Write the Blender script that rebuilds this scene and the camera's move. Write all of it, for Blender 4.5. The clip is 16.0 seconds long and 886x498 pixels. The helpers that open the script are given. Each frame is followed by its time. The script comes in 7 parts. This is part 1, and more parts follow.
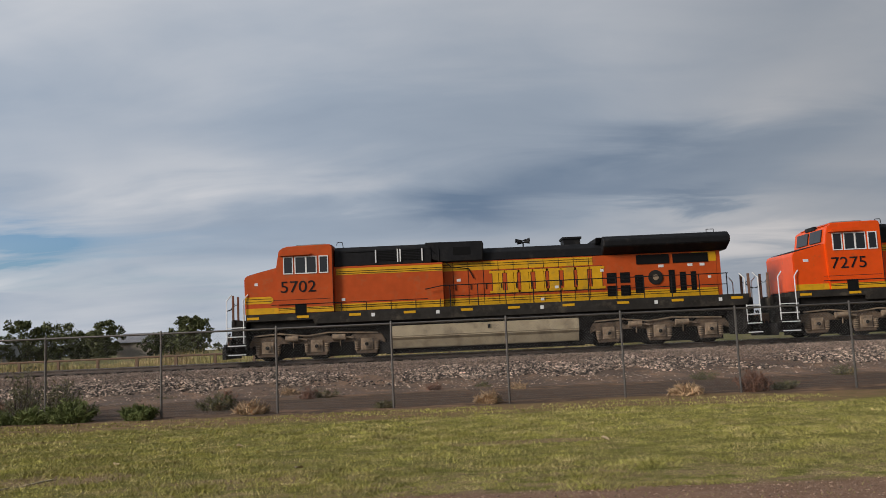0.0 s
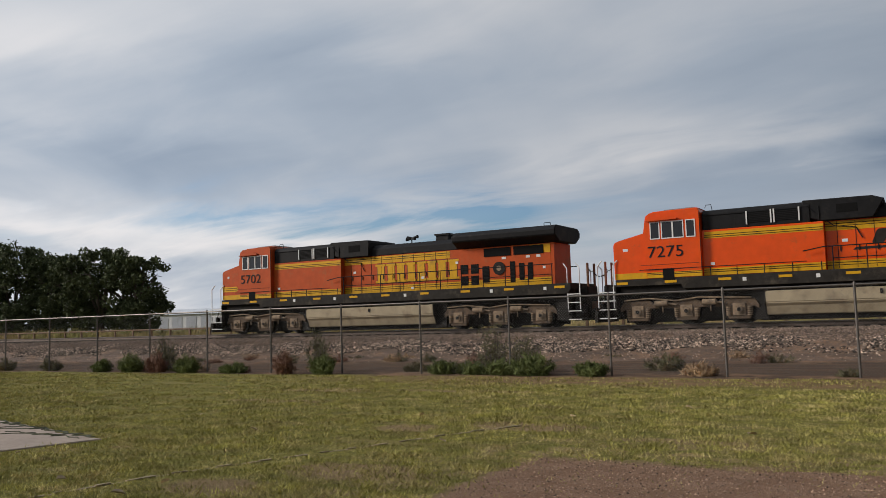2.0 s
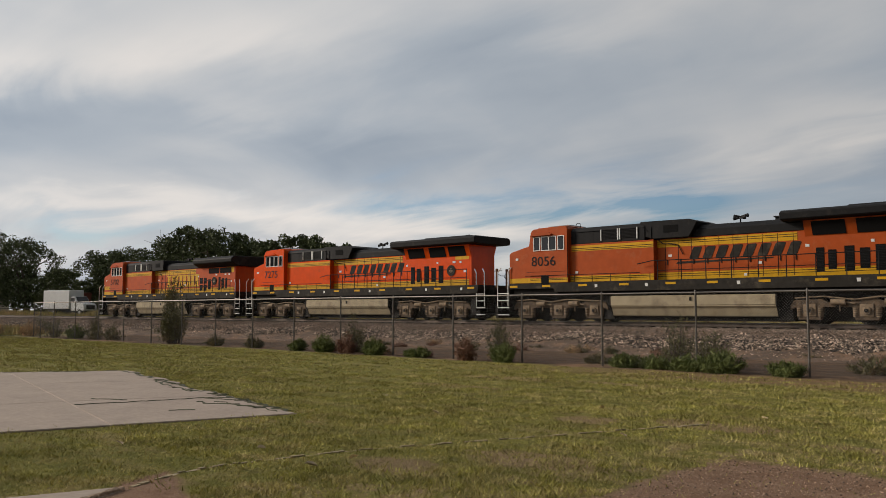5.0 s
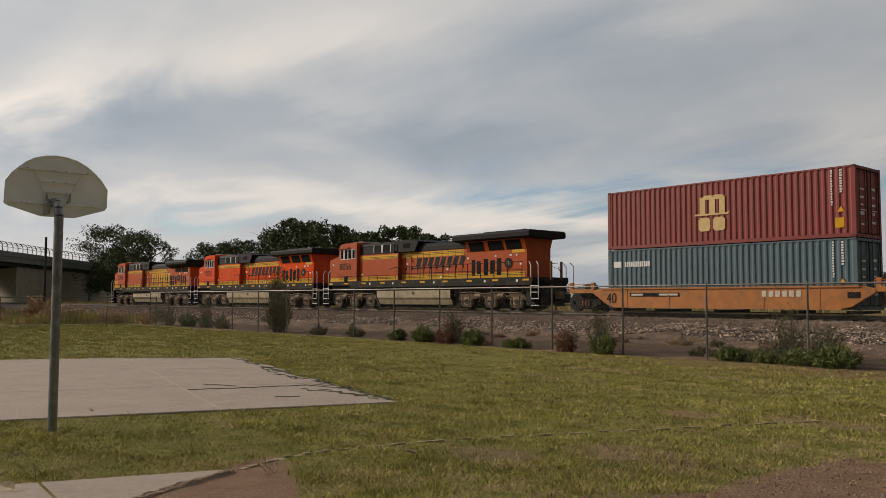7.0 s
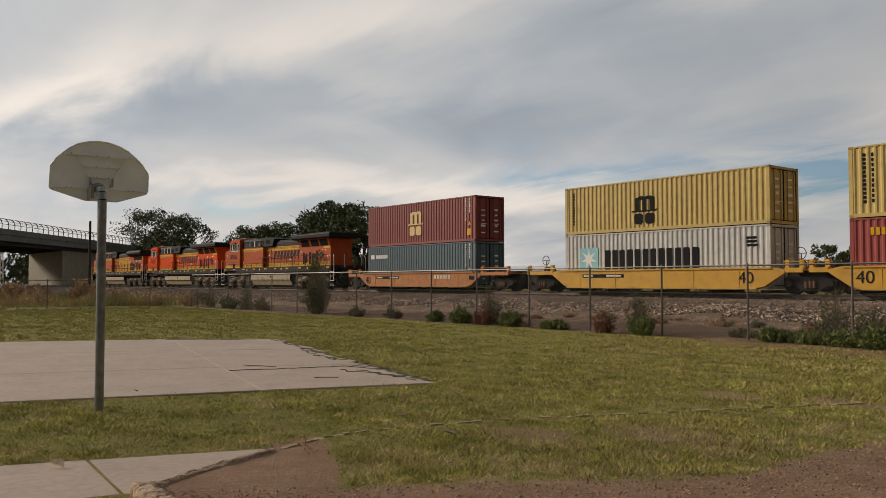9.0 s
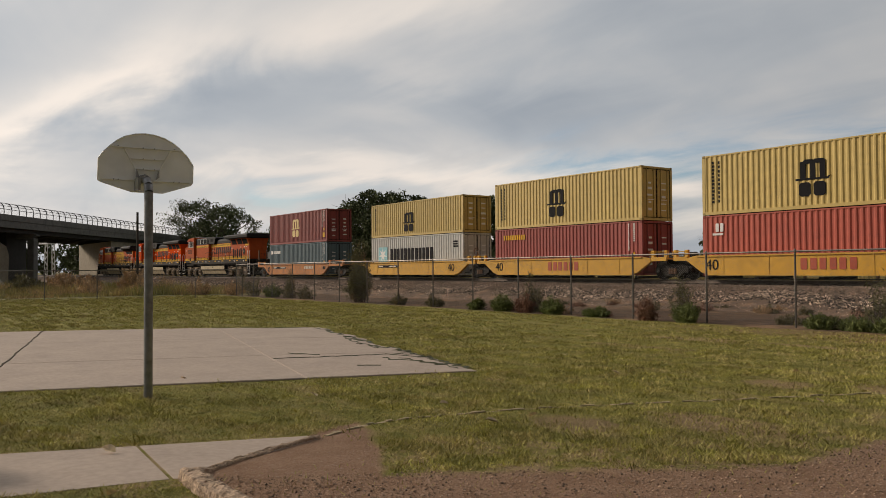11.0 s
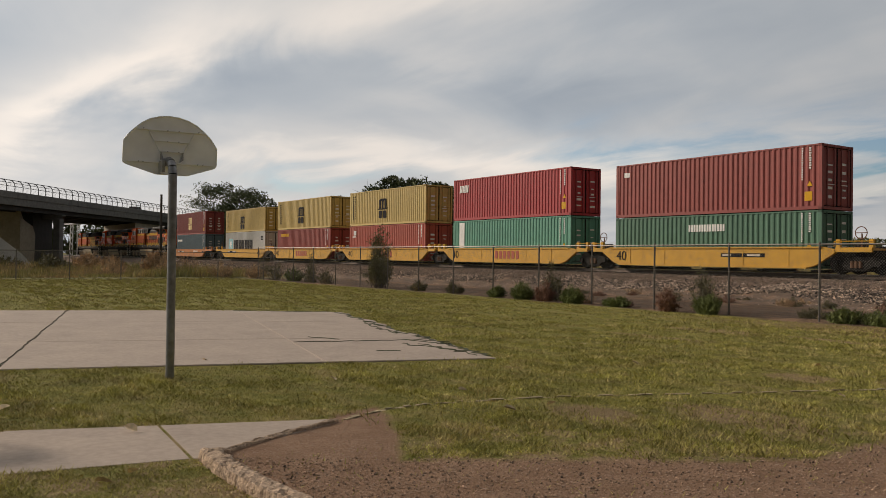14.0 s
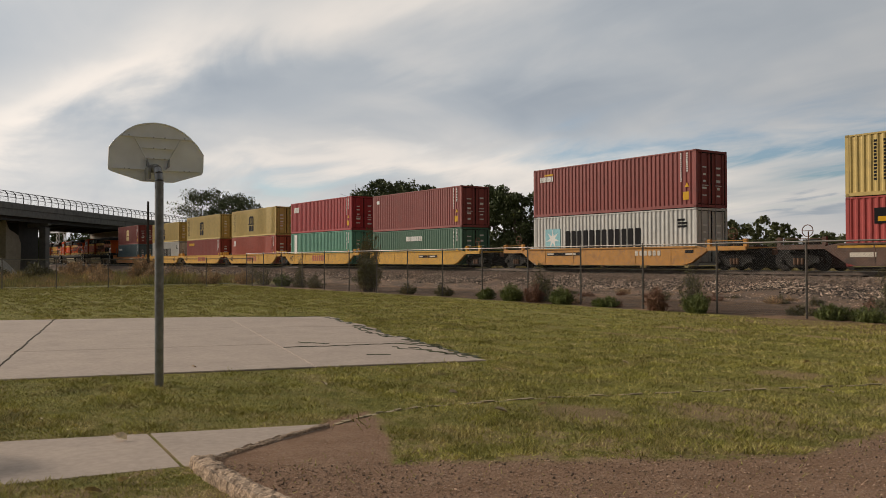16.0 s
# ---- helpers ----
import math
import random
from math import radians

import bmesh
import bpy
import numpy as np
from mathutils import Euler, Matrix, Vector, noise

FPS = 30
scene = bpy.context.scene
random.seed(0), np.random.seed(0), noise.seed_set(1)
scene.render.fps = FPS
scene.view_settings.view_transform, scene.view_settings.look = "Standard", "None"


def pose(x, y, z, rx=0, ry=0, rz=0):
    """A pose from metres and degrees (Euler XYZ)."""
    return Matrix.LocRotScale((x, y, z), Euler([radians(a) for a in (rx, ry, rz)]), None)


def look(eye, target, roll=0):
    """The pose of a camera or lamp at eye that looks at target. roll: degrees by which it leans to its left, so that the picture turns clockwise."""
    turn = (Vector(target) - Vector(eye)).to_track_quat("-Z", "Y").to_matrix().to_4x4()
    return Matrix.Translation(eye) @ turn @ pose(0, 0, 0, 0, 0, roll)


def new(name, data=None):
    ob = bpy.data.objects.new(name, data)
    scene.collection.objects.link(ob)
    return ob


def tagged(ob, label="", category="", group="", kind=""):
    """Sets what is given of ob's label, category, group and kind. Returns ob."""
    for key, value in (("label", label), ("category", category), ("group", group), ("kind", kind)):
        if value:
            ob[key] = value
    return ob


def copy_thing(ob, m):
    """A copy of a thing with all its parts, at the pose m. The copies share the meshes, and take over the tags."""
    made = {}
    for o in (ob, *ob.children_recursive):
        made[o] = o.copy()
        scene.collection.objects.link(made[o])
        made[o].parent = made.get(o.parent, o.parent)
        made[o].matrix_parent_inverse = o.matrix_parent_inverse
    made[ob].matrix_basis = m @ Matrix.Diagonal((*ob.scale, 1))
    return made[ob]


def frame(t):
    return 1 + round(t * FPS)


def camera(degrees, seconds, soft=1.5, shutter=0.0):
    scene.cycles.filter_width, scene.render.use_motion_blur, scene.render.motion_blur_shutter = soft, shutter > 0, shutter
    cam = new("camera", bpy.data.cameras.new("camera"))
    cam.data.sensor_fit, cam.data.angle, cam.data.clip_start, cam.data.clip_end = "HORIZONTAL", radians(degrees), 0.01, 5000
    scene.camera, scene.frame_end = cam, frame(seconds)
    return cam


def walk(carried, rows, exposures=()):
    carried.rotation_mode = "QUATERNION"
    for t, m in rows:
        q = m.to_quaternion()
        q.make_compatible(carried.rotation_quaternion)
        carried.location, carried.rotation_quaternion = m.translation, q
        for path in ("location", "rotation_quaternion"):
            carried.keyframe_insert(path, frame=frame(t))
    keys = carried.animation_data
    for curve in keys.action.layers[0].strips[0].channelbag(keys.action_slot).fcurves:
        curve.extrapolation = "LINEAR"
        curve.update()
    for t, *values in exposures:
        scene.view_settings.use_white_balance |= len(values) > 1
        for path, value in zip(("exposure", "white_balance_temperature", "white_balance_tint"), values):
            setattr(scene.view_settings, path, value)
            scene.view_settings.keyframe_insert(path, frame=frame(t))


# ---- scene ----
EYE = (0.0, 0.0, 1.65)


def aim(yaw, pitch, roll):
    return pose(*EYE, 90 + pitch, 0, yaw) @ pose(0, 0, 0, 0, 0, roll)


cam = camera(56.26, 16.0, soft=0.8)
PATH = [
    (0, aim(-0.275, 6.211, -2.554)),
    (0.5, aim(7.416, 6.065, -2.960)),
    (1, aim(14.760, 5.908, -3.254)),
    (1.5, aim(21.339, 5.282, -2.531)),
    (2, aim(29.823, 4.711, -1.816)),
    (2.5, aim(34.062, 4.311, -1.343)),
    (3, aim(36.326, 4.211, -0.807)),
    (3.5, aim(38.409, 4.129, -0.616)),
    (4, aim(40.132, 4.176, -0.447)),
    (4.2, aim(40.927, 4.160, -0.329)),
    (6.3, aim(44.102, 4.048, -0.098)),
    (6.5, aim(45.166, 3.894, -0.106)),
    (7, aim(49.174, 3.534, 0.160)),
    (7.5, aim(49.385, 3.229, 0.052)),
    (8, aim(49.521, 2.980, -0.028)),
    (8.5, aim(50.980, 2.442, -0.162)),
    (9, aim(51.726, 2.255, -0.038)),
    (11.5, aim(55.020, 1.288, -0.464)),
    (12, aim(55.146, 1.132, -0.535)),
    (12.5, aim(54.900, 0.721, -0.578)),
    (13, aim(53.527, 0.315, -0.306)),
    (13.5, aim(55.528, 0.310, 0.281)),
    (14, aim(56.013, 0.531, 0.652)),
    (14.5, aim(56.298, 0.718, 0.510)),
    (15, aim(56.069, 0.777, 0.030)),
    (15.5, aim(55.954, 0.788, -0.214)),
    (16, aim(55.233, 0.729, -0.227)),
]
# the picture turns warmer on the way
walk(cam, PATH, [(0, 0.14, 6450, 13), (1.5, 0.12, 6550, 13), (3.5, 0.08, 6850, 13), (7, 0.0, 7400, 14), (12, 0.10, 7600, 15), (16, 0.1, 7450, 14)])

# ---- sky, sun ----
world = bpy.data.worlds.new("sky")
scene.world = world
world.use_nodes = True
SUN_AZ, SUN_EL = radians(240), radians(24)     # the sun stands behind thin cloud, to the left of and behind the viewer


def build_sky():
    nt = world.node_tree
    nt.nodes.clear()
    N = nt.nodes.new
    L = nt.links.new

    def math_node(op, a, b=None, clamp=False):
        n = N("ShaderNodeMath")
        n.operation = op
        n.use_clamp = clamp
        for i, v in enumerate((a, b)):
            if v is None:
                continue
            if isinstance(v, (int, float)):
                n.inputs[i].default_value = v
            else:
                L(v, n.inputs[i])
        return n.outputs[0]

    sky = N("ShaderNodeTexSky")
    sky.sky_type = "NISHITA"
    sky.sun_disc = False
    sky.sun_elevation = SUN_EL
    sky.sun_rotation = SUN_AZ
    sky.air_density, sky.dust_density = 1.0, 1.5
    coord = N("ShaderNodeTexCoord")
    sep = N("ShaderNodeSeparateXYZ")
    L(coord.outputs["Generated"], sep.inputs[0])
    h = math_node("ADD", math_node("MAXIMUM", sep.outputs[2], 0.0), 0.16)
    comb = N("ShaderNodeCombineXYZ")
    L(math_node("DIVIDE", sep.outputs[0], h), comb.inputs[0])
    L(math_node("DIVIDE", sep.outputs[1], h), comb.inputs[1])

    def cloud(scale, detail, rough, stretch, shift, angle, distort=0.6):
        m = N("ShaderNodeMapping")
        m.inputs["Scale"].default_value = stretch
        m.inputs["Location"].default_value = shift
        m.inputs["Rotation"].default_value = (0, 0, radians(angle))
        L(comb.outputs[0], m.inputs[0])
        n = N("ShaderNodeTexNoise")
        n.inputs["Scale"].default_value = scale
        n.inputs["Detail"].default_value = detail
        n.inputs["Roughness"].default_value = rough
        n.inputs["Distortion"].default_value = distort
        L(m.outputs[0], n.inputs["Vector"])
        return n.outputs[0]

    big = cloud(0.42, 5, 0.5, (1.0, 0.45, 1), (3.1, 1.7, 0), 35, 0.5)
    mid = cloud(1.1, 7, 0.5, (0.6, 1.0, 1), (0.4, 5.0, 0), 20, 0.6)
    fine = cloud(2.6, 7, 0.52, (0.5, 1.0, 1), (2.4, 1.0, 0), 25, 0.7)
    cover = math_node("ADD", math_node("ADD", math_node("MULTIPLY", big, 0.50), math_node("MULTIPLY", mid, 0.35)), math_node("MULTIPLY", fine, 0.15))
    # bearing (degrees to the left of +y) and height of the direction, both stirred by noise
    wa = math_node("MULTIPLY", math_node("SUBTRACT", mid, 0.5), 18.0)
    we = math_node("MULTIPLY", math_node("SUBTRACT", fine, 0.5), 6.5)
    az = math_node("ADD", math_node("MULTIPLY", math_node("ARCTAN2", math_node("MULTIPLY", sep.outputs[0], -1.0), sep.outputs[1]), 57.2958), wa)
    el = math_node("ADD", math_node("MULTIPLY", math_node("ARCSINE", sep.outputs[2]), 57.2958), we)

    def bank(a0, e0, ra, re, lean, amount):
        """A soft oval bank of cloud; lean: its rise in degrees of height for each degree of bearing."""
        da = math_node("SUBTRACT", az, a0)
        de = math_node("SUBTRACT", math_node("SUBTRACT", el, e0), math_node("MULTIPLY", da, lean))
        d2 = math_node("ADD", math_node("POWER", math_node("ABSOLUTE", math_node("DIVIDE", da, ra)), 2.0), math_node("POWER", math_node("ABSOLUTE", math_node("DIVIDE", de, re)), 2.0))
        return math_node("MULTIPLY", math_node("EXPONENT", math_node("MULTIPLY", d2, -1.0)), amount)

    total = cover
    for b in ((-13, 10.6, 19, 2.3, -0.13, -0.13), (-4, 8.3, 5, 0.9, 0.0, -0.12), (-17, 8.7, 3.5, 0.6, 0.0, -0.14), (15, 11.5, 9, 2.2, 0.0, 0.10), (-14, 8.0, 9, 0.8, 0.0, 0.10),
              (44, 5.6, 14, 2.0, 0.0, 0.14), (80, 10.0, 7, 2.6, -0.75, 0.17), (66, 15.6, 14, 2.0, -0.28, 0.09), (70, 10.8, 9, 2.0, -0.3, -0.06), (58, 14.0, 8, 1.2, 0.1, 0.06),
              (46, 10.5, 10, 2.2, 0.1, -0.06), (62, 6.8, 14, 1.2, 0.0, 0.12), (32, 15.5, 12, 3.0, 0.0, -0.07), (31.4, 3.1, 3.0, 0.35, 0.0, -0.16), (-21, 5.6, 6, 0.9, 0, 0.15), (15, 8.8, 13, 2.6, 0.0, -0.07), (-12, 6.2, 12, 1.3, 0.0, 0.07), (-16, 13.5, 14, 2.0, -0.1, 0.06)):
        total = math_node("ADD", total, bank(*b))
    ramp = N("ShaderNodeValToRGB")
    ramp.color_ramp.elements[0].position, ramp.color_ramp.elements[0].color = 0.20, (0.165, 0.235, 0.33, 1)
    ramp.color_ramp.elements[1].position, ramp.color_ramp.elements[1].color = 0.78, (0.90, 0.875, 0.84, 1)
    for p_, c_ in ((0.42, (0.345, 0.41, 0.485, 1)), (0.55, (0.525, 0.56, 0.595, 1)), (0.66, (0.70, 0.70, 0.70, 1))):
        e = ramp.color_ramp.elements.new(p_)
        e.color = c_
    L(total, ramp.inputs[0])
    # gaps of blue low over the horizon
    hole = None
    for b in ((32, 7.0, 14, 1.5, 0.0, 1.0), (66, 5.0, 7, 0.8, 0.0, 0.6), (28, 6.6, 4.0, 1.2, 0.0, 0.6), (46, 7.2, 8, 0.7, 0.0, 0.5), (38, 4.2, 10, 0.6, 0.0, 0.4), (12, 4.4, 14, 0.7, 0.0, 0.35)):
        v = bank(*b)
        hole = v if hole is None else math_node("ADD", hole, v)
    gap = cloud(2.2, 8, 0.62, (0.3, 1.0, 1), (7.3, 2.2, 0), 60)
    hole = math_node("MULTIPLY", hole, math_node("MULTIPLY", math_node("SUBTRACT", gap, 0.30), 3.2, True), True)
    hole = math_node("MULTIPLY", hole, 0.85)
    skyc = N("ShaderNodeMix")
    skyc.data_type = "RGBA"
    skyc.blend_type = "MULTIPLY"
    skyc.inputs["Factor"].default_value = 1.0
    L(sky.outputs[0], skyc.inputs[6])
    skyc.inputs[7].default_value = (0.055, 0.085, 0.115, 1)
    mix = N("ShaderNodeMix")
    mix.data_type = "RGBA"
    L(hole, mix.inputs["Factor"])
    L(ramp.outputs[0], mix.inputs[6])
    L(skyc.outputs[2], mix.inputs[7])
    # the whole deck is brighter towards the hidden sun
    side = N("ShaderNodeValToRGB")
    side.color_ramp.interpolation = "EASE"
    stops = ((-180, 0.52), (-110, 0.18), (-65, 0.26), (-28, 0.60), (-8, 0.76), (14, 0.88), (60, 1.08), (85, 1.22), (120, 1.30), (180, 0.70))
    for i, (a_, v_) in enumerate(stops):
        e = side.color_ramp.elements[0] if i == 0 else side.color_ramp.elements[-1] if i == len(stops) - 1 else side.color_ramp.elements.new((a_ + 180) / 360)
        e.position = (a_ + 180) / 360
        e.color = (v_, v_, v_, 1)
    L(math_node("DIVIDE", math_node("ADD", math_node("SUBTRACT", az, wa), 180.0), 360.0), side.inputs[0])
    bg = N("ShaderNodeBackground")
    L(side.outputs[0], bg.inputs["Strength"])
    L(mix.outputs[2], bg.inputs["Color"])
    out = N("ShaderNodeOutputWorld")
    L(bg.outputs[0], out.inputs["Surface"])


build_sky()
sun = new("sun", bpy.data.lights.new("sun", "SUN"))
sun.data.energy = 2.5
sun.data.angle = radians(14)
sun.data.color = (1.0, 0.93, 0.84)
sun.matrix_basis = look((0, 0, 50), (40 * math.cos(SUN_EL) * 0.866, 40 * math.cos(SUN_EL) * 0.5, 50 - 40 * math.sin(SUN_EL)))
scene.view_settings.exposure = 0.0

# ---- materials ----
MATS = {}


def mat(name, color, rough=0.7, metal=0.0, vary=0.15, grain=8.0, bump=0.0, stain=None, stain_at=0.58, stain_scale=0.8, spec=0.5, per=None, spread=(0.62, 1.38), bias=1.0):
    """A surface with fine grain, a broader tint and, where given, a second stain colour."""
    if name in MATS:
        return MATS[name]
    m = bpy.data.materials.new(name)
    m.use_nodes = True
    nt = m.node_tree
    N, L = nt.nodes.new, nt.links.new
    b = nt.nodes["Principled BSDF"]
    b.inputs["Roughness"].default_value = rough
    b.inputs["Metallic"].default_value = metal
    b.inputs["Specular IOR Level"].default_value = spec
    tc = N("ShaderNodeTexCoord")
    fine = N("ShaderNodeTexNoise")
    fine.inputs["Scale"].default_value = grain
    fine.inputs["Detail"].default_value = 6
    L(tc.outputs["Object"], fine.inputs["Vector"])
    broad = N("ShaderNodeTexNoise")
    broad.inputs["Scale"].default_value = stain_scale
    broad.inputs["Detail"].default_value = 8
    broad.inputs["Roughness"].default_value = 0.62
    L(tc.outputs["Object"], broad.inputs["Vector"])
    rng = N("ShaderNodeMapRange")
    rng.inputs["From Min"].default_value, rng.inputs["From Max"].default_value = 0.25, 0.75
    rng.inputs["To Min"].default_value, rng.inputs["To Max"].default_value = 1 - vary, 1 + vary
    L(fine.outputs[0], rng.inputs["Value"])
    rng2 = N("ShaderNodeMapRange")
    rng2.inputs["From Min"].default_value, rng2.inputs["From Max"].default_value = 0.3, 0.7
    rng2.inputs["To Min"].default_value, rng2.inputs["To Max"].default_value = 1 - vary * 0.8, 1 + vary * 0.8
    L(broad.outputs[0], rng2.inputs["Value"])
    mul = N("ShaderNodeMath")
    mul.operation = "MULTIPLY"
    L(rng.outputs[0], mul.inputs[0])
    L(rng2.outputs[0], mul.inputs[1])
    fac = mul.outputs[0]
    if per:
        src = N("ShaderNodeNewGeometry").outputs["Random Per Island"] if per == "island" else N("ShaderNodeObjectInfo").outputs["Random"]
        pr = N("ShaderNodeMapRange")
        pr.inputs["To Min"].default_value, pr.inputs["To Max"].default_value = spread
        pw = N("ShaderNodeMath")
        pw.operation = "POWER"
        pw.inputs[1].default_value = bias
        L(src, pw.inputs[0])
        L(pw.outputs[0], pr.inputs["Value"])
        m2 = N("ShaderNodeMath")
        m2.operation = "MULTIPLY"
        L(fac, m2.inputs[0])
        L(pr.outputs[0], m2.inputs[1])
        fac = m2.outputs[0]
    sc = N("ShaderNodeMix")
    sc.data_type = "RGBA"
    sc.blend_type = "MULTIPLY"
    sc.inputs["Factor"].default_value = 1
    comb = N("ShaderNodeCombineColor")
    for i in range(3):
        L(fac, comb.inputs[i])
    base = None
    if stain:
        sr = N("ShaderNodeMapRange")
        sr.inputs["From Min"].default_value, sr.inputs["From Max"].default_value = stain_at - 0.06, stain_at + 0.10
        mixn = N("ShaderNodeTexNoise")
        mixn.inputs["Scale"].default_value = stain_scale * 2.3
        mixn.inputs["Detail"].default_value = 9
        mixn.inputs["Roughness"].default_value = 0.68
        L(tc.outputs["Object"], mixn.inputs["Vector"])
        L(mixn.outputs[0], sr.inputs["Value"])
        sm = N("ShaderNodeMix")
        sm.data_type = "RGBA"
        L(sr.outputs[0], sm.inputs["Factor"])
        sm.inputs[6].default_value = (*color, 1)
        sm.inputs[7].default_value = (*stain, 1)
        base = sm.outputs[2]
    if base is None:
        sc.inputs[6].default_value = (*color, 1)
    else:
        L(base, sc.inputs[6])
    L(comb.outputs[0], sc.inputs[7])
    L(sc.outputs[2], b.inputs["Base Color"])
    if bump:
        bp = N("ShaderNodeBump")
        bp.inputs["Strength"].default_value = bump
        bp.inputs["Distance"].default_value = 0.02
        L(fine.outputs[0], bp.inputs["Height"])
        L(bp.outputs[0], b.inputs["Normal"])
    MATS[name] = m
    return m


# ---- mesh helpers ----
def box(bm, x0, x1, y0, y1, z0, z1):
    v = [bm.verts.new((x, y, z)) for x in (x0, x1) for y in (y0, y1) for z in (z0, z1)]
    for f in ((0, 1, 3, 2), (4, 6, 7, 5), (0, 4, 5, 1), (2, 3, 7, 6), (0, 2, 6, 4), (1, 5, 7, 3)):
        bm.faces.new([v[i] for i in f])
    return v


def prism_y(bm, outline, y0, y1):
    """An outline of (x, z) drawn out from y0 to y1."""
    a = [bm.verts.new((x, y0, z)) for x, z in outline]
    b = [bm.verts.new((x, y1, z)) for x, z in outline]
    bm.faces.new(a)
    bm.faces.new(b[::-1])
    n = len(outline)
    for i in range(n):
        bm.faces.new((a[i], b[i], b[(i + 1) % n], a[(i + 1) % n]))


def prism_x(bm, outline, x0, x1):
    """An outline of (y, z) drawn out from x0 to x1."""
    a = [bm.verts.new((x0, y, z)) for y, z in outline]
    b = [bm.verts.new((x1, y, z)) for y, z in outline]
    bm.faces.new(a)
    bm.faces.new(b[::-1])
    n = len(outline)
    for i in range(n):
        bm.faces.new((a[i], b[i], b[(i + 1) % n], a[(i + 1) % n]))


def prism_z(bm, outline, z0, z1):
    a = [bm.verts.new((x, y, z0)) for x, y in outline]
    b = [bm.verts.new((x, y, z1)) for x, y in outline]
    bm.faces.new(a[::-1])
    bm.faces.new(b)
    n = len(outline)
    for i in range(n):
        bm.faces.new((a[i], a[(i + 1) % n], b[(i + 1) % n], b[i]))


def rod(bm, p, q, r, n=8, r2=None):
    """A round bar from p to q."""
    p, q = Vector(p), Vector(q)
    d = (q - p).normalized()
    s = d.orthogonal().normalized()
    t = d.cross(s)
    r2 = r if r2 is None else r2
    a = [bm.verts.new(p + (s * math.cos(k * math.tau / n) + t * math.sin(k * math.tau / n)) * r) for k in range(n)]
    b = [bm.verts.new(q + (s * math.cos(k * math.tau / n) + t * math.sin(k * math.tau / n)) * r2) for k in range(n)]
    for k in range(n):
        bm.faces.new((a[k], a[(k + 1) % n], b[(k + 1) % n], b[k]))
    bm.faces.new(a[::-1])
    bm.faces.new(b)


def pipe(bm, pts, r, n=6):
    for p, q in zip(pts, pts[1:]):
        rod(bm, p, q, r, n)


def bevelled(bm, w, seg=1):
    bmesh.ops.recalc_face_normals(bm, faces=bm.faces)
    es = [e for e in bm.edges if len(e.link_faces) == 2 and e.calc_face_angle(0) > 0.5]
    bmesh.ops.bevel(bm, geom=es, offset=w, segments=seg, affect="EDGES", clamp_overlap=True)


def finish(name, bm, material, smooth=False):
    bmesh.ops.recalc_face_normals(bm, faces=bm.faces)
    me = bpy.data.meshes.new(name)
    bm.to_mesh(me)
    bm.free()
    me.materials.append(material)
    if smooth:
        me.shade_smooth()
    return me


def part(name, bm, material, parent, label="", smooth=False):
    ob = new(name, finish(name, bm, material, smooth))
    ob.parent = parent
    return tagged(ob, label)


def piece(name, me, parent, at=None):
    ob = new(name, me)
    ob.parent = parent
    if at is not None:
        ob.matrix_basis = at
    return ob


def thing(name, bm, material, label, category, group="", kind="", at=None, smooth=False):
    ob = new(name, finish(name, bm, material, smooth))
    if at is not None:
        ob.matrix_basis = at
    return tagged(ob, label, category, group, kind)


def empty(name, label, category, group="", kind="", at=None):
    ob = new(name)
    if at is not None:
        ob.matrix_basis = at
    return tagged(ob, label, category, group, kind)


def from_arrays(name, verts, faces, material):
    me = bpy.data.meshes.new(name)
    me.from_pydata(verts, [], faces)
    me.materials.append(material)
    return me


def letters(text, size, depth=0.004):
    """Raised lettering as a mesh, lying in x and z, facing -y."""
    c = bpy.data.curves.new("lettering", "FONT")
    c.body, c.size, c.extrude = text, size, depth
    c.align_x = "LEFT"
    ob = new("lettering", c)
    me = bpy.data.meshes.new_from_object(ob.evaluated_get(bpy.context.evaluated_depsgraph_get()))
    bpy.data.objects.remove(ob)
    bpy.data.curves.remove(c)
    me.transform(Euler((radians(90), 0, 0)).to_matrix().to_4x4())
    return me


def lettering(name, text, x, y, z, size, width, material, parent, label=""):
    me = letters(text, size)
    xs = [v.co.x for v in me.vertices]
    zs = [v.co.z for v in me.vertices]
    sx, sz = width / (max(xs) - min(xs)), size / (max(zs) - min(zs))
    me.transform(Matrix.Translation((x, y, z)) @ Matrix.Diagonal((sx, 1, sz, 1)) @ Matrix.Translation((-min(xs), 0, -min(zs))))
    me.materials.append(material)
    ob = new(name, me)
    ob.parent = parent
    return tagged(ob, label)

# ---- the place: ground, embankment, track ----
TRACK_Y, RAIL_Z = 34.9, 1.07
FENCE_Y = 21.0
FAR_Z = 0.82


# centre and half-widths of the worn patches in the lawn
WORN_PATCHES = ((-5.2, 11.4, 0.95, 0.55), (-6.85, 10.7, 0.5, 0.4), (-5.5, 7.5, 0.9, 0.45), (-6.4, 6.3, 0.6, 0.4), (-12.4, 16.0, 1.5, 0.45), (-2.6, 10.6, 0.9, 0.2), (-12.0, 13.6, 1.4, 0.25), (1.4, 13.2, 1.3, 0.25), (-8.8, 16.2, 1.8, 0.3))


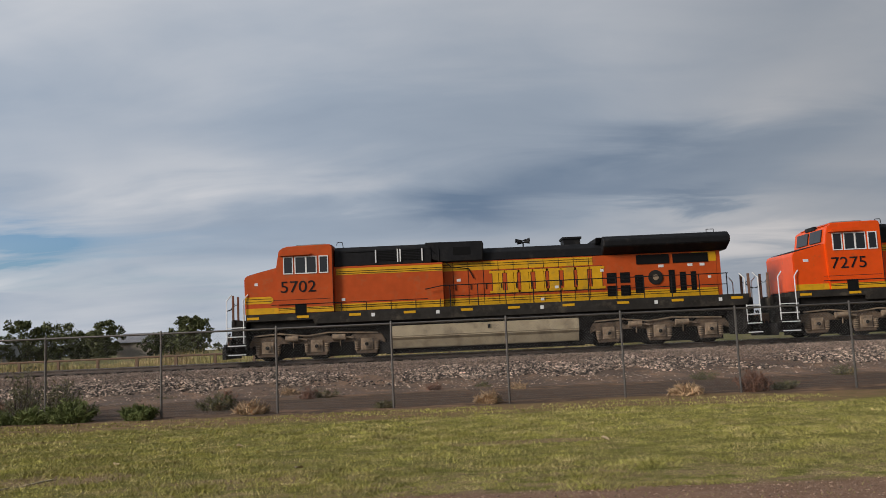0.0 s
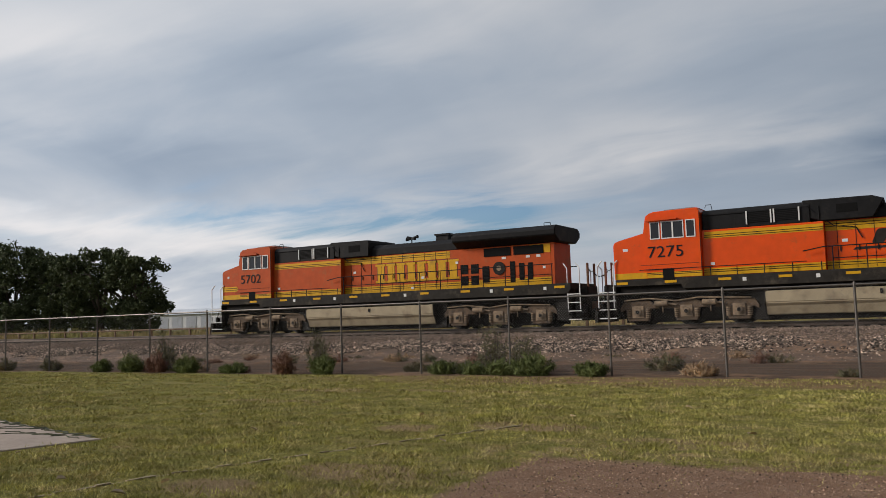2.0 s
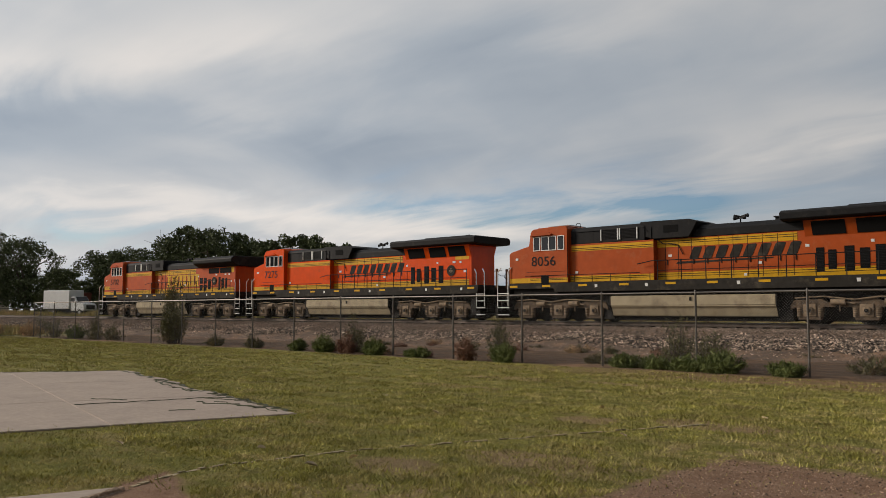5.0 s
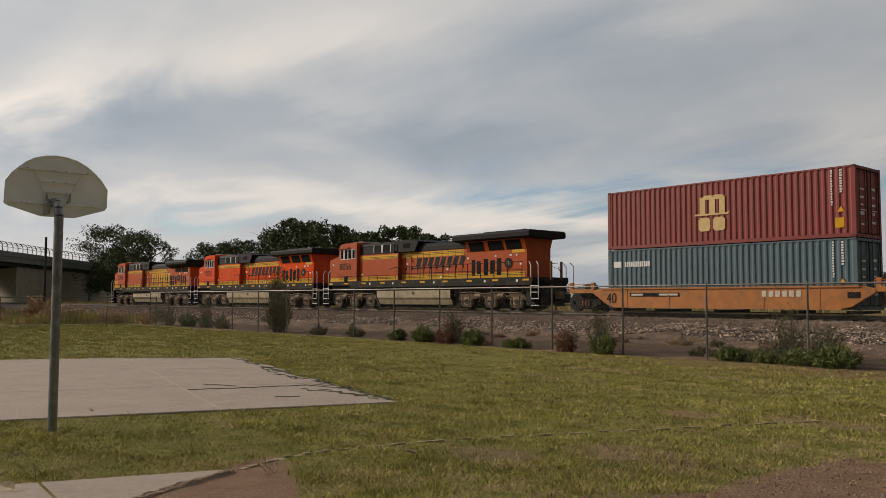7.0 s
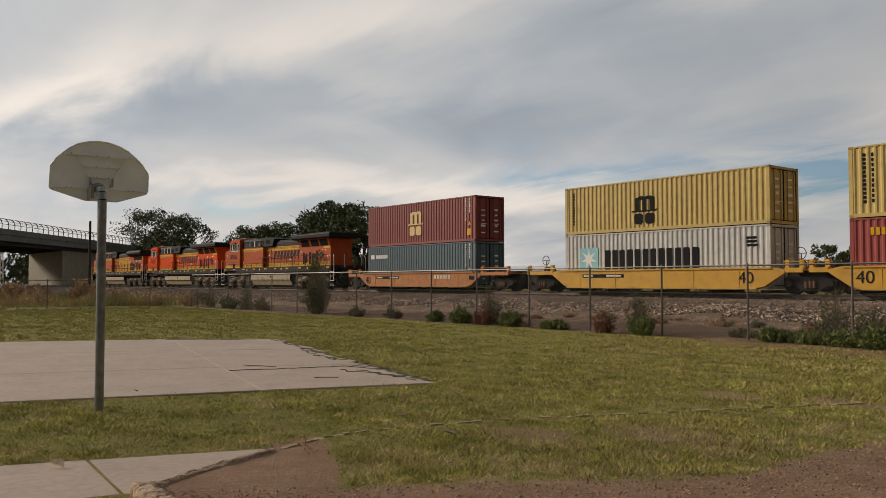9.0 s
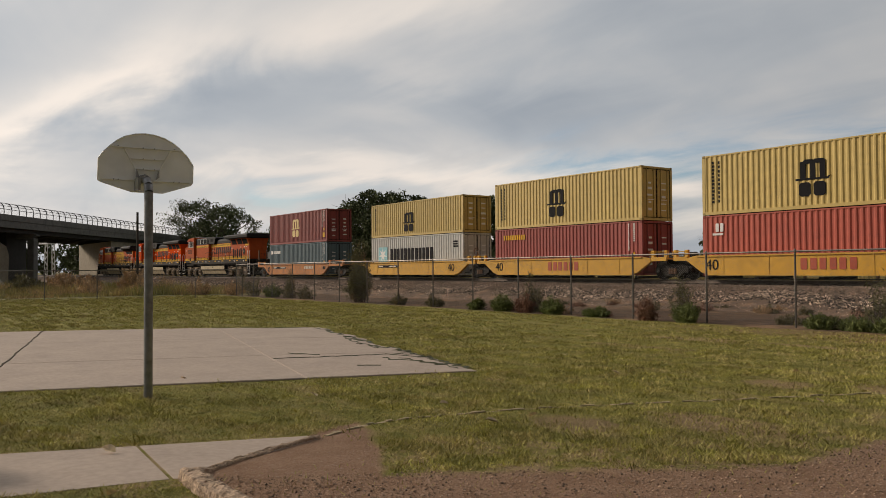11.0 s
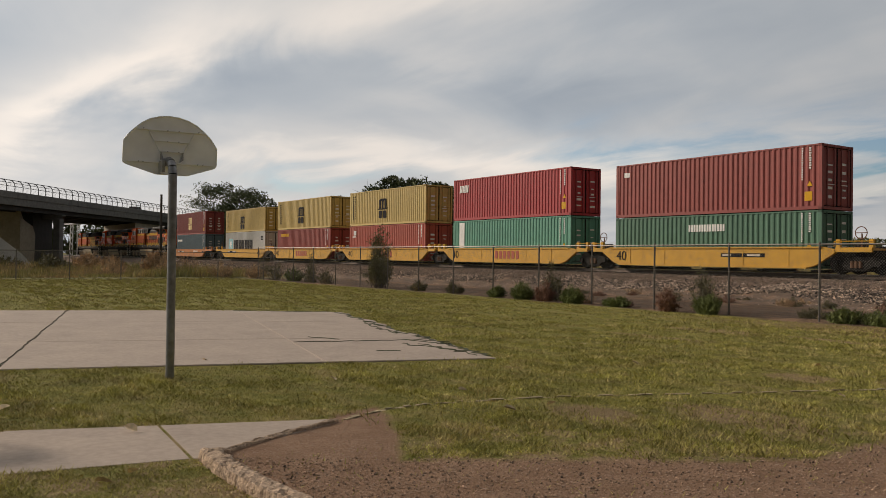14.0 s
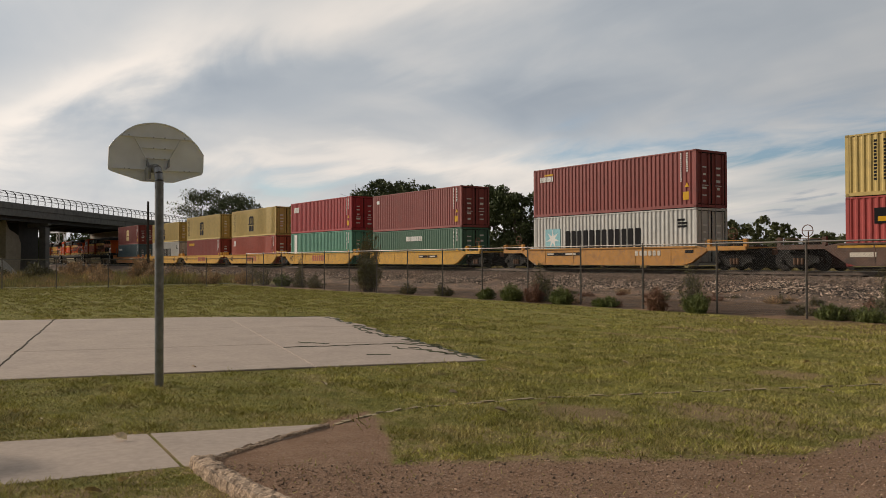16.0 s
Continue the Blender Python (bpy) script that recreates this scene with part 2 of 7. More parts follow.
def ground_material():
    m = bpy.data.materials.new("ground_earth_and_turf")
    m.use_nodes = True
    nt = m.node_tree
    N, L = nt.nodes.new, nt.links.new
    b = nt.nodes["Principled BSDF"]
    b.inputs["Roughness"].default_value = 0.95
    b.inputs["Specular IOR Level"].default_value = 0.15
    tc = N("ShaderNodeTexCoord")
    sep = N("ShaderNodeSeparateXYZ")

    def noise_tex(scale, detail=8, rough=0.6, stretch=None):
        n = N("ShaderNodeTexNoise")
        n.inputs["Scale"].default_value = scale
        n.inputs["Detail"].default_value = detail
        n.inputs["Roughness"].default_value = rough
        src = tc.outputs["Object"]
        if stretch:
            mp = N("ShaderNodeMapping")
            mp.inputs["Scale"].default_value = stretch
            L(src, mp.inputs[0])
            src = mp.outputs[0]
        L(src, n.inputs["Vector"])
        return n.outputs[0]

    def mt(op, a, b2=None, clamp=False):
        n = N("ShaderNodeMath")
        n.operation, n.use_clamp = op, clamp
        for i, v in enumerate((a, b2)):
            if v is None:
                continue
            if isinstance(v, (int, float)):
                n.inputs[i].default_value = v
            else:
                L(v, n.inputs[i])
        return n.outputs[0]

    def step(v, lo, hi):
        n = N("ShaderNodeMapRange")
        n.interpolation_type = "SMOOTHSTEP"
        n.inputs["From Min"].default_value, n.inputs["From Max"].default_value = lo, hi
        L(v, n.inputs["Value"])
        return n.outputs[0]

    def mix(f, a, c):
        n = N("ShaderNodeMix")
        n.data_type = "RGBA"
        L(f, n.inputs["Factor"])
        for i, v in ((6, a), (7, c)):
            if isinstance(v, tuple):
                n.inputs[i].default_value = (*v, 1)
            else:
                L(v, n.inputs[i])
        return n.outputs[2]

    # wobble the borders
    wob = N("ShaderNodeTexNoise")
    wob.inputs["Scale"].default_value, wob.inputs["Detail"].default_value = 0.55, 8
    L(tc.outputs["Object"], wob.inputs["Vector"])
    vm = N("ShaderNodeVectorMath")
    vm.operation = "MULTIPLY_ADD"
    L(wob.outputs["Color"], vm.inputs[0])
    vm.inputs[1].default_value = (2.4, 2.4, 0)
    L(tc.outputs["Object"], vm.inputs[2])
    L(vm.outputs[0], sep.inputs[0])
    sep0 = N("ShaderNodeSeparateXYZ")
    L(tc.outputs["Object"], sep0.inputs[0])
    X, Y = mt("SUBTRACT", sep.outputs[0], 1.2), mt("SUBTRACT", sep.outputs[1], 1.2)
    g1, g2, g3 = noise_tex(0.45, 6), noise_tex(2.2, 9, 0.7), noise_tex(38, 4, 0.7)
    streak = noise_tex(1.0, 7, 0.65, (0.35, 2.6, 1))
    turf = mix(step(g2, 0.35, 0.65), (0.195, 0.192, 0.044), (0.29, 0.255, 0.068))
    turf = mix(step(noise_tex(6.5, 6, 0.7, (0.6, 1.6, 1)), 0.46, 0.66), turf, (0.15, 0.148, 0.038))
    # dark stretched streaks paint the small shadows beside grass clumps
    turf = mix(step(noise_tex(3.0, 8, 0.75, (0.25, 2.2, 1)), 0.60, 0.68), turf, (0.075, 0.066, 0.028))
    turf = mix(step(streak, 0.50, 0.68), turf, (0.28, 0.225, 0.09))
    turf = mix(step(mt("ADD", mt("MULTIPLY", g1, 0.6), mt("MULTIPLY", g2, 0.4)), 0.58, 0.67), turf, (0.25, 0.165, 0.085))
    turf = mix(step(g3, 0.58, 0.75), turf, (0.12, 0.125, 0.034))
    soil = mix(step(g2, 0.35, 0.7), (0.285, 0.170, 0.108), (0.39, 0.25, 0.168))
    soil = mix(step(noise_tex(70, 3, 0.7), 0.50, 0.62), soil, (0.24, 0.142, 0.088))
    soil = mix(step(g3, 0.56, 0.72), soil, (0.47, 0.37, 0.31))
    road = mix(step(streak, 0.35, 0.65), (0.092, 0.065, 0.048), (0.165, 0.108, 0.073))
    road = mix(step(g3, 0.6, 0.75), road, (0.27, 0.22, 0.18))
    road = mix(mt("MULTIPLY", step(mt("ADD", mt("MULTIPLY", g1, 0.5), mt("MULTIPLY", g2, 0.5)), 0.47, 0.6), mt("ADD", step(Y, 25.4, 26.2), step(Y, 22.2, 21.5))), road, (0.30, 0.185, 0.115))
    # thin worn patches in the turf
    bald = None
    for px, py, rx, ry in WORN_PATCHES:
        d = mt("ADD", mt("POWER", mt("ABSOLUTE", mt("DIVIDE", mt("SUBTRACT", sep0.outputs[0], px), rx)), 2.0), mt("POWER", mt("ABSOLUTE", mt("DIVIDE", mt("SUBTRACT", sep0.outputs[1], py), ry)), 2.0))
        v = step(mt("ADD", d, mt("MULTIPLY", mt("SUBTRACT", g2, 0.5), 3.0)), 1.6, 0.5)
        bald = v if bald is None else mt("MAXIMUM", bald, v)
    turf = mix(bald, turf, mix(step(g3, 0.45, 0.65), (0.335, 0.235, 0.125), (0.225, 0.17, 0.075)))
    field = mix(step(g1, 0.4, 0.62), (0.20, 0.165, 0.075), (0.13, 0.135, 0.045))
    # bare pad in front: right of a slanting border, nearer than about nine metres
    slant = mt("ADD", mt("MULTIPLY", Y, -0.5), X)
    beyond_kerb = step(mt("SUBTRACT", sep0.outputs[1], mt("MULTIPLY", sep0.outputs[0], 0.05)), 2.46, 2.54)
    xs, ys = mt("SUBTRACT", mt("ADD", mt("MULTIPLY", sep.outputs[0], 0.35), mt("MULTIPLY", sep0.outputs[0], 0.65)), 0.42), mt("SUBTRACT", mt("ADD", mt("MULTIPLY", sep.outputs[1], 0.35), mt("MULTIPLY", sep0.outputs[1], 0.65)), 0.42)
    wedge = mt("MULTIPLY", step(mt("ADD", xs, mt("MULTIPLY", ys, 0.5)), -5.75, -5.6), step(mt("ADD", ys, mt("MULTIPLY", xs, 0.444)), 1.10, 0.95))
    open_pad = mt("MULTIPLY", mt("MAXIMUM", step(mt("SUBTRACT", xs, mt("MULTIPLY", ys, 0.60)), -8.0, -7.75), step(xs, -4.15, -3.85)), step(ys, 9.25, 8.85))
    pad = mt("MULTIPLY", mt("MAXIMUM", wedge, open_pad), beyond_kerb)
    worn = mt("MULTIPLY", step(slant, -10.8, -7.8), mt("MULTIPLY", step(Y, 12.5, 9), step(g2, 0.42, 0.6)))
    col = mix(mt("MULTIPLY", worn, 0.8), turf, (0.36, 0.245, 0.155))
    col = mix(pad, col, soil)
    # reddish verge, then the service track along the fence
    verge = mt("MULTIPLY", step(Y, 17.4, 18.6), step(X, -20, -8))
    col = mix(mt("MULTIPLY", verge, 0.85), col, mix(step(g2, 0.4, 0.62), (0.31, 0.185, 0.105), (0.215, 0.15, 0.072)))
    col = mix(step(Y, 20.3, 20.9), col, road)
    col = mix(step(Y, 40.0, 42.0), col, field)
    leftfar = step(X, -52, -58)
    col = mix(leftfar, col, field)
    L(col, b.inputs["Base Color"])
    bp = N("ShaderNodeBump")
    bp.inputs["Strength"].default_value = 1.0
    bp.inputs["Distance"].default_value = 0.05
    L(mt("ADD", g3, mt("MULTIPLY", g2, 1.5)), bp.inputs["Height"])
    L(bp.outputs[0], b.inputs["Normal"])
    return m


def build_ground():
    bm = bmesh.new()
    xs = [-2500, -900, -300, -120] + [-80 + 2 * i for i in range(61)] + [80, 200, 700, 2500]
    ys = [-1500, -300, -60, -20] + [-10 + 1.5 * i for i in range(29)] + [35, 39, 60, 120, 400, 1200, 3500]
    rows = []
    for y in ys:
        row = []
        for x in xs:
            z = 0.0
            if -80 < x < 40 and -10 < y < 27:
                z = 0.03 * noise.noise((x * 0.16, y * 0.2, 0))
            if y > 33:
                z = FAR_Z if y > 38 else -0.1     # the land beyond the track lies a little higher
            row.append(bm.verts.new((x, y, z)))
        rows.append(row)
    for a, b in zip(rows, rows[1:]):
        for i in range(len(xs) - 1):
            bm.faces.new((a[i], a[i + 1], b[i + 1], b[i]))
    ob = thing("ground", bm, ground_material(), "mown lawn, bare reddish soil and a gravel service track", "ground", kind="structure", smooth=True)
    return ob


build_ground()


def stones(name, label, rng, x, y, size, material):
    """Rough crushed stones lying on the slope of the embankment."""
    z = np.interp(y, SLOPE_Y, SLOPE_Z)
    octa = np.array([(1, 0, 0), (-1, 0, 0), (0, 1, 0), (0, -1, 0), (0, 0, 1), (0, 0, -1)], float)
    fo = np.array([(0, 2, 4), (2, 1, 4), (1, 3, 4), (3, 0, 4), (2, 0, 5), (1, 2, 5), (3, 1, 5), (0, 3, 5)])
    k = len(x)
    v = octa[None] * rng.uniform(0.6, 1.3, (k, 6, 1)) + rng.normal(0, 0.22, (k, 6, 3))
    v = v * size[:, None, None] * np.array([1.2, 1.0, 0.8]) + np.stack([x, y, z + 0.4 * size], 1)[:, None]
    f = fo[None] + (np.arange(k) * 6)[:, None, None]
    tagged(new(name, from_arrays(name, v.reshape(-1, 3).tolist(), f.reshape(-1, 3).tolist(), material)), label, "ballast", kind="stuff")


SLOPE_Y, SLOPE_Z = [26.6, 28.0, 29.2, 32.4, 33.2, 36.6], [-0.05, 0.07, 0.22, 0.78, 0.84, 0.84]


def build_embankment():
    soil = mat("embankment_soil", (0.120, 0.078, 0.053), 0.95, vary=0.45, grain=16, bump=0.8, stain=(0.235, 0.14, 0.083), stain_at=0.53, stain_scale=0.45)
    bm = bmesh.new()
    prism_x(bm, list(zip(SLOPE_Y, SLOPE_Z)) + [(37.3, 0.82), (39.5, 0.76), (39.5, -0.06)], -700, 500)
    thing("ballast_embankment", bm, soil, "brown soil and stone embankment carrying the track", "embankment", kind="structure")
    # stone between and beside the rails, its dark colour painting the shade there
    bm = bmesh.new()
    prism_x(bm, [(33.3, 0.80), (33.45, 0.852), (36.35, 0.852), (36.5, 0.80)], -690, 490)
    thing("track_bed", bm, mat("shade_dark_bed", (0.045, 0.036, 0.030), 0.95, vary=0.4, grain=18, bump=0.7, stain=(0.09, 0.068, 0.052), stain_at=0.56, stain_scale=0.8), "stone bed between the rails, coloured dark for shade", "track bed", kind="structure")
    rng = np.random.default_rng(5)

    def along(n):
        return np.concatenate([rng.uniform(-45, 21, n * 3 // 4), rng.uniform(-110, -45, n - n * 3 // 4)])

    def drift(x):
        return np.sin(x * 0.7) * np.cos(x * 0.23 + 1) + 0.6 * np.sin(x * 1.9 + 2) + 0.3 * np.sin(x * 4.7)

    # dusty fine stone on the upper slope and shoulder
    x = along(62000)
    y = 30.6 + 0.25 * drift(x) + (2.75 - 0.25 * drift(x)) * rng.beta(1.2, 0.95, len(x))
    stones("ballast_stones", "dusty grey-brown crushed ballast stones on the shoulder", rng, x, y, rng.uniform(0.018, 0.042, len(x)),
           mat("dusty_ballast_stone", (0.245, 0.178, 0.136), 0.9, vary=0.25, grain=1.5, per="island", spread=(0.45, 1.55), bias=1.3))
    # coarse clean stone that has rolled further down: pale faces and dark gaps
    x = along(40000)
    y = 29.1 + 0.5 * drift(x) + 2.5 * rng.beta(1.6, 1.5, len(x))
    keep = (np.sin(x * 0.9 + 1) + 0.8 * np.sin(x * 0.37) + 0.5 * np.sin(x * 2.3 + y * 2) + rng.normal(0, 0.5, len(x))) > -1.0
    x, y = x[keep], np.clip(y[keep], 27.4, 33)
    stones("coarse_ballast", "pale and dark coarse ballast stones on the lower slope", rng, x, y, rng.uniform(0.024, 0.055, len(x)),
           mat("coarse_ballast_stone", (0.25, 0.19, 0.145), 0.9, vary=0.3, grain=1.5, per="island", spread=(0.12, 3.2), bias=2.3))
    # strays on the service track
    x = along(5000)
    y = 25.6 + 3.6 * rng.beta(2.2, 0.9, len(x))
    stones("stray_stones", "scattered small pale stones beside the service track", rng, x, y, rng.uniform(0.012, 0.034, len(x)),
           mat("stray_stone", (0.34, 0.26, 0.20), 0.9, vary=0.3, grain=1.5, per="island", spread=(0.3, 2.0), bias=1.5))


build_embankment()


def build_track():
    steel = mat("rail_steel", (0.10, 0.075, 0.06), 0.55, 0.6, vary=0.25, grain=5)
    shiny = mat("rail_head_steel", (0.42, 0.41, 0.40), 0.3, 0.9, vary=0.1)
    tr = empty("railway_track", "rusty brown steel rails on wooden sleepers", "railway track", kind="structure")
    for y in (TRACK_Y - 0.755, TRACK_Y + 0.755):
        bm = bmesh.new()
        prism_x(bm, [(y - 0.07, 0.90), (y + 0.07, 0.90), (y + 0.02, 0.93), (y + 0.01, 1.02), (y + 0.036, 1.03), (y + 0.036, RAIL_Z - 0.006), (y - 0.036, RAIL_Z - 0.006), (y - 0.036, 1.03), (y - 0.01, 1.02), (y - 0.02, 0.93)], -690, 490)
        r = part("rail", bm, steel, tr)
        bm = bmesh.new()
        box(bm, -690, 490, y - 0.03, y + 0.03, RAIL_Z - 0.004, RAIL_Z)
        part("rail_head", bm, shiny, r, "polished running surface")
    wood = mat("sleeper_wood", (0.09, 0.07, 0.055), 0.9, vary=0.35, grain=9, bump=0.3, per="object")
    bm = bmesh.new()
    box(bm, -0.115, 0.115, -1.3, 1.3, -0.1, 0.012)
    me = finish("sleeper", bm, wood)
    for i in range(240):
        piece("sleeper", me, tr, pose(-118 + i * 0.56, TRACK_Y, 0.90))


build_track()


# ---- chain-link fence ----
def fence_line(name, p, q, n, height, label):
    """A chain-link fence of n bays from p to q."""
    galv = mat("galvanised_steel", (0.15, 0.136, 0.122), 0.5, 0.7, vary=0.2, grain=14, stain=(0.22, 0.16, 0.11), stain_at=0.64)
    wire = mat("fence_wire", (0.20, 0.195, 0.19), 0.5, 0.6, vary=0.1)
    f = empty(name, label, "fence")
    p, q = Vector(p), Vector(q)
    d = (q - p) / n
    bm = bmesh.new()
    rod(bm, (0, 0, -0.2), (0, 0, height + 0.03), 0.03, 8)
    rod(bm, (0, 0, height + 0.03), (0, 0, height + 0.075), 0.036, 8, 0.012)
    post = finish("fence_post", bm, galv)
    for i in range(n + 1):
        piece("fence_post", post, f, Matrix.Translation(p + d * i))
    bm = bmesh.new()
    rod(bm, p + Vector((0, 0, height)), q + Vector((0, 0, height)), 0.024, 8)
    part("top_rail", bm, galv, f)
    u = (q - p).normalized()
    side = Vector((-u.y, u.x, 0)) * 0.035
    length, h = (q - p).length, height - 0.06
    bm = bmesh.new()
    step = 0.076
    k = int((length + h) / step)
    w = 0.0013
    for i in range(k):
        for up in (1, -1):
            a0 = i * step - h
            t0, t1 = max(0, -a0), min(h, length - a0)
            if t1 - t0 < 0.05:
                continue
            z0, z1 = (t0, t1) if up > 0 else (h - t0, h - t1)
            A = p + side + u * (a0 + t0) + Vector((0, 0, z0 + 0.04))
            B = p + side + u * (a0 + t1) + Vector((0, 0, z1 + 0.04))
            nrm = Vector((u.x * -up * 0.7, u.y * -up * 0.7, 0.7)) * w
            dep = side.normalized() * w
            vs = [bm.verts.new(c) for c in (A - nrm, A + nrm, A + dep, B - nrm, B + nrm, B + dep)]
            for a, b in ((0, 1), (1, 2), (2, 0)):
                bm.faces.new((vs[a], vs[b], vs[b + 3], vs[a + 3]))
    net = part("chain_link_mesh", bm, wire, f)
    tagged(net, kind="stuff")
    return f


fence_line("chain_link_fence", (19.0, FENCE_Y, 0), (-53.5, FENCE_Y, 0), 25, 2.1, "galvanised chain-link fence along the railway")
fence_line("side_fence", (-50.5, 20.2, 0), (-58.5, -13.0, 0), 12, 1.75, "lower galvanised chain-link fence at the park edge")


# ---- paved court and path ----
def slab_piece(name, outline, parent, material, top, thick=0.12):
    bm = bmesh.new()
    prism_z(bm, outline, top - thick, top)
    bevelled(bm, 0.012)
    return part(name, bm, material, parent)


def build_court():
    conc = mat("weathered_concrete", (0.355, 0.283, 0.230), 0.9, vary=0.12, grain=14, bump=0.25, stain=(0.32, 0.255, 0.21), stain_at=0.56, stain_scale=0.9)
    court = empty("concrete_court", "weathered pale concrete basketball court with cracked edge", "paved court", kind="structure")
    # ends of the joints: near side and far side, from the hidden end to the cracked tip
    near = [Vector(p) for p in ((-14.7, -4.0), (-12.93, 1.3), (-11.52, 5.63), (-10.62, 8.23))]
    far = [Vector(p) for p in ((-27.6, -1.2), (-25.2, 4.29), (-23.32, 8.53), (-21.46, 10.91))]
    for i in range(3):
        a, b, c, d = near[i], near[i + 1], far[i + 1], far[i]
        rows_ = [0, 0.30, 0.66, 1.0]
        for r0, r1 in zip(rows_, rows_[1:]):
            q = [a.lerp(d, r0), b.lerp(c, r0), b.lerp(c, r1), a.lerp(d, r1)]
            mid = sum(q, Vector((0, 0))) / 4
            q = [mid + (p - mid) * 0.9985 for p in q]
            if i == 2:
                e0, e1 = q[1], q[2]
                q = [q[0], e0] + [e0.lerp(e1, k / 9) + Vector((0.35 * (noise.noise((k * 1.7, r0 * 9, 3))), 0.35 * noise.noise((k * 2.1, r0 * 7, 9)))) for k in range(1, 9)] + [e1, q[3]]
            slab_piece("slab", [(p.x, p.y) for p in q], court, conc, 0.024 + 0.002 * noise.noise((i * 3.1, r0 * 5, 1)))
    # broken flakes and grass-filled cracks along the ragged side
    crack = mat("crack_filling", (0.055, 0.06, 0.028), 0.95, vary=0.3, grain=20)
    rng = random.Random(3)

    def crack_line(a, b, n, wob, w):
        bm = bmesh.new()
        pts = [Vector(a).lerp(Vector(b), k / n) + Vector((rng.uniform(-wob, wob), rng.uniform(-wob, wob))) for k in range(n + 1)]
        prev = None
        for k, p in enumerate(pts):
            dirn = (pts[min(k + 1, n)] - pts[max(k - 1, 0)]).normalized()
            sd = Vector((-dirn.y, dirn.x)) * w * rng.uniform(0.3, 1.3)
            z = 0.026
            cur = [bm.verts.new((p.x + sd.x, p.y + sd.y, z)), bm.verts.new((p.x, p.y, z + 0.01)), bm.verts.new((p.x - sd.x, p.y - sd.y, z))]
            if prev:
                bm.faces.new((prev[0], prev[1], cur[1], cur[0]))
                bm.faces.new((prev[1], prev[2], cur[2], cur[1]))
            prev = cur
        part("crack", bm, crack, court, "grass-filled crack")

    # thin grass-grown joints and a chipped strip between the slabs
    crack_line((-12.93, 1.3), (-25.2, 4.29), 40, 0.03, 0.012)
    crack_line((-21.9, 10.1), (-23.2, 8.3), 16, 0.10, 0.055)
    crack_line((-21.3, 10.75), (-18.6, 10.1), 20, 0.10, 0.05)
    crack_line((-18.2, 10.0), (-16.0, 9.45), 20, 0.14, 0.05)
    crack_line((-15.4, 9.3), (-12.6, 8.7), 26, 0.16, 0.05)
    crack_line((-12.5, 8.62), (-10.9, 8.28), 16, 0.10, 0.045)
    crack_line((-13.2, 8.0), (-11.6, 8.35), 14, 0.10, 0.03)
    crack_line((-14.37, 6.33), (-13.63, 8.67), 22, 0.05, 0.016)
    crack_line((-13.63, 8.67), (-13.0, 8.95), 8, 0.06, 0.02)
    crack_line((-12.93, 8.3), (-10.9, 8.2), 14, 0.11, 0.022)
    crack_line((-13.8, 8.5), (-12.4, 8.75), 12, 0.10, 0.02)
    crack_line((-15.1, 7.05), (-14.4, 7.3), 8, 0.07, 0.03)
    crack_line((-16.2, 9.2), (-14.9, 9.0), 12, 0.1, 0.025)
    crack_line((-22.34, 9.42), (-21.6, 10.7), 12, 0.07, 0.03)
    crack_line((-12.24, 7.38), (-12.47, 7.0), 4, 0.04, 0.03)
    crack_line((-17.8, 9.6), (-16.3, 9.3), 6, 0.1, 0.04)
    path = empty("concrete_path", "pale concrete footpath ending at bare soil", "footpath", kind="structure")
    slab_piece("slab", [(-8.55, -6), (-8.51, 0.99), (-8.08, 2.19), (-6.62, 2.06), (-6.85, 0.8), (-6.9, -6)], path, conc, 0.012)
    slab_piece("slab", [(-8.076, 2.20), (-7.5, 3.78), (-7.36, 3.72), (-6.9, 2.75), (-6.58, 2.14), (-6.617, 2.072)], path, conc, 0.012)
    # half-buried edging across the lawn
    edge = mat("edging_concrete", (0.38, 0.295, 0.18), 0.95, vary=0.3, grain=12, bump=0.5, stain=(0.20, 0.17, 0.10), stain_at=0.5, stain_scale=2.5)
    bm = bmesh.new()
    pts = [(-7.45, 3.85), (-7.75, 4.5), (-7.8, 5.0), (-7.72, 5.5), (-7.5, 6.5), (-7.1, 7.5), (-6.7, 8.4), (-6.36, 9.12), (-5.9, 10.2), (-5.3, 11.4)]
    k = 0
    for p0, p1 in zip(pts, pts[1:]):
        for j in range(6):
            q0, q1 = Vector(p0).lerp(Vector(p1), j / 6 + 0.003), Vector(p0).lerp(Vector(p1), (j + 1) / 6 - 0.003)
            s_ = Vector((-(q1 - q0).y, (q1 - q0).x)).normalized() * (0.022 + 0.008 * math.sin(k * 1.7))
            c_ = (q0 + q1) / 2
            top = 0.03 * noise.noise((c_.x * 0.16, c_.y * 0.2, 0)) + 0.010 + 0.009 * math.sin(k * 2.3)
            prism_z(bm, [tuple(q0 + s_), tuple(q1 + s_), tuple(q1 - s_), tuple(q0 - s_)], -0.1, top)
            k += 1
    thing("lawn_edging", bm, edge, "half-buried weathered concrete edging in the lawn", "edging", kind="structure")


build_court()


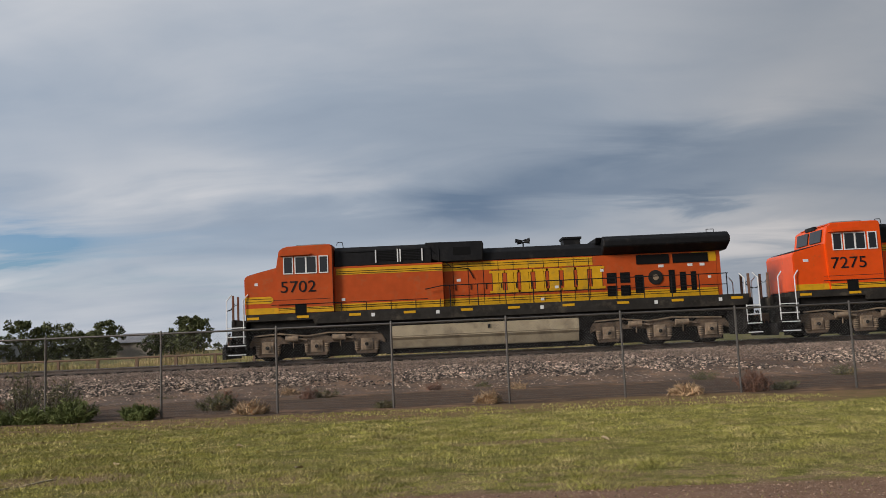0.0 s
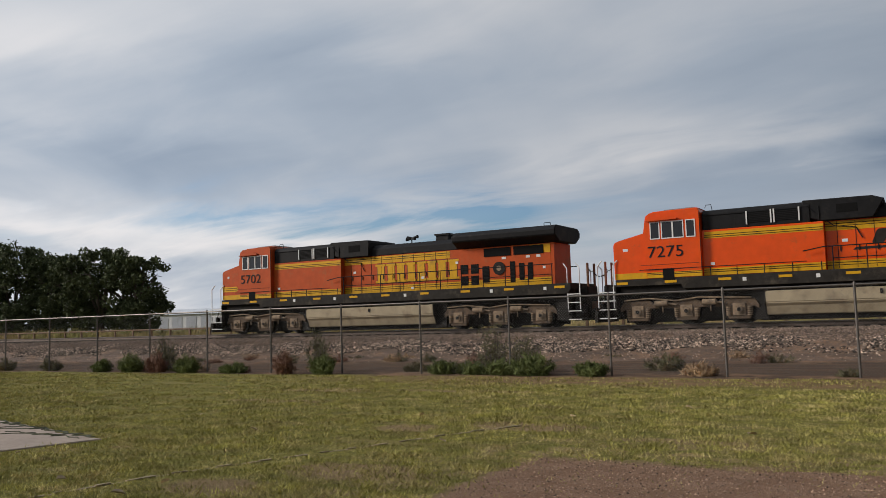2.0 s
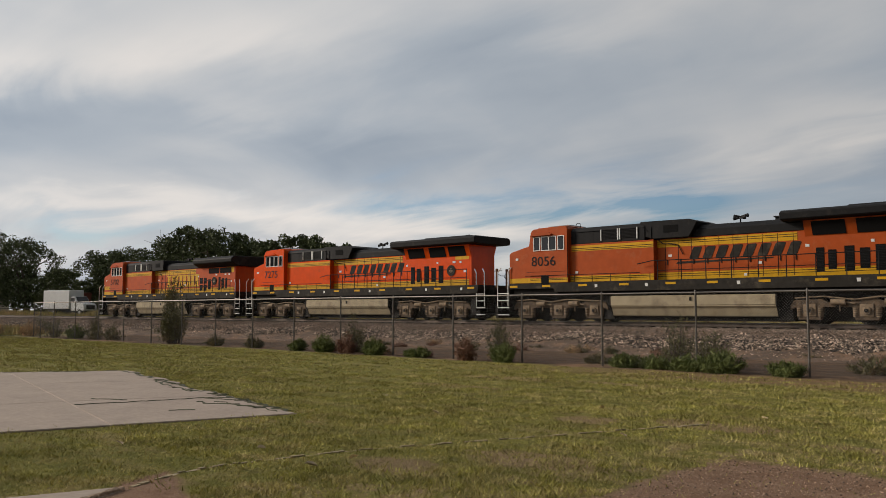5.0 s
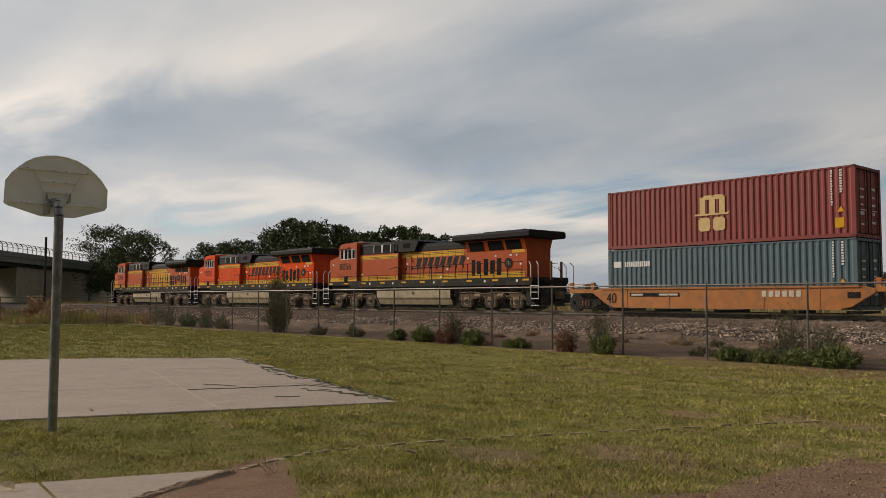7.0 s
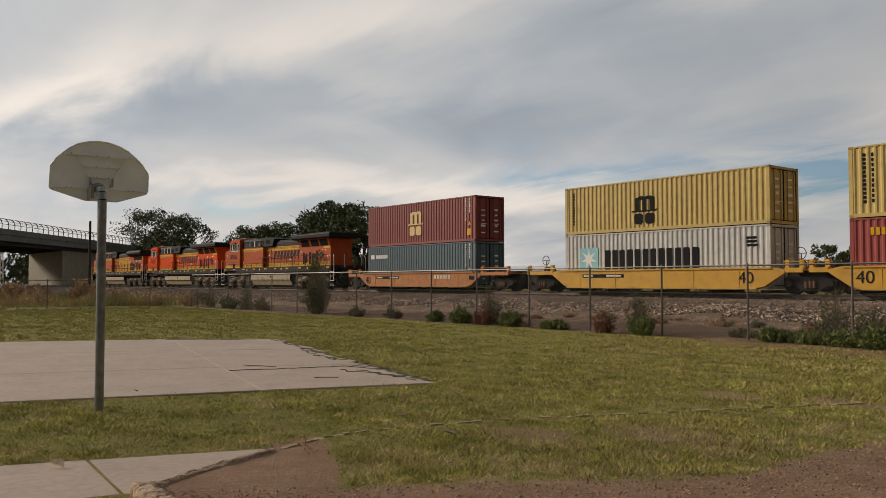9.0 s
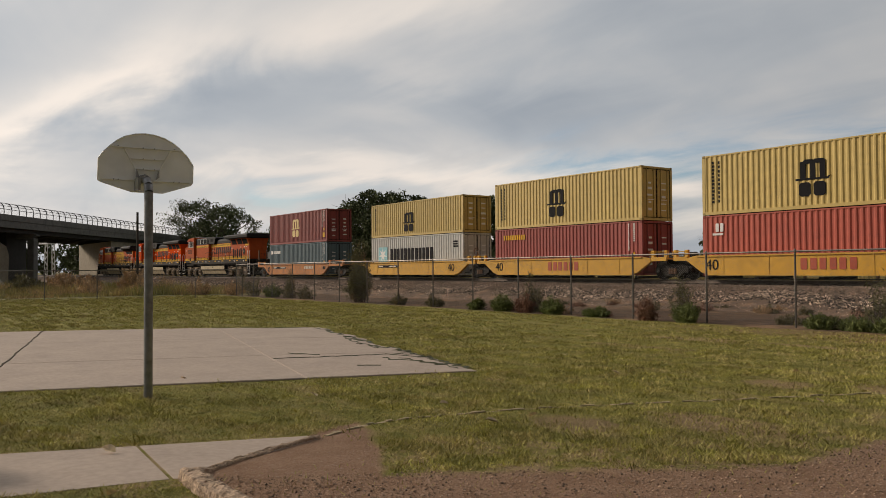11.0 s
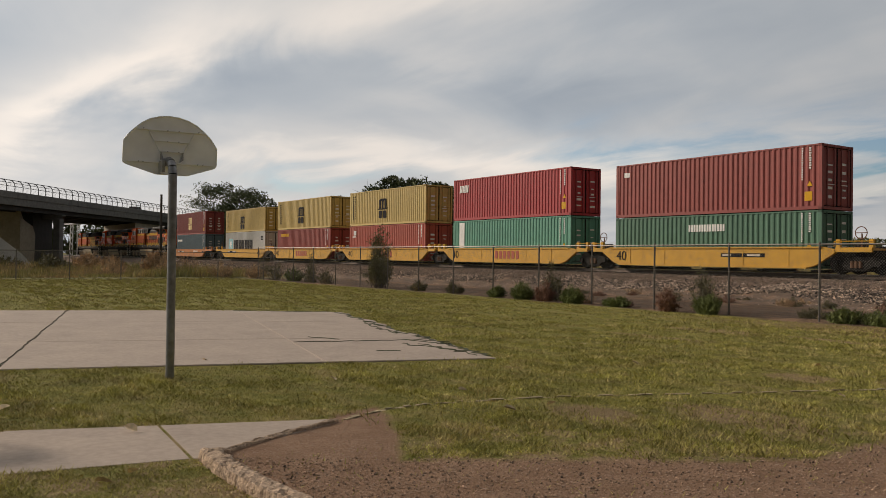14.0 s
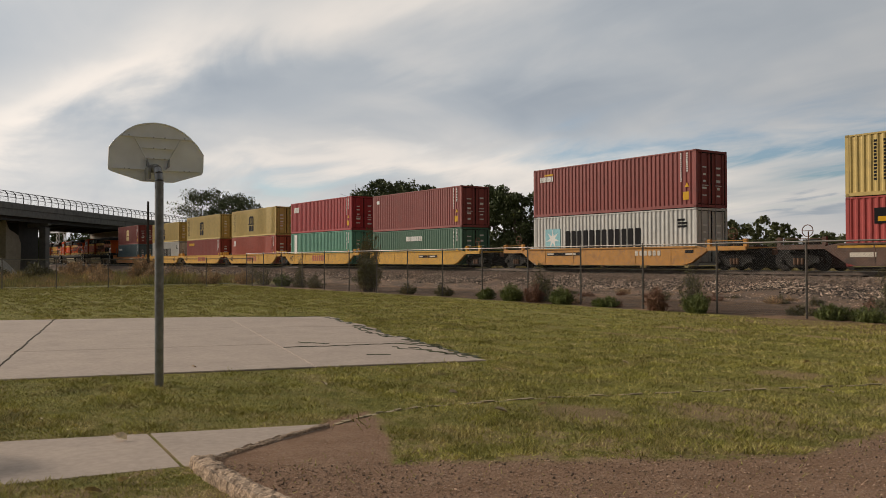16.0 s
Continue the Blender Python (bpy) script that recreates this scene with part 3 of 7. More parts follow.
def build_kerb():
    m = mat("crumbling_kerb_concrete", (0.43, 0.31, 0.215), 0.95, vary=0.45, grain=45, bump=1.0, stain=(0.25, 0.165, 0.11), stain_at=0.54, stain_scale=9)
    bm = bmesh.new()
    pts = [(-7.42, 3.74), (-7.15, 3.15), (-6.9, 2.66), (-6.6, 2.2), (-6.3, 2.17), (-6.0, 2.16), (-5.6, 2.17), (-5.2, 2.2), (-4.7, 2.25), (-4.0, 2.35)]
    fine = []
    for a, b in zip(pts, pts[1:]):
        for k in range(12):
            fine.append(Vector(a).lerp(Vector(b), k / 12))
    prev = None
    prof = ((1.1, -1), (1.05, 0.0), (1.0, 0.55), (0.92, 0.9), (0.7, 1.0), (0.3, 1.02), (-0.1, 1.0), (-0.5, 1.03), (-0.85, 0.95), (-1.0, 0.6), (-1.05, 0.0), (-1.1, -1))
    for k, p in enumerate(fine):
        d = (fine[min(k + 1, len(fine) - 1)] - fine[max(k - 1, 0)]).normalized()
        s = Vector((-d.y, d.x))
        big = min(1.0, max(0.0, (k - 30) / 8))
        h, w = 0.03 + 0.065 * big, 0.04 + 0.05 * big
        ring = []
        for i, (o, z) in enumerate(prof):
            q = Vector((p.x + s.x * w * o, p.y + s.y * w * o, z * h))
            rough = Vector((noise.noise(q * 22), noise.noise(q * 22 + Vector((7, 0, 0))), noise.noise(q * 22 + Vector((0, 9, 0)))))
            rough2 = noise.noise(q * 55 + Vector((3, 3, 3)))
            chip = min(0.0, noise.noise(Vector((p.x * 6, p.y * 6, i * 0.8))) + 0.15) * 0.06
            ring.append(bm.verts.new(q + rough * 0.016 + Vector((0, 0, rough2 * 0.008 + (chip if z > 0.5 else 0)))))
        if prev:
            for i in range(len(prof) - 1):
                bm.faces.new((prev[i], prev[i + 1], ring[i + 1], ring[i]))
        prev = ring
    thing("crumbling_kerb", bm, m, "crumbling reddish concrete kerb beside bare soil", "kerb", kind="structure")


build_kerb()


# ---- basketball stand ----
def build_hoop():
    galv = mat("pole_galvanised", (0.23, 0.235, 0.24), 0.45, 0.75, vary=0.25, grain=9, stain=(0.11, 0.105, 0.10), stain_at=0.55)
    white = mat("backboard_paint", (0.84, 0.86, 0.86), 0.5, 0.1, vary=0.08, grain=4, stain=(0.76, 0.77, 0.76), stain_at=0.66)
    grey = mat("backboard_frame_steel", (0.36, 0.37, 0.38), 0.5, 0.4, vary=0.15)
    at = pose(-11.09, 3.15, 0, 0, 0, 88)
    hoop = empty("basketball_stand", "grey steel basketball stand with fan-shaped backboard seen from behind", "basketball hoop", at=at)
    # local x runs along the board, +y away from the viewer
    bm = bmesh.new()
    pipe(bm, [(0, 0, -0.3), (0, 0, 2.70), (0, 0.03, 2.79), (0, 0.09, 2.86), (0, 0.18, 2.89), (0, 0.40, 2.90)], 0.056, 20)
    part("pole", bm, galv, hoop)
    y0, y1 = 0.41, 0.43
    shift = 0.07
    out = [(x + shift, z) for x, z in [(-0.19, 2.73), (0.22, 2.73), (0.60, 2.855), (0.625, 2.89), (0.63, 3.13), (0.55, 3.25), (0.46, 3.34), (0.36, 3.42), (0.24, 3.48), (0.11, 3.515), (-0.02, 3.525),
           (-0.15, 3.51), (-0.28, 3.47), (-0.38, 3.41), (-0.47, 3.33), (-0.55, 3.25), (-0.615, 3.155), (-0.625, 2.87), (-0.58, 2.845)]]
    bm = bmesh.new()
    prism_y(bm, out, y0, y1)
    bevelled(bm, 0.006)
    board = part("backboard", bm, white, hoop, "white fan-shaped metal backboard")
    bm = bmesh.new()
    pts = [(x, y0 - 0.004, z) for x, z in out]
    pipe(bm, pts + pts[:1], 0.010, 6)
    part("rim_flange", bm, white, board)
    for xa, xb, z in ((-0.45, 0.47, 3.325), (-0.22, 0.24, 3.18), (-0.15, 0.17, 3.04), (-0.57, -0.09, 2.885), (0.09, 0.58, 2.885)):
        bm = bmesh.new()
        box(bm, xa + shift, xb + shift, y0 - 0.03, y0 + 0.002, z - 0.007, z + 0.007)
        part("stiffener", bm, white, board)
    for x, z in ((-0.05, 3.325), (0.10, 3.325), (-0.05, 3.18), (0.10, 3.18), (-0.05, 3.04), (0.10, 3.04), (-0.37, 2.885), (-0.43, 2.885), (0.36, 2.885), (0.43, 2.885), (-0.37, 3.335), (0.37, 3.335)):
        bm = bmesh.new()
        rod(bm, (x + shift, y0 - 0.04, z), (x + shift, y0, z), 0.008, 8)
        part("bolt", bm, grey, board)
    for sx in (-1, 1):
        bm = bmesh.new()
        pipe(bm, [(0.31 * sx + 0.08, y0 - 0.012, 3.32), (0.15 * sx + 0.08, y0 - 0.012, 3.02), (0.11 * sx + 0.08, y0 - 0.02, 2.90)], 0.007, 6)
        part("brace", bm, white, hoop)
        bm = bmesh.new()
        xz = [(0.15 * sx + 0.08, 3.04), (0.15 * sx + 0.08, 2.93), (0.105 * sx + 0.08, 2.90)]
        prism_y(bm, xz, y0 - 0.05, y0)
        part("gusset", bm, grey, hoop)
    bm = bmesh.new()
    box(bm, -0.06, 0.06, y0 - 0.04, y0, 2.82, 2.95)
    bevelled(bm, 0.006)
    part("mounting_plate", bm, white, hoop)
    bm = bmesh.new()
    box(bm, -0.09, -0.055, 0.2, y0, 2.74, 2.90)
    part("bracket", bm, grey, hoop)
    # ring on the far face
    bm = bmesh.new()
    for k in range(20):
        a0, a1 = k * math.tau / 20, (k + 1) * math.tau / 20
        rod(bm, (0.225 * math.cos(a0), y1 + 0.33 + 0.225 * math.sin(a0), 3.02), (0.225 * math.cos(a1), y1 + 0.33 + 0.225 * math.sin(a1), 3.02), 0.009, 6)
    box(bm, -0.06, 0.06, y1, y1 + 0.12, 3.0, 3.03)
    part("ring", bm, mat("orange_ring_paint", (0.45, 0.09, 0.02), 0.5), hoop)


build_hoop()


# ---- overpass ----
def build_overpass():
    conc = mat("overpass_concrete", (0.155, 0.155, 0.148), 0.9, vary=0.15, grain=2, stain=(0.11, 0.11, 0.105), stain_at=0.56, stain_scale=0.35)
    # near-black colour puts the shade below the deck into girders and wall pier
    steel = mat("overpass_girder", (0.05, 0.048, 0.045), 0.7, 0.1, vary=0.2, grain=1.5)
    pale = mat("abutment_concrete", (0.30, 0.26, 0.20), 0.9, vary=0.15, grain=2)
    rail = mat("overpass_fence_steel", (0.035, 0.036, 0.036), 0.7, 0.0, vary=0.1)
    a, b = Vector((-150, 17.4, 0)), Vector((-209.5, 61, 0))
    d = (b - a).normalized()
    ang = math.degrees(math.atan2(d.y, d.x))
    br = empty("road_overpass", "grey concrete road overpass with curved safety fence", "bridge", at=pose(a.x * 0.9, a.y * 0.9, 0.165, 0, 0, ang) @ Matrix.Diagonal((0.9, 0.9, 0.9, 1)))
    # local x runs along the deck, +x away; -y is the far side
    x0, x1 = -60, 130
    bm = bmesh.new()
    box(bm, x0, x1, -0.1, 21, 10.05, 10.4)
    part("deck", bm, conc, br)
    for y in (-0.25, 20.6):
        bm = bmesh.new()
        box(bm, x0, x1, y, y + 0.35, 10.3, 11.35)
        bevelled(bm, 0.03)
        part("parapet", bm, conc, br)
    for y in (0.9, 4.4, 8.0, 11.6, 15.2, 18.8):
        bm = bmesh.new()
        box(bm, x0, x1, y - 0.02, y + 0.02, 8.45, 10.05)
        box(bm, x0, x1, y - 0.22, y + 0.22, 8.42, 8.48)
        part("girder", bm, steel, br)
    for x in (-42, 16.5, 95):
        bm = bmesh.new()
        prism_x(bm, [(0.2, 8.44), (20.6, 8.44), (20.6, 8.2), (19.5, 7.7), (1.3, 7.7), (0.2, 8.2)], x - 0.6, x + 0.6)
        part("pier_cap", bm, conc, br)
        for y in (1.2, 7.4, 13.4, 19.4):
            bm = bmesh.new()
            box(bm, x - 0.75, x + 0.75, y - 0.6, y + 0.6, -0.3, 7.75)
            bevelled(bm, 0.06)
            part("pier", bm, conc, br)
    # solid facia along the near edge, and walls that close the side spans
    bm = bmesh.new()
    box(bm, x0, x1, -0.12, 0.12, 9.15, 10.45)
    bevelled(bm, 0.02)
    part("fascia", bm, conc, br)
    bm = bmesh.new()
    box(bm, 13.0, 19.7, 4.0, 20.0, -0.2, 8.7)
    part("wall_pier", bm, steel, br, "concrete wall pier, coloured dark for shade")
    bm = bmesh.new()
    prism_y(bm, [(8.0, -0.2), (12.6, -0.2), (12.9, 4.6), (12.0, 6.2), (9.0, 7.2), (8.0, 8.7)], 3.5, 9.5)
    part("abutment", bm, pale, br, "tan concrete abutment face")
    bm = bmesh.new()
    prism_z(bm, [(50, 1), (129, 1), (129, 19), (74, 19)], -0.2, 8.40)
    part("abutment_wall", bm, pale, br, "tan concrete abutment wall beyond the track")
    # curved fence: hoops and horizontal rails
    bm = bmesh.new()
    prof = [(0.0, 11.35), (-0.02, 12.2), (0.12, 12.75), (0.45, 13.15), (0.95, 13.3)]
    for p, q in zip(prof, prof[1:]):
        rod(bm, (0, p[0], p[1]), (0, q[0], q[1]), 0.075, 5)
    hoop = finish("fence_hoop", bm, rail)
    x = x0
    while x < x1:
        piece("fence_hoop", hoop, br, pose(x, 0, 0))
        x += 2.4
    for y, z in (prof[1], prof[2], prof[4]):
        bm = bmesh.new()
        box(bm, x0, x1, y - 0.035, y + 0.035, z - 0.035, z + 0.035)
        part("fence_rail", bm, rail, br)
    bm = bmesh.new()
    for k in range(14):
        y, z = np.interp(k / 13, [0, .35, .6, .8, 1], [p[0] for p in prof]), np.interp(k / 13, [0, .35, .6, .8, 1], [p[1] for p in prof])
        box(bm, x0, x1, y - 0.006, y + 0.006, z - 0.006, z + 0.006)
    tagged(part("fence_wire_mesh", bm, rail, br), kind="stuff")


build_overpass()

# ---- plants ----
def leaf_mat(name, color, dry=None):
    return mat(name, color, 0.75, vary=0.35, grain=1.2, spec=0.2, per="island", stain=dry, stain_at=0.6, stain_scale=0.5)


BARK = mat("bark", (0.085, 0.068, 0.052), 0.95, vary=0.3, grain=6, bump=0.6)
LEAF_DARK = leaf_mat("dark_tree_leaves", (0.080, 0.098, 0.044))
LEAF_MID = leaf_mat("mid_tree_leaves", (0.115, 0.125, 0.055))
LEAF_DRY = leaf_mat("dry_shrub_leaves", (0.150, 0.140, 0.068), (0.22, 0.13, 0.07))


def leaves(rng, centres, radii, per, size):
    """Small folded leaf cards scattered through clumps."""
    c = np.repeat(np.asarray(centres, float), per, 0)
    r = np.repeat(np.asarray(radii, float), per)
    n = len(c)
    d = rng.normal(size=(n, 3))
    d /= np.linalg.norm(d, axis=1)[:, None]
    p = c + d * (r * rng.uniform(0.25, 1.0, n) ** 0.5)[:, None] * np.array([1, 1, 0.8])
    a = rng.normal(size=(n, 3))
    a /= np.linalg.norm(a, axis=1)[:, None]
    b = np.cross(a, rng.normal(size=(n, 3)))
    b /= np.linalg.norm(b, axis=1)[:, None] + 1e-9
    s = (size * rng.uniform(0.6, 1.4, n))[:, None]
    v = np.stack([p - a * s, p + b * s * 0.55, p + a * s, p - b * s * 0.55 + np.cross(a, b) * s * 0.25], 1)
    f = np.arange(n * 4).reshape(n, 4)
    return v.reshape(-1, 3), f


def tree(x, y, h, spread, seed, leaf, label, clumps=70, per=55, size=0.22, trunk=0.28, low=0.25, name="tree", category="tree", base=0.0, group="", clump=1.0):
    rng = np.random.default_rng(seed)
    t = empty(name, label, category, group=group, at=pose(x, y, FAR_Z if y > 38 else base, 0, 0, rng.uniform(0, 360)))
    bm = bmesh.new()
    top = h * (low + 0.2)
    rod(bm, (0, 0, -0.3), (0, 0, top), trunk, 10, trunk * 0.7)
    cs, rs = [], []
    nl = 7
    for i in range(nl):
        a = i * math.tau / nl + rng.uniform(-0.3, 0.3)
        rr = spread * rng.uniform(0.35, 0.75)
        z0, z1 = h * (low + 0.15 * rng.random()), h * rng.uniform(0.5, 0.85)
        mid = Vector((math.cos(a) * rr * 0.45, math.sin(a) * rr * 0.45, (z0 + z1) / 2 + 0.1 * h))
        end = Vector((math.cos(a) * rr, math.sin(a) * rr, z1))
        rod(bm, (0, 0, z0), mid, trunk * 0.5, 6, trunk * 0.32)
        rod(bm, mid, end, trunk * 0.32, 6, trunk * 0.1)
        for _ in range(3):
            e2 = end + Vector(rng.normal(size=3)) * spread * 0.22
            rod(bm, mid.lerp(end, rng.uniform(0.3, 0.9)), e2, trunk * 0.14, 5, trunk * 0.04)
    part("trunk", bm, BARK, t)
    for i in range(clumps):
        a = rng.uniform(0, math.tau)
        q = rng.random() ** 0.6
        zf = rng.uniform(low, 1.0)
        prof = math.sqrt(max(0.02, 1 - ((zf - (low + 0.38)) / (1.02 - low - 0.3)) ** 2)) if zf > low + 0.38 else 0.55 + 0.45 * (zf - low) / 0.38
        cs.append((math.cos(a) * spread * q * prof, math.sin(a) * spread * q * prof, zf * h * 0.94))
        rs.append(spread * rng.uniform(0.12, 0.26) * clump)
    v, f = leaves(rng, cs, rs, per, size)
    me = from_arrays("crown", v.tolist(), f.tolist(), leaf)
    ob = new("crown", me)
    ob.parent = t
    return t


DT = "dark green broad-crowned deciduous tree beyond the railway"
for i, (x, y, h, sp) in enumerate([(-190, 66, 18.5, 9.5), (-178, 68, 16.5, 8), (-205, 72, 15, 8), (-149, 72, 12.5, 7), (-138, 70, 12.2, 7), (-126, 72, 13.5, 7), (-117, 70, 15.2, 6.5), (-109, 70, 13.6, 6.5), (-103, 72, 11.5, 5), (-96, 70, 11.0, 4.5), (-90.5, 70, 11.8, 5.0), (-85, 71, 10.4, 4.5), (-157, 80, 10, 6)]):
    tree(x, y, h * 0.95, sp, 20 + i, LEAF_DARK, DT, clumps=100, per=110, size=0.21, trunk=0.4, low=0.08 if i > 2 else 0.2, group="trees beyond the railway")
for i, (x, y, h, sp) in enumerate([(-117, 62, 5.0, 2.4), (-123, 61, 4.2, 2.6), (-130, 64, 5.5, 3.4), (-138, 63, 5.0, 3.2), (-146, 66, 6.5, 4.0), (-154, 66, 8.5, 4.5), (-163, 68, 9.0, 5.0), (-171, 66, 7.0, 4.5), (-108, 64, 4.6, 3.0), (-100, 64, 4.2, 3.0)]):
    tree(x, y, h, sp, 150 + i, LEAF_MID if i < 2 else LEAF_DARK, "bushy green tree with low branches beyond the railway", clumps=90, per=55, size=0.20, trunk=0.15, low=0.0, clump=0.85, name="bushy_tree", group="bushes beyond the railway")
SCRUB = "low green scrub tree on the far plain"
for i, (x, y, h, sp) in enumerate([(-66, 131, 6.8, 4.2), (-61, 133, 6.2, 4.5), (-53, 131, 6.3, 3.2), (-40.5, 133, 6.5, 3), (-46, 136, 4, 3.5), (-38, 128, 6.0, 3), (-92, 125, 8, 3.2), (-88, 124, 7.0, 3.0), (-84, 124, 8.2, 3), (-79, 122, 6.6, 3), (-74, 126, 5, 4), (-70, 126, 4.5, 4), (-57, 136, 4.6, 4)]):
    tree(x, y, h, sp, 60 + i, LEAF_MID, SCRUB, clumps=110, per=34, size=0.22, trunk=0.12, low=0.0, clump=0.75, name="scrub_tree", group="scrub on the plain")


def shrub(x, y, h, sp, seed, leaf, label, name="weed_clump", n=900, size=0.06, twigs=16, base=0.0, lower=0.0):
    """Twigs that rise and spread from one root, with narrow leaves along their whole length."""
    rng = np.random.default_rng(seed)
    t = empty(name, label, "shrub", at=pose(x, y, base))
    bm = bmesh.new()
    P, D, H = [], [], []
    for i in range(twigs):
        a = rng.uniform(0, math.tau)
        q = rng.random() ** 0.6
        e = Vector((math.cos(a) * sp * q, math.sin(a) * sp * 0.6 * q, h * rng.uniform(0.45, 1.05) * (1 - 0.55 * q * q)))
        root = Vector((e.x * 0.55, e.y * 0.55, -0.03))
        bend = root.lerp(e, 0.5) + Vector((0, 0, 0.08 * h))
        rod(bm, root, bend, 0.004 + 0.004 * h, 4, 0.003 + 0.003 * h)
        rod(bm, bend, e, 0.003 + 0.003 * h, 4, 0.002)
        m = max(6, n // twigs)
        f = rng.uniform(lower, 1.03, m)
        for k in f:
            c = root.lerp(bend, k * 2) if k < 0.5 else bend.lerp(e, k * 2 - 1)
            P.append((c.x, c.y, c.z))
            D.append((e - root).normalized())
    part("stem", bm, BARK, t)
    P, D = np.array(P), np.array([tuple(d) for d in D])
    k = len(P)
    d = D * 0.7 + rng.normal(0, 0.65, (k, 3))
    d /= np.linalg.norm(d, axis=1)[:, None]
    P = P + rng.normal(0, 0.035 + 0.03 * h, (k, 3)) * np.array([1, 1, 0.6])
    P[:, 2] = np.maximum(P[:, 2], 0.01)
    s = np.cross(d, rng.normal(size=(k, 3)))
    s /= np.linalg.norm(s, axis=1)[:, None] + 1e-9
    L_ = (size * rng.uniform(0.6, 1.5, k))[:, None]
    v = np.stack([P - d * L_ * 0.5, P + s * L_ * 0.13, P + d * L_, P - s * L_ * 0.13], 1).reshape(-1, 3)
    ob = new("foliage", from_arrays("foliage", v.tolist(), np.arange(4 * k).reshape(k, 4).tolist(), leaf))
    ob.parent = t
    return t


LEAF_WEED = leaf_mat("green_weed_leaves", (0.150, 0.178, 0.062))
LEAF_RED = leaf_mat("reddish_weed_leaves", (0.25, 0.135, 0.09))
LEAF_STRAW = leaf_mat("straw_weed_leaves", (0.47, 0.325, 0.19))
for i, (x, y, h, sp, kind) in enumerate([
        (-9.3, 20.9, 0.58, 0.75, 0), (-10.3, 21.0, 0.42, 0.6, 0), (-7.6, 20.8, 0.38, 0.5, 0), (-11.3, 21.1, 0.36, 0.5, 0), (-12.2, 21.1, 0.42, 0.5, 0), (-10.9, 21.8, 1.7, 0.6, 3), (-9.9, 21.6, 1.2, 0.6, 3), (-17.2, 21.6, 1.5, 0.5, 3), (-24.4, 21.6, 1.6, 0.5, 3),
        (-16.3, 20.7, 0.62, 0.5, 0), (-17.8, 20.6, 0.75, 0.4, 1), (-20.2, 20.8, 0.35, 0.55, 0), (-22.4, 20.8, 0.65, 0.55, 0), (-24.0, 20.9, 0.8, 0.5, 1), (-25.4, 20.9, 0.7, 0.6, 0), (-27.0, 20.9, 0.45, 0.5, 0),
        (-4.9, 21.2, 0.30, 0.5, 2), (-6.2, 23.0, 0.5, 0.6, 3), (7.8, 21.2, 0.55, 0.5, 1), (6.0, 20.9, 0.25, 0.4, 2), (1.1, 21.1, 0.25, 0.4, 2), (-30.5, 21.2, 0.5, 0.6, 3), (-33.5, 21.2, 0.5, 0.6, 3),
        (-44.0, 21.5, 0.9, 0.8, 3), (-46.5, 21.6, 1.1, 0.8, 3), (-49.0, 21.6, 0.9, 0.9, 0), (-52.0, 21.6, 1.4, 1.0, 3), (-55.5, 21.6, 1.0, 1.2, 2), (-58.0, 20, 1.2, 1.4, 2), (-61.5, 17.0, 1.5, 1.5, 2), (-64, 14, 1.3, 1.6, 2), (-66, 20, 1.6, 1.8, 2), (-60.0, 24, 1.6, 1.2, 3)]):
    leaf = (LEAF_WEED, LEAF_RED, LEAF_STRAW, LEAF_DRY)[kind]
    lab = ("green weed clump growing along the fence", "reddish dry weed growing along the fence", "straw-coloured dry grass tuft by the fence", "brown-green leggy weed by the fence")[kind]
    shrub(x, y, h, sp, 200 + i, leaf, lab, twigs=44 if kind != 3 else 26, n=(4200, 2600, 1600, 1600)[kind], size=(0.085, 0.075, 0.12, 0.08)[kind])
shrub(-37.8, 21.5, 3.1, 1.05, 400, LEAF_DRY, "tall bushy brown-green shrub growing through the fence", name="tall_shrub", n=6500, size=0.11, twigs=42, lower=0.12)
for i, (x, y, h, sp, leaf) in enumerate([(-75.6, 14.4, 1.7, 2.2, LEAF_STRAW), (-73.0, 15.8, 1.4, 1.8, LEAF_STRAW), (-68.7, 18.0, 2.0, 1.3, LEAF_STRAW), (-66.9, 18.6, 1.7, 1.0, LEAF_STRAW), (-72.0, 11.0, 1.5, 2.4, LEAF_DRY), (-75.0, 8.0, 1.3, 2.6, LEAF_DRY)]):
    shrub(x, y, h, sp, 430 + i, leaf, "tall rounded dry brush beyond the park fence", name="dry_brush", n=4200, size=0.24, twigs=60)
shrub(-49.3, 23.0, 2.0, 0.5, 401, LEAF_DRY, "thin leggy shrub beside the fence", name="thin_shrub", n=800, size=0.08, twigs=18)


def patchy(x, y, scale, seed):
    """Smooth value noise from 0 to 1 over arrays of places."""
    grid = np.random.default_rng(900 + seed).random((256, 256))
    u, v = x * scale * 0.35 + 57.3, y * scale * 0.6 + 91.7
    i, j = np.floor(u).astype(int), np.floor(v).astype(int)
    f, g = u - i, v - j
    f, g = f * f * (3 - 2 * f), g * g * (3 - 2 * g)
    return (grid[i % 256, j % 256] * (1 - f) + grid[(i + 1) % 256, j % 256] * f) * (1 - g) + (grid[i % 256, (j + 1) % 256] * (1 - f) + grid[(i + 1) % 256, (j + 1) % 256] * f) * g


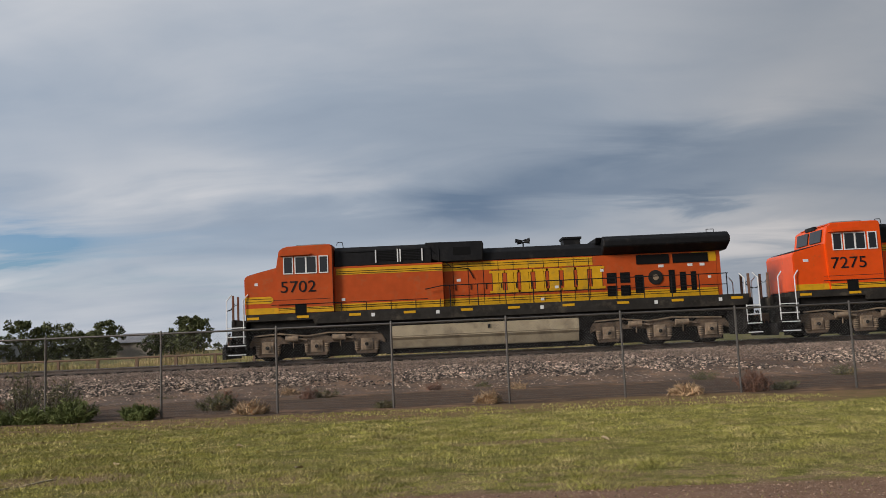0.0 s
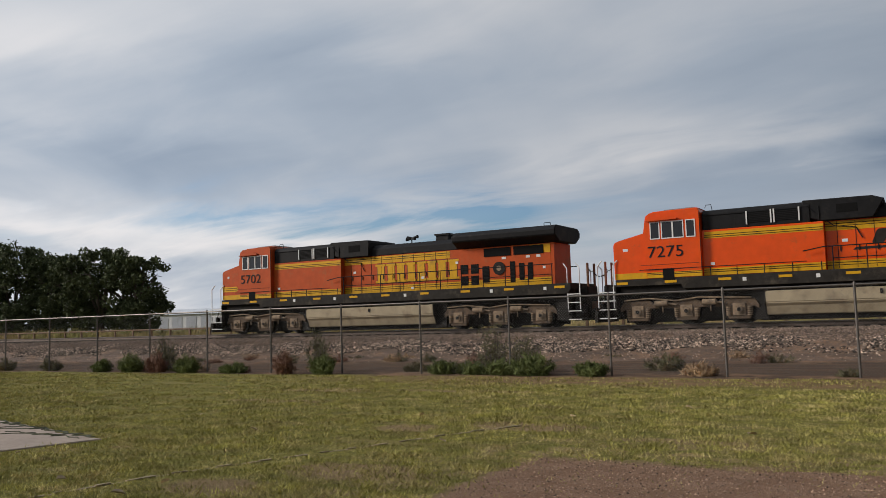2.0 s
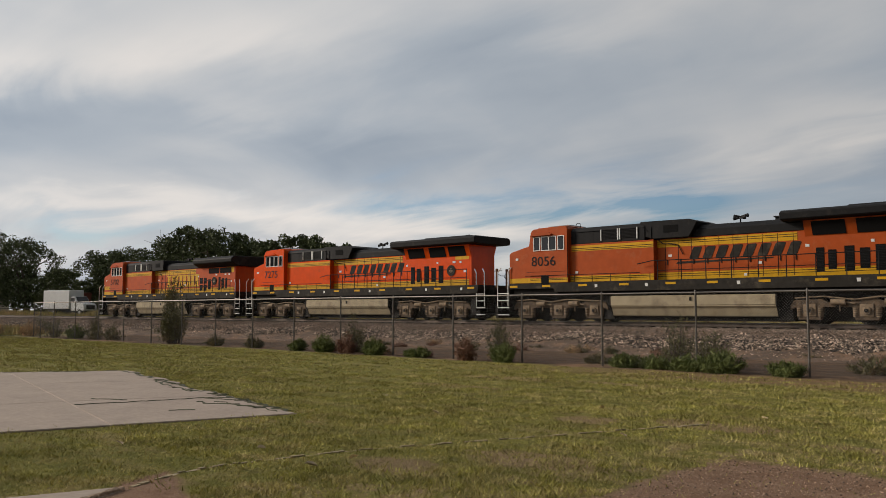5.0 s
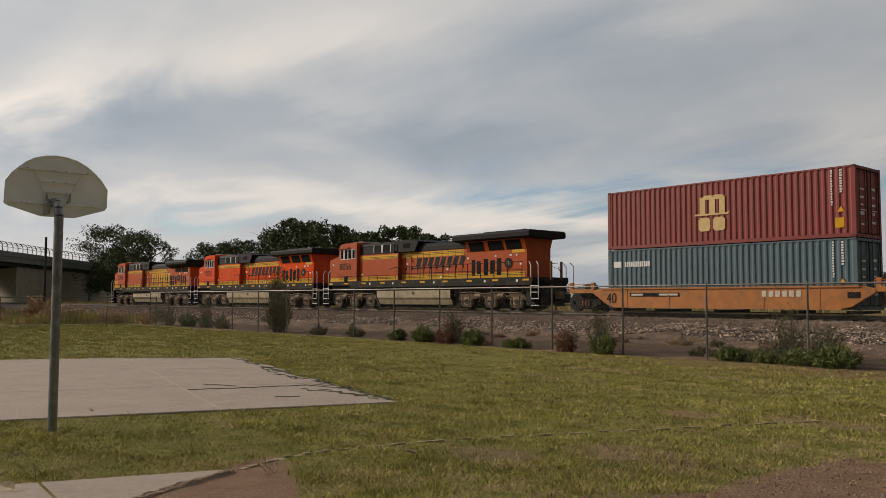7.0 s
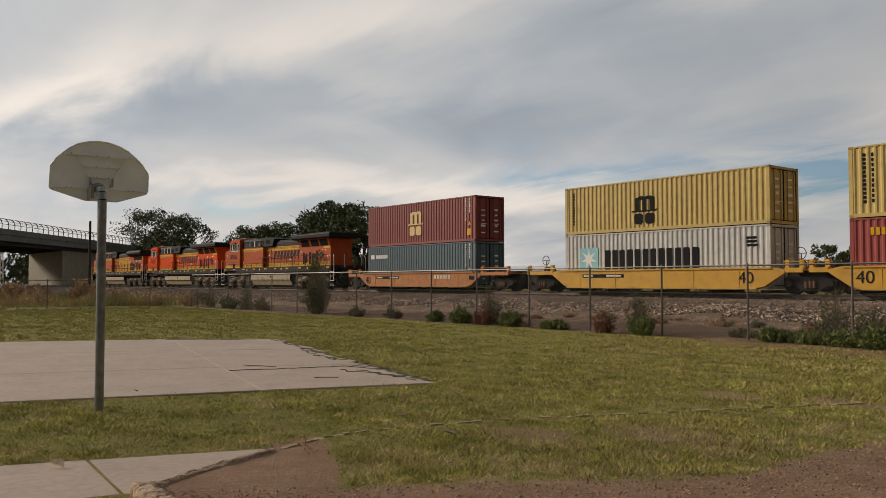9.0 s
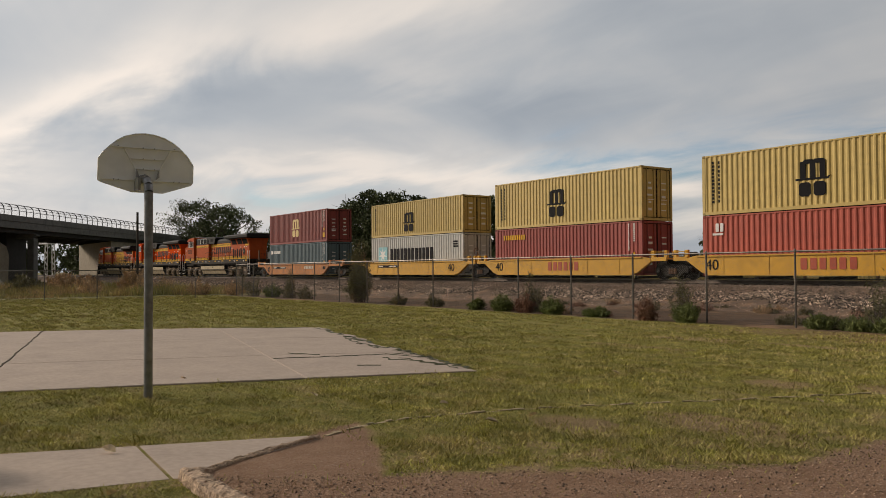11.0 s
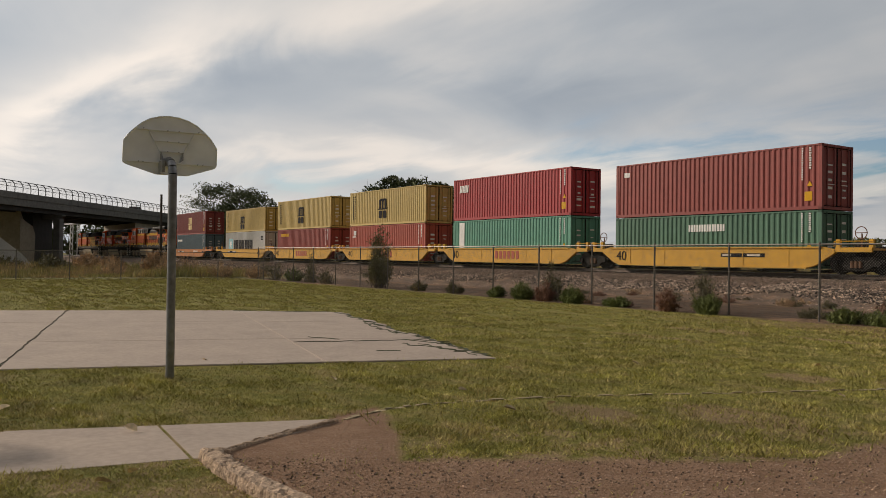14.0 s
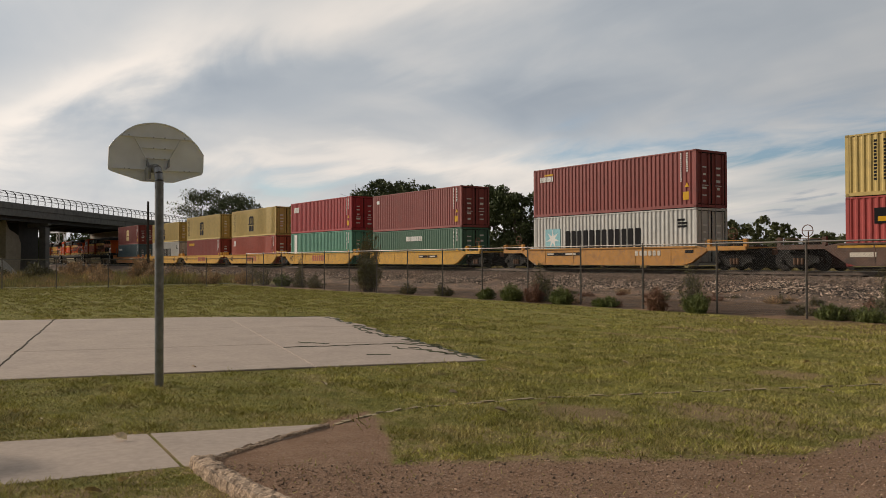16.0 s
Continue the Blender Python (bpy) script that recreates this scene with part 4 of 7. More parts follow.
def grass_field():
    """Mown blades on the lawn, denser towards the bare pad."""
    rng = np.random.default_rng(11)
    n = 760000
    far = rng.random(n) < 0.16
    th = np.where(far, rng.uniform(radians(52), radians(89), n), rng.uniform(radians(-31), radians(89), n))
    r = np.where(far, rng.uniform(20, 58, n), 3.6 + 21 * rng.beta(1.05, 1.7, n))
    x, y = -np.sin(th) * r, np.cos(th) * r
    def wob(a, b, s):
        return np.sin(a * 1.7 * s + 1.3) * np.cos(b * 1.3 * s + 0.4) + 0.6 * np.sin(a * 3.9 * s + b * 2.7 * s)
    wv = wob(x, y, 1.0)
    keep = (y < 20.0 + 0.3 * wv) & (x > -57.5 + 0.24 * y)
    slant = x - 0.5 * y
    soil = ((((x - 0.60 * y > -7.87 + 0.1 * wv) | (x > -4.0 + 0.1 * wv)) & (y < 9.0 + 0.15 * wv)) | ((x + 0.5 * y > -5.67) & (y + 0.444 * x < 1.03 + 0.05 * wv))) & (y - 0.05 * x > 2.52)
    keep &= ~soil | (rng.random(n) < 0.02)
    keep &= ~((y > 17.9 + 0.3 * wv) & (x > -9 + 1.5 * wv) & (rng.random(n) < 0.95))
    keep &= ~((y > 18.9 + 0.4 * wv) & (x > -18) & (rng.random(n) < 0.8))
    # the paved court and path stay clear
    court = (x < -10.6 - 0.335 * (8.23 - y)) & (y < 8.25 + 0.247 * (-10.62 - x)) & (x > -25.9 + (y - 3.02) * 0.56)
    path = (x > -8.5 + 0.36 * np.maximum(0, y - 1.0)) & (x < -6.85 + 0.2 * np.maximum(0, y - 0.8)) & (y < 3.8)
    keep &= ~court & ~path
    worn = (slant > -10.5) & (y > 4.5) & (y < 13) & (wob(x * 1.3, y * 1.3, 1.7) > 0.15)
    keep &= ~(worn & (rng.random(n) < 0.5))
    for px, py, rx, ry in WORN_PATCHES:
        keep &= ~((((x - px) / rx) ** 2 + ((y - py) / ry) ** 2 + 0.35 * wob(x, y, 3.1) < 1.0) & (rng.random(n) < 0.55))
    x, y, r, wv = x[keep], y[keep], r[keep], wv[keep]
    k = len(x)
    clump = 0.6 * patchy(x, y, 3.2, 1) + 0.4 * patchy(x, y, 8.0, 2)
    h = rng.uniform(0.012, 0.032, k) * (0.75 + 1.5 * np.clip(clump - 0.40, 0, 0.4) / 0.4)
    wdt = 0.0020 + 0.00040 * r
    a = rng.uniform(0, math.tau, k)
    lean = rng.normal(0, 0.9, (k, 2)) * h[:, None]
    z = np.array([0.03 * noise.noise((px * 0.16, py * 0.2, 0)) for px, py in zip(x, y)]) - 0.004
    dx, dy = np.cos(a) * wdt, np.sin(a) * wdt
    v = np.stack([np.stack([x - dx, y - dy, z], 1), np.stack([x + dx, y + dy, z], 1), np.stack([x + lean[:, 0], y + lean[:, 1], z + h], 1)], 1)
    # taller tufts in rows left by the mower, out to the far end of the lawn
    m = 4200
    tx, ty = rng.uniform(-56, 14, m), rng.uniform(4, 20.2, m)
    ok = ~((tx - 0.5 * ty > -7.6) & (ty < 9.0)) & ~((tx < -10.4 - 0.335 * (8.23 - ty)) & (ty < 8.6 + 0.247 * (-10.62 - tx)) & (tx > -26.3 + (ty - 3.02) * 0.56)) & (tx < -8.8 + 0.9 * ty)
    tx, ty = tx[ok], ty[ok]
    per = 26
    q = len(tx) * per
    X2 = np.repeat(tx, per) + rng.normal(0, 0.30, q)
    Y2 = np.repeat(ty, per) + rng.normal(0, 0.06, q)
    H2 = rng.uniform(0.025, 0.065, q)
    W2 = 0.004 + 0.00045 * np.hypot(X2, Y2)
    A2 = rng.uniform(0, math.tau, q)
    Z2 = np.array([0.03 * noise.noise((px * 0.16, py * 0.2, 0)) for px, py in zip(X2, Y2)]) - 0.004
    L2 = rng.normal(0, 0.5, (q, 2)) * H2[:, None]
    v2 = np.stack([np.stack([X2 - np.cos(A2) * W2, Y2 - np.sin(A2) * W2, Z2], 1), np.stack([X2 + np.cos(A2) * W2, Y2 + np.sin(A2) * W2, Z2], 1), np.stack([X2 + L2[:, 0], Y2 + L2[:, 1], Z2 + H2], 1)], 1)
    v = np.concatenate([v, v2])
    k = len(v)
    me = from_arrays("grass", v.reshape(-1, 3).tolist(), np.arange(3 * k).reshape(k, 3).tolist(),
                     mat("grass_blades", (0.350, 0.322, 0.085), 0.8, vary=0.35, grain=2.2, spec=0.2, per="island", spread=(0.55, 1.45), stain=(0.46, 0.375, 0.165), stain_at=0.52, stain_scale=0.8))
    tagged(new("lawn_grass", me), "short mown green and straw-coloured grass", "grass", kind="stuff")


grass_field()


def pad_gravel():
    """Loose pebbles and crumbs of soil on the bare pad, and longer grass along its border."""
    rng = np.random.default_rng(29)
    n = 80000
    x, y = rng.uniform(-9.0, 8.0, n), rng.uniform(2.2, 9.1, n)
    near = rng.random(n) < np.clip(1.25 - 0.08 * y, 0.3, 1)
    pad = (((x - 0.60 * y > -7.9) | (x > -4.0)) & (y < 9.0)) & (y - 0.05 * x > 2.62)
    ok = pad & near
    x, y = x[ok], y[ok]
    k = len(x)
    r = 0.004 + 0.011 * rng.random(k) ** 3
    z = np.array([0.03 * noise.noise((px * 0.16, py * 0.2, 0)) for px, py in zip(x, y)])
    c = np.stack([x, y, z + 0.3 * r], 1)
    base = np.array([(1, 0, 0), (0, 1, 0), (-1, 0, 0), (0, -1, 0), (0, 0, 0.8), (0, 0, -0.8)], float)
    v = c[:, None] + base[None] * r[:, None, None] * rng.uniform(0.6, 1.3, (k, 6, 1))
    tri = np.array([(0, 1, 4), (1, 2, 4), (2, 3, 4), (3, 0, 4), (1, 0, 5), (2, 1, 5), (3, 2, 5), (0, 3, 5)])
    f = (np.arange(k)[:, None, None] * 6 + tri[None]).reshape(-1, 3)
    me = from_arrays("pebbles", v.reshape(-1, 3).tolist(), f.tolist(),
                     mat("pad_pebbles", (0.30, 0.20, 0.138), 0.9, vary=0.3, grain=3, per="island", spread=(0.25, 2.0)))
    tagged(new("loose_gravel", me), "loose reddish pebbles on bare soil", "gravel", kind="stuff")


pad_gravel()


# ---- distance ----
def build_distance():
    wood = mat("utility_pole_wood", (0.045, 0.04, 0.036), 0.9, vary=0.2)
    bm = bmesh.new()
    rod(bm, (0, 0, -0.5), (0, 0, 8.4), 0.17, 10, 0.12)
    box(bm, -0.3, 0.3, -0.05, 0.05, 7.9, 8.0)
    thing("utility_pole", bm, wood, "dark wooden utility pole beside the track", "utility pole", at=pose(-96.6, 26.2, 0))
    white = mat("white_metal_siding", (0.70, 0.72, 0.74), 0.5, vary=0.06, grain=2)
    roof = mat("pale_metal_roof", (0.62, 0.66, 0.70), 0.4, 0.2, vary=0.06, grain=2)
    sh = empty("storage_shed", "long low white metal storage sheds on the plain", "shed", at=pose(-116, 116, FAR_Z, 0, 0, 8))
    bm = bmesh.new()
    box(bm, -16, 16, 0, 10, -0.2, 3.0)
    part("wall", bm, white, sh)
    bm = bmesh.new()
    prism_x(bm, [(-0.4, 3.0), (10.4, 3.0), (5, 4.1)], -16.4, 16.4)
    part("roof", bm, roof, sh)
    for i in range(9):
        bm = bmesh.new()
        box(bm, -14.6 + i * 3.4, -12.2 + i * 3.4, -0.05, 0.05, 0, 2.5)
        part("roller_door", bm, mat("roller_door_grey", (0.42, 0.45, 0.50), 0.5, vary=0.08), sh)
    sh2 = copy_thing(sh, pose(-148, 112, FAR_Z, 0, 0, 8))
    house = empty("distant_house", "small pale house with a low grey roof far off", "house", at=pose(-74, 133, FAR_Z, 0, 0, 10))
    bm = bmesh.new()
    box(bm, -5, 5, 0, 7, -0.2, 2.6)
    part("wall", bm, mat("tan_siding", (0.42, 0.36, 0.29), 0.8, vary=0.1), house)
    bm = bmesh.new()
    prism_x(bm, [(-0.6, 2.6), (7.6, 2.6), (3.5, 4.2)], -5.4, 5.4)
    part("roof", bm, mat("grey_shingle_roof", (0.20, 0.20, 0.21), 0.8, vary=0.2), house)
    copy_thing(sh, pose(-84, 130, FAR_Z, 0, 0, 6))
    copy_thing(house, pose(-50, 140, FAR_Z, 0, 0, -6))
    # line of far woods along the horizon
    rng = np.random.default_rng(77)
    cs, rs = [], []
    for i in range(420):
        x = rng.uniform(-900, 500)
        y = 420 + rng.uniform(0, 120)
        s = rng.uniform(2.5, 6.0)
        cs.append((x, y, s * 0.8))
        rs.append(s)
    v, f = leaves(rng, cs, rs, 45, 1.3)
    tagged(new("far_woods", from_arrays("far_woods", v.tolist(), f.tolist(), LEAF_MID)), "low line of far green woods", "woods", kind="stuff")


build_distance()


# ---- more of the near and far clutter ----
def tall_grass():
    """Straw-coloured rough grass beyond the track and at the park's edge."""
    rng = np.random.default_rng(31)
    k = 100000
    x = np.concatenate([rng.uniform(-150, 10, k // 2), rng.uniform(-84, -58, k - k // 2)])
    y = np.concatenate([rng.uniform(40.5, 58, k // 2), rng.uniform(-12, 25, k - k // 2)])
    x = np.where(y < 30, np.minimum(x, -56.5 + 0.24 * (y - 5)), x)
    patch = np.sin(x * 0.21 + 1.0) * np.cos(y * 0.31) + 0.7 * np.sin(x * 0.63 + y * 0.47)
    h = (0.22 + 0.42 * np.clip(patch + 0.2, 0, 1.5)) * rng.uniform(0.6, 1.3, k)
    a = rng.uniform(0, math.tau, k)
    w = 0.018 + 0.0002 * np.abs(x)
    lx, ly = rng.normal(0, 0.25, k) * h, rng.normal(0, 0.25, k) * h
    z = np.where(y > 38, FAR_Z, 0.0)
    v = np.stack([np.stack([x - np.cos(a) * w, y - np.sin(a) * w, z], 1), np.stack([x + np.cos(a) * w, y + np.sin(a) * w, z], 1), np.stack([x + lx, y + ly, z + h], 1)], 1)
    me = from_arrays("rough_grass", v.reshape(-1, 3).tolist(), np.arange(3 * k).reshape(k, 3).tolist(),
                     mat("rough_grass_blades", (0.46, 0.33, 0.175), 0.85, vary=0.3, grain=0.4, spec=0.15, per="island", stain=(0.32, 0.30, 0.11), stain_at=0.47, stain_scale=0.12))
    tagged(new("rough_grass", me), "tall straw-coloured dry grass beyond the track", "grass", kind="stuff")


tall_grass()


def box_truck():
    white = mat("truck_white_paint", (0.72, 0.73, 0.74), 0.4, vary=0.06, grain=2)
    dark = mat("truck_dark_trim", (0.02, 0.02, 0.022), 0.4, vary=0.1)
    t = empty("box_truck", "white box truck parked beyond the railway", "truck", at=pose(-125.0, 55, FAR_Z, 0, 0, 12))
    # local +x is forward
    bm = bmesh.new()
    box(bm, -6.0, 0.2, -1.25, 1.25, 1.0, 3.8)
    bevelled(bm, 0.05)
    part("cargo_box", bm, white, t)
    bm = bmesh.new()
    prism_y(bm, [(0.35, 0.7), (0.35, 2.85), (1.3, 2.85), (1.9, 1.95), (3.3, 1.75), (3.5, 1.4), (3.5, 0.7)], -1.1, 1.1)
    bevelled(bm, 0.08, 2)
    part("cab", bm, white, t)
    bm = bmesh.new()
    prism_y(bm, [(1.36, 2.78), (1.88, 2.02), (1.92, 2.04), (1.40, 2.80)], -0.95, 0.95)
    part("windscreen", bm, dark, t)
    bm = bmesh.new()
    box(bm, 3.45, 3.54, -0.7, 0.7, 0.95, 1.55)
    part("grille", bm, dark, t)
    for s in (-1, 1):
        bm = bmesh.new()
        box(bm, 0.5, 1.3, s * 1.1 - 0.01, s * 1.1 + 0.01, 1.95, 2.65)
        part("side_window", bm, dark, t)
        bm = bmesh.new()
        box(bm, 3.42, 3.53, s * 0.92 - 0.14, s * 0.92 + 0.14, 1.05, 1.3)
        part("headlight", bm, mat("headlight_lens", (0.7, 0.72, 0.75), 0.1), t)
        for x in (2.5, -3.6):
            bm = bmesh.new()
            rod(bm, (x, s * 0.85, 0.48), (x, s * 1.12, 0.48), 0.48, 18)
            wh = part("wheel", bm, dark, t)
            bm = bmesh.new()
            rod(bm, (x, s * 1.12, 0.48), (x, s * 1.14, 0.48), 0.25, 12)
            part("rim", bm, P_RIM, wh)
    bm = bmesh.new()
    box(bm, -5.9, 3.3, -0.45, 0.45, 0.55, 0.95)
    box(bm, 3.4, 3.68, -1.1, 1.1, 0.45, 0.75)
    part("chassis", bm, dark, t)
    # a second, rust-red lorry body behind it
    r = empty("tipper_trailer", "rust-red trailer standing beside a white truck", "trailer", at=pose(-133.5, 58.5, FAR_Z, 0, 0, 12))
    bm = bmesh.new()
    prism_y(bm, [(-2.5, 1.1), (-2.8, 3.6), (2.8, 3.6), (2.5, 1.1)], -1.2, 1.2)
    bevelled(bm, 0.06)
    part("body", bm, mat("rust_red_paint", (0.17, 0.05, 0.035), 0.7, vary=0.2), r)
    for s in (-1, 1):
        for x in (-1.6, 1.6):
            bm = bmesh.new()
            rod(bm, (x, s * 0.85, 0.5), (x, s * 1.12, 0.5), 0.5, 16)
            part("wheel", bm, dark, r)
    bm = bmesh.new()
    box(bm, -2.5, 2.5, -0.5, 0.5, 0.6, 1.12)
    part("chassis", bm, dark, r)


P_RIM = mat("steel_rim", (0.45, 0.45, 0.45), 0.4, 0.6, vary=0.1)
box_truck()


def fallen_leaves():
    """Single pale dry leaves lying on the grass."""
    m = mat("dry_leaf", (0.58, 0.45, 0.29), 0.8, vary=0.25, grain=20, per="object")
    rng = random.Random(17)
    bm = bmesh.new()
    pts = [(0, -0.055), (0.035, -0.03), (0.045, 0.01), (0.02, 0.045), (0, 0.07), (-0.022, 0.045), (-0.045, 0.01), (-0.035, -0.03)]
    mid = [bm.verts.new((0, y, 0.0)) for y in (-0.055, 0.0, 0.07)]
    rim = [bm.verts.new((x, y, 0.012 + 0.25 * abs(x))) for x, y in pts if x != 0]
    r_, l_ = rim[:3], rim[3:]
    bm.faces.new((mid[0], r_[0], mid[1]))
    bm.faces.new((mid[1], r_[0], r_[1]))
    bm.faces.new((mid[1], r_[1], r_[2], mid[2]))
    bm.faces.new((mid[0], mid[1], l_[2]))
    bm.faces.new((mid[1], l_[1], l_[2]))
    bm.faces.new((mid[1], mid[2], l_[0], l_[1]))
    me = finish("fallen_leaf", bm, m)
    spots = [(-9.9, 4.95), (-9.6, 1.05), (-9.3, 1.45), (-8.3, 5.9), (-7.0, 6.2), (-9.05, 0.9), (-7.0, 5.6), (-6.2, 1.3), (-6.35, 1.55), (-7.9, 1.9), (-10.6, 6.9), (-5.6, 9.6), (-9.0, 9.7), (-12.6, 4.1), (-4.9, 12.5), (-2.0, 11.3), (-3.5, 14.2), (-11.5, 11.0), (-7.4, 12.0), (2.4, 12.9)]
    for x, y in spots:
        ob = new("fallen_leaf", me)
        s = rng.uniform(0.7, 1.25)
        ob.matrix_basis = pose(x, y, 0.03 * noise.noise((x * 0.16, y * 0.2, 0)) + 0.03, rng.uniform(-25, 25), rng.uniform(-25, 25), rng.uniform(0, 360)) @ Matrix.Diagonal((s, s, s, 1))
        tagged(ob, "single pale dry leaf lying on the grass", "leaf", group="fallen leaves")


fallen_leaves()

rngv = random.Random(41)
for i in range(34):
    xx = rngv.uniform(-30, 13)
    yy = rngv.choice((21.3, 21.8, 27.0, 27.6, 28.2, 26.2)) + rngv.uniform(-0.25, 0.25)
    shrub(xx, yy, rngv.uniform(0.15, 0.42), rngv.uniform(0.25, 0.6), 700 + i, rngv.choice((LEAF_STRAW, LEAF_RED, LEAF_DRY)), "low dry tuft on the bare soil by the railway", name="dry_tuft", n=420, size=0.075, twigs=18)
# the last four are added to block low sun under the deck
for i, (x, y, h, sp) in enumerate([(-258, 44, 10, 6), (-270, 54, 12, 7), (-250, 36, 9, 5), (-262, 30, 8, 5), (-285, 62, 12, 8), (-240, 52, 8, 5), (-300, 40, 10, 7), (-204, 19, 14, 6), (-212, 13, 15, 6), (-196, 8, 13, 6), (-220, 24, 14, 6)]):
    tree(x, y, h, sp, 120 + i, LEAF_DARK, "dark tree beyond the overpass, seen or added for shade", clumps=50, per=40, size=0.45, trunk=0.3, low=0.05, group="trees beyond the overpass")


def dome_roof():
    """A pale rounded shelter beside the overpass."""
    bm = bmesh.new()
    prism_y(bm, [(-12, -0.2), (-10.5, 1.5), (-6.5, 4.8), (-3, 6.4), (0, 7.0), (3, 6.4), (6.5, 4.8), (10.5, 1.5), (12, -0.2)], -6, 6)
    thing("domed_hall", bm, mat("pale_membrane", (0.55, 0.55, 0.56), 0.6, vary=0.08, grain=0.4), "pale grey domed shelter beside the overpass", "building", at=pose(-112, 3, 0, 0, 0, 85))


dome_roof()


def lattice_mast():
    """A white lattice mast with cross bracing, beyond the overpass."""
    m = mat("white_mast_paint", (0.72, 0.73, 0.73), 0.5, vary=0.1)
    t = empty("lattice_mast", "white steel lattice mast beyond the overpass", "mast", at=pose(-212, 37.5, 0.4, 0, 0, 10))
    for sx in (-1, 1):
        for sy in (-1, 1):
            bm = bmesh.new()
            rod(bm, (sx * 0.9, sy * 0.9, -0.6), (sx * 0.75, sy * 0.75, 8.0), 0.12, 6)
            part("leg", bm, m, t)
    for sy in (-1, 1):
        for k in range(6):
            bm = bmesh.new()
            s_ = 1 if k % 2 else -1
            rod(bm, (-0.85 * s_, sy * 0.82, k * 1.33), (0.85 * s_, sy * 0.82, (k + 1) * 1.33), 0.08, 5)
            part("brace", bm, m, t)
    bm = bmesh.new()
    box(bm, -4.5, 1.0, -0.9, 0.9, 7.9, 8.15)
    box(bm, -4.5, 1.0, -0.9, 0.9, 8.75, 8.9)
    for k in range(6):
        rod(bm, (-4.4 + k * 0.95, -0.85, 8.1), (-3.6 + k * 0.95, -0.85, 8.8), 0.06, 5)
    part("cross_arm", bm, m, t)


lattice_mast()


def field_rail():
    """A low brown rail on short posts beyond the track."""
    m = mat("rusty_rail_fence", (0.20, 0.125, 0.075), 0.85, vary=0.2)
    f = empty("low_rail_fence", "low rusty brown rail fence beyond the track", "fence")
    bm = bmesh.new()
    box(bm, -0.06, 0.06, -0.06, 0.06, FAR_Z - 0.1, FAR_Z + 0.62)
    me = finish("post", bm, m)
    for i in range(42):
        piece("post", me, f, pose(-70 + i * 1.9, 40.6, 0))
    bm = bmesh.new()
    rod(bm, (-70, 40.6, FAR_Z + 0.6), (9, 40.6, FAR_Z + 0.6), 0.05, 8)
    part("rail", bm, m, f)


field_rail()


def park_bench():
    red = mat("dark_red_bench_paint", (0.16, 0.025, 0.02), 0.5, vary=0.2, grain=12)
    b = empty("park_bench", "dark red slatted metal bench beside the path", "bench", at=pose(-8.0, 0.62, 0.07))
    for i in range(4):
        bm = bmesh.new()
        box(bm, -0.42 + i * 0.11, -0.33 + i * 0.11, -1.75, 0.0, 0.40, 0.44)
        bevelled(bm, 0.006)
        part("slat", bm, red, b)
    bm = bmesh.new()
    box(bm, -0.44, 0.02, -0.05, -0.02, 0.28, 0.40)
    box(bm, -0.44, 0.02, -1.72, -1.69, 0.28, 0.40)
    part("seat_bracket", bm, red, b)
    for y in (-0.06, -1.70):
        for x in (-0.38, -0.04):
            tube = bmesh.new()
            pipe(tube, [(x, y, 0.34), (x * 1.05, y + 0.02, 0.05), (x * 1.3, y + 0.02, 0.0)], 0.02, 8)
            part("leg", tube, red, b)


park_bench()

def bridge_car():
    """A dark estate car that crosses the overpass; local +x is forward."""
    paint = mat("dark_maroon_car_paint", (0.035, 0.016, 0.016), 0.3, vary=0.1)
    dark = mat("car_glass", (0.015, 0.017, 0.02), 0.08, vary=0.0)
    tyre = mat("tyre_rubber", (0.018, 0.018, 0.018), 0.85, vary=0.2)
    t = empty("estate_car", "dark maroon estate car crossing the overpass", "car")
    bm = bmesh.new()
    prism_y(bm, [(-2.3, 0.35), (-2.35, 0.95), (-2.2, 1.05), (1.0, 1.05), (2.2, 0.85), (2.35, 0.6), (2.3, 0.35)], -0.92, 0.92)
    bevelled(bm, 0.06, 2)
    part("body", bm, paint, t)
    bm = bmesh.new()
    prism_y(bm, [(-2.15, 1.04), (-1.75, 1.70), (-0.1, 1.78), (0.35, 1.70), (1.1, 1.04)], -0.80, 0.80)
    bevelled(bm, 0.06, 2)
    part("cabin", bm, paint, t)
    for sy in (-1, 1):
        for xa, xb in ((-1.75, -0.95), (-0.85, -0.1), (0.0, 0.55)):
            bm = bmesh.new()
            prism_y(bm, [(xa, 1.14), (xa + 0.08, 1.60), (xb - 0.05, 1.60), (xb + 0.08, 1.14)], *sorted((sy * 0.78, sy * 0.812)))
            part("side_window", bm, dark, t)
        for x in (-1.45, 1.45):
            bm = bmesh.new()
            rod(bm, (x, sy * 0.72, 0.34), (x, sy * 0.94, 0.34), 0.34, 16)
            wh = part("wheel", bm, tyre, t)
            bm = bmesh.new()
            rod(bm, (x, sy * 0.94, 0.34), (x, sy * 0.955, 0.34), 0.2, 12)
            part("rim", bm, P_RIM, wh)
    return t


BRIDGE_CAR = bridge_car()

# ---- the train; each vehicle stands on its own empty at rail level, +x towards the rear ----
TRAIN = []          # (thing, place along the train, height over the rail)

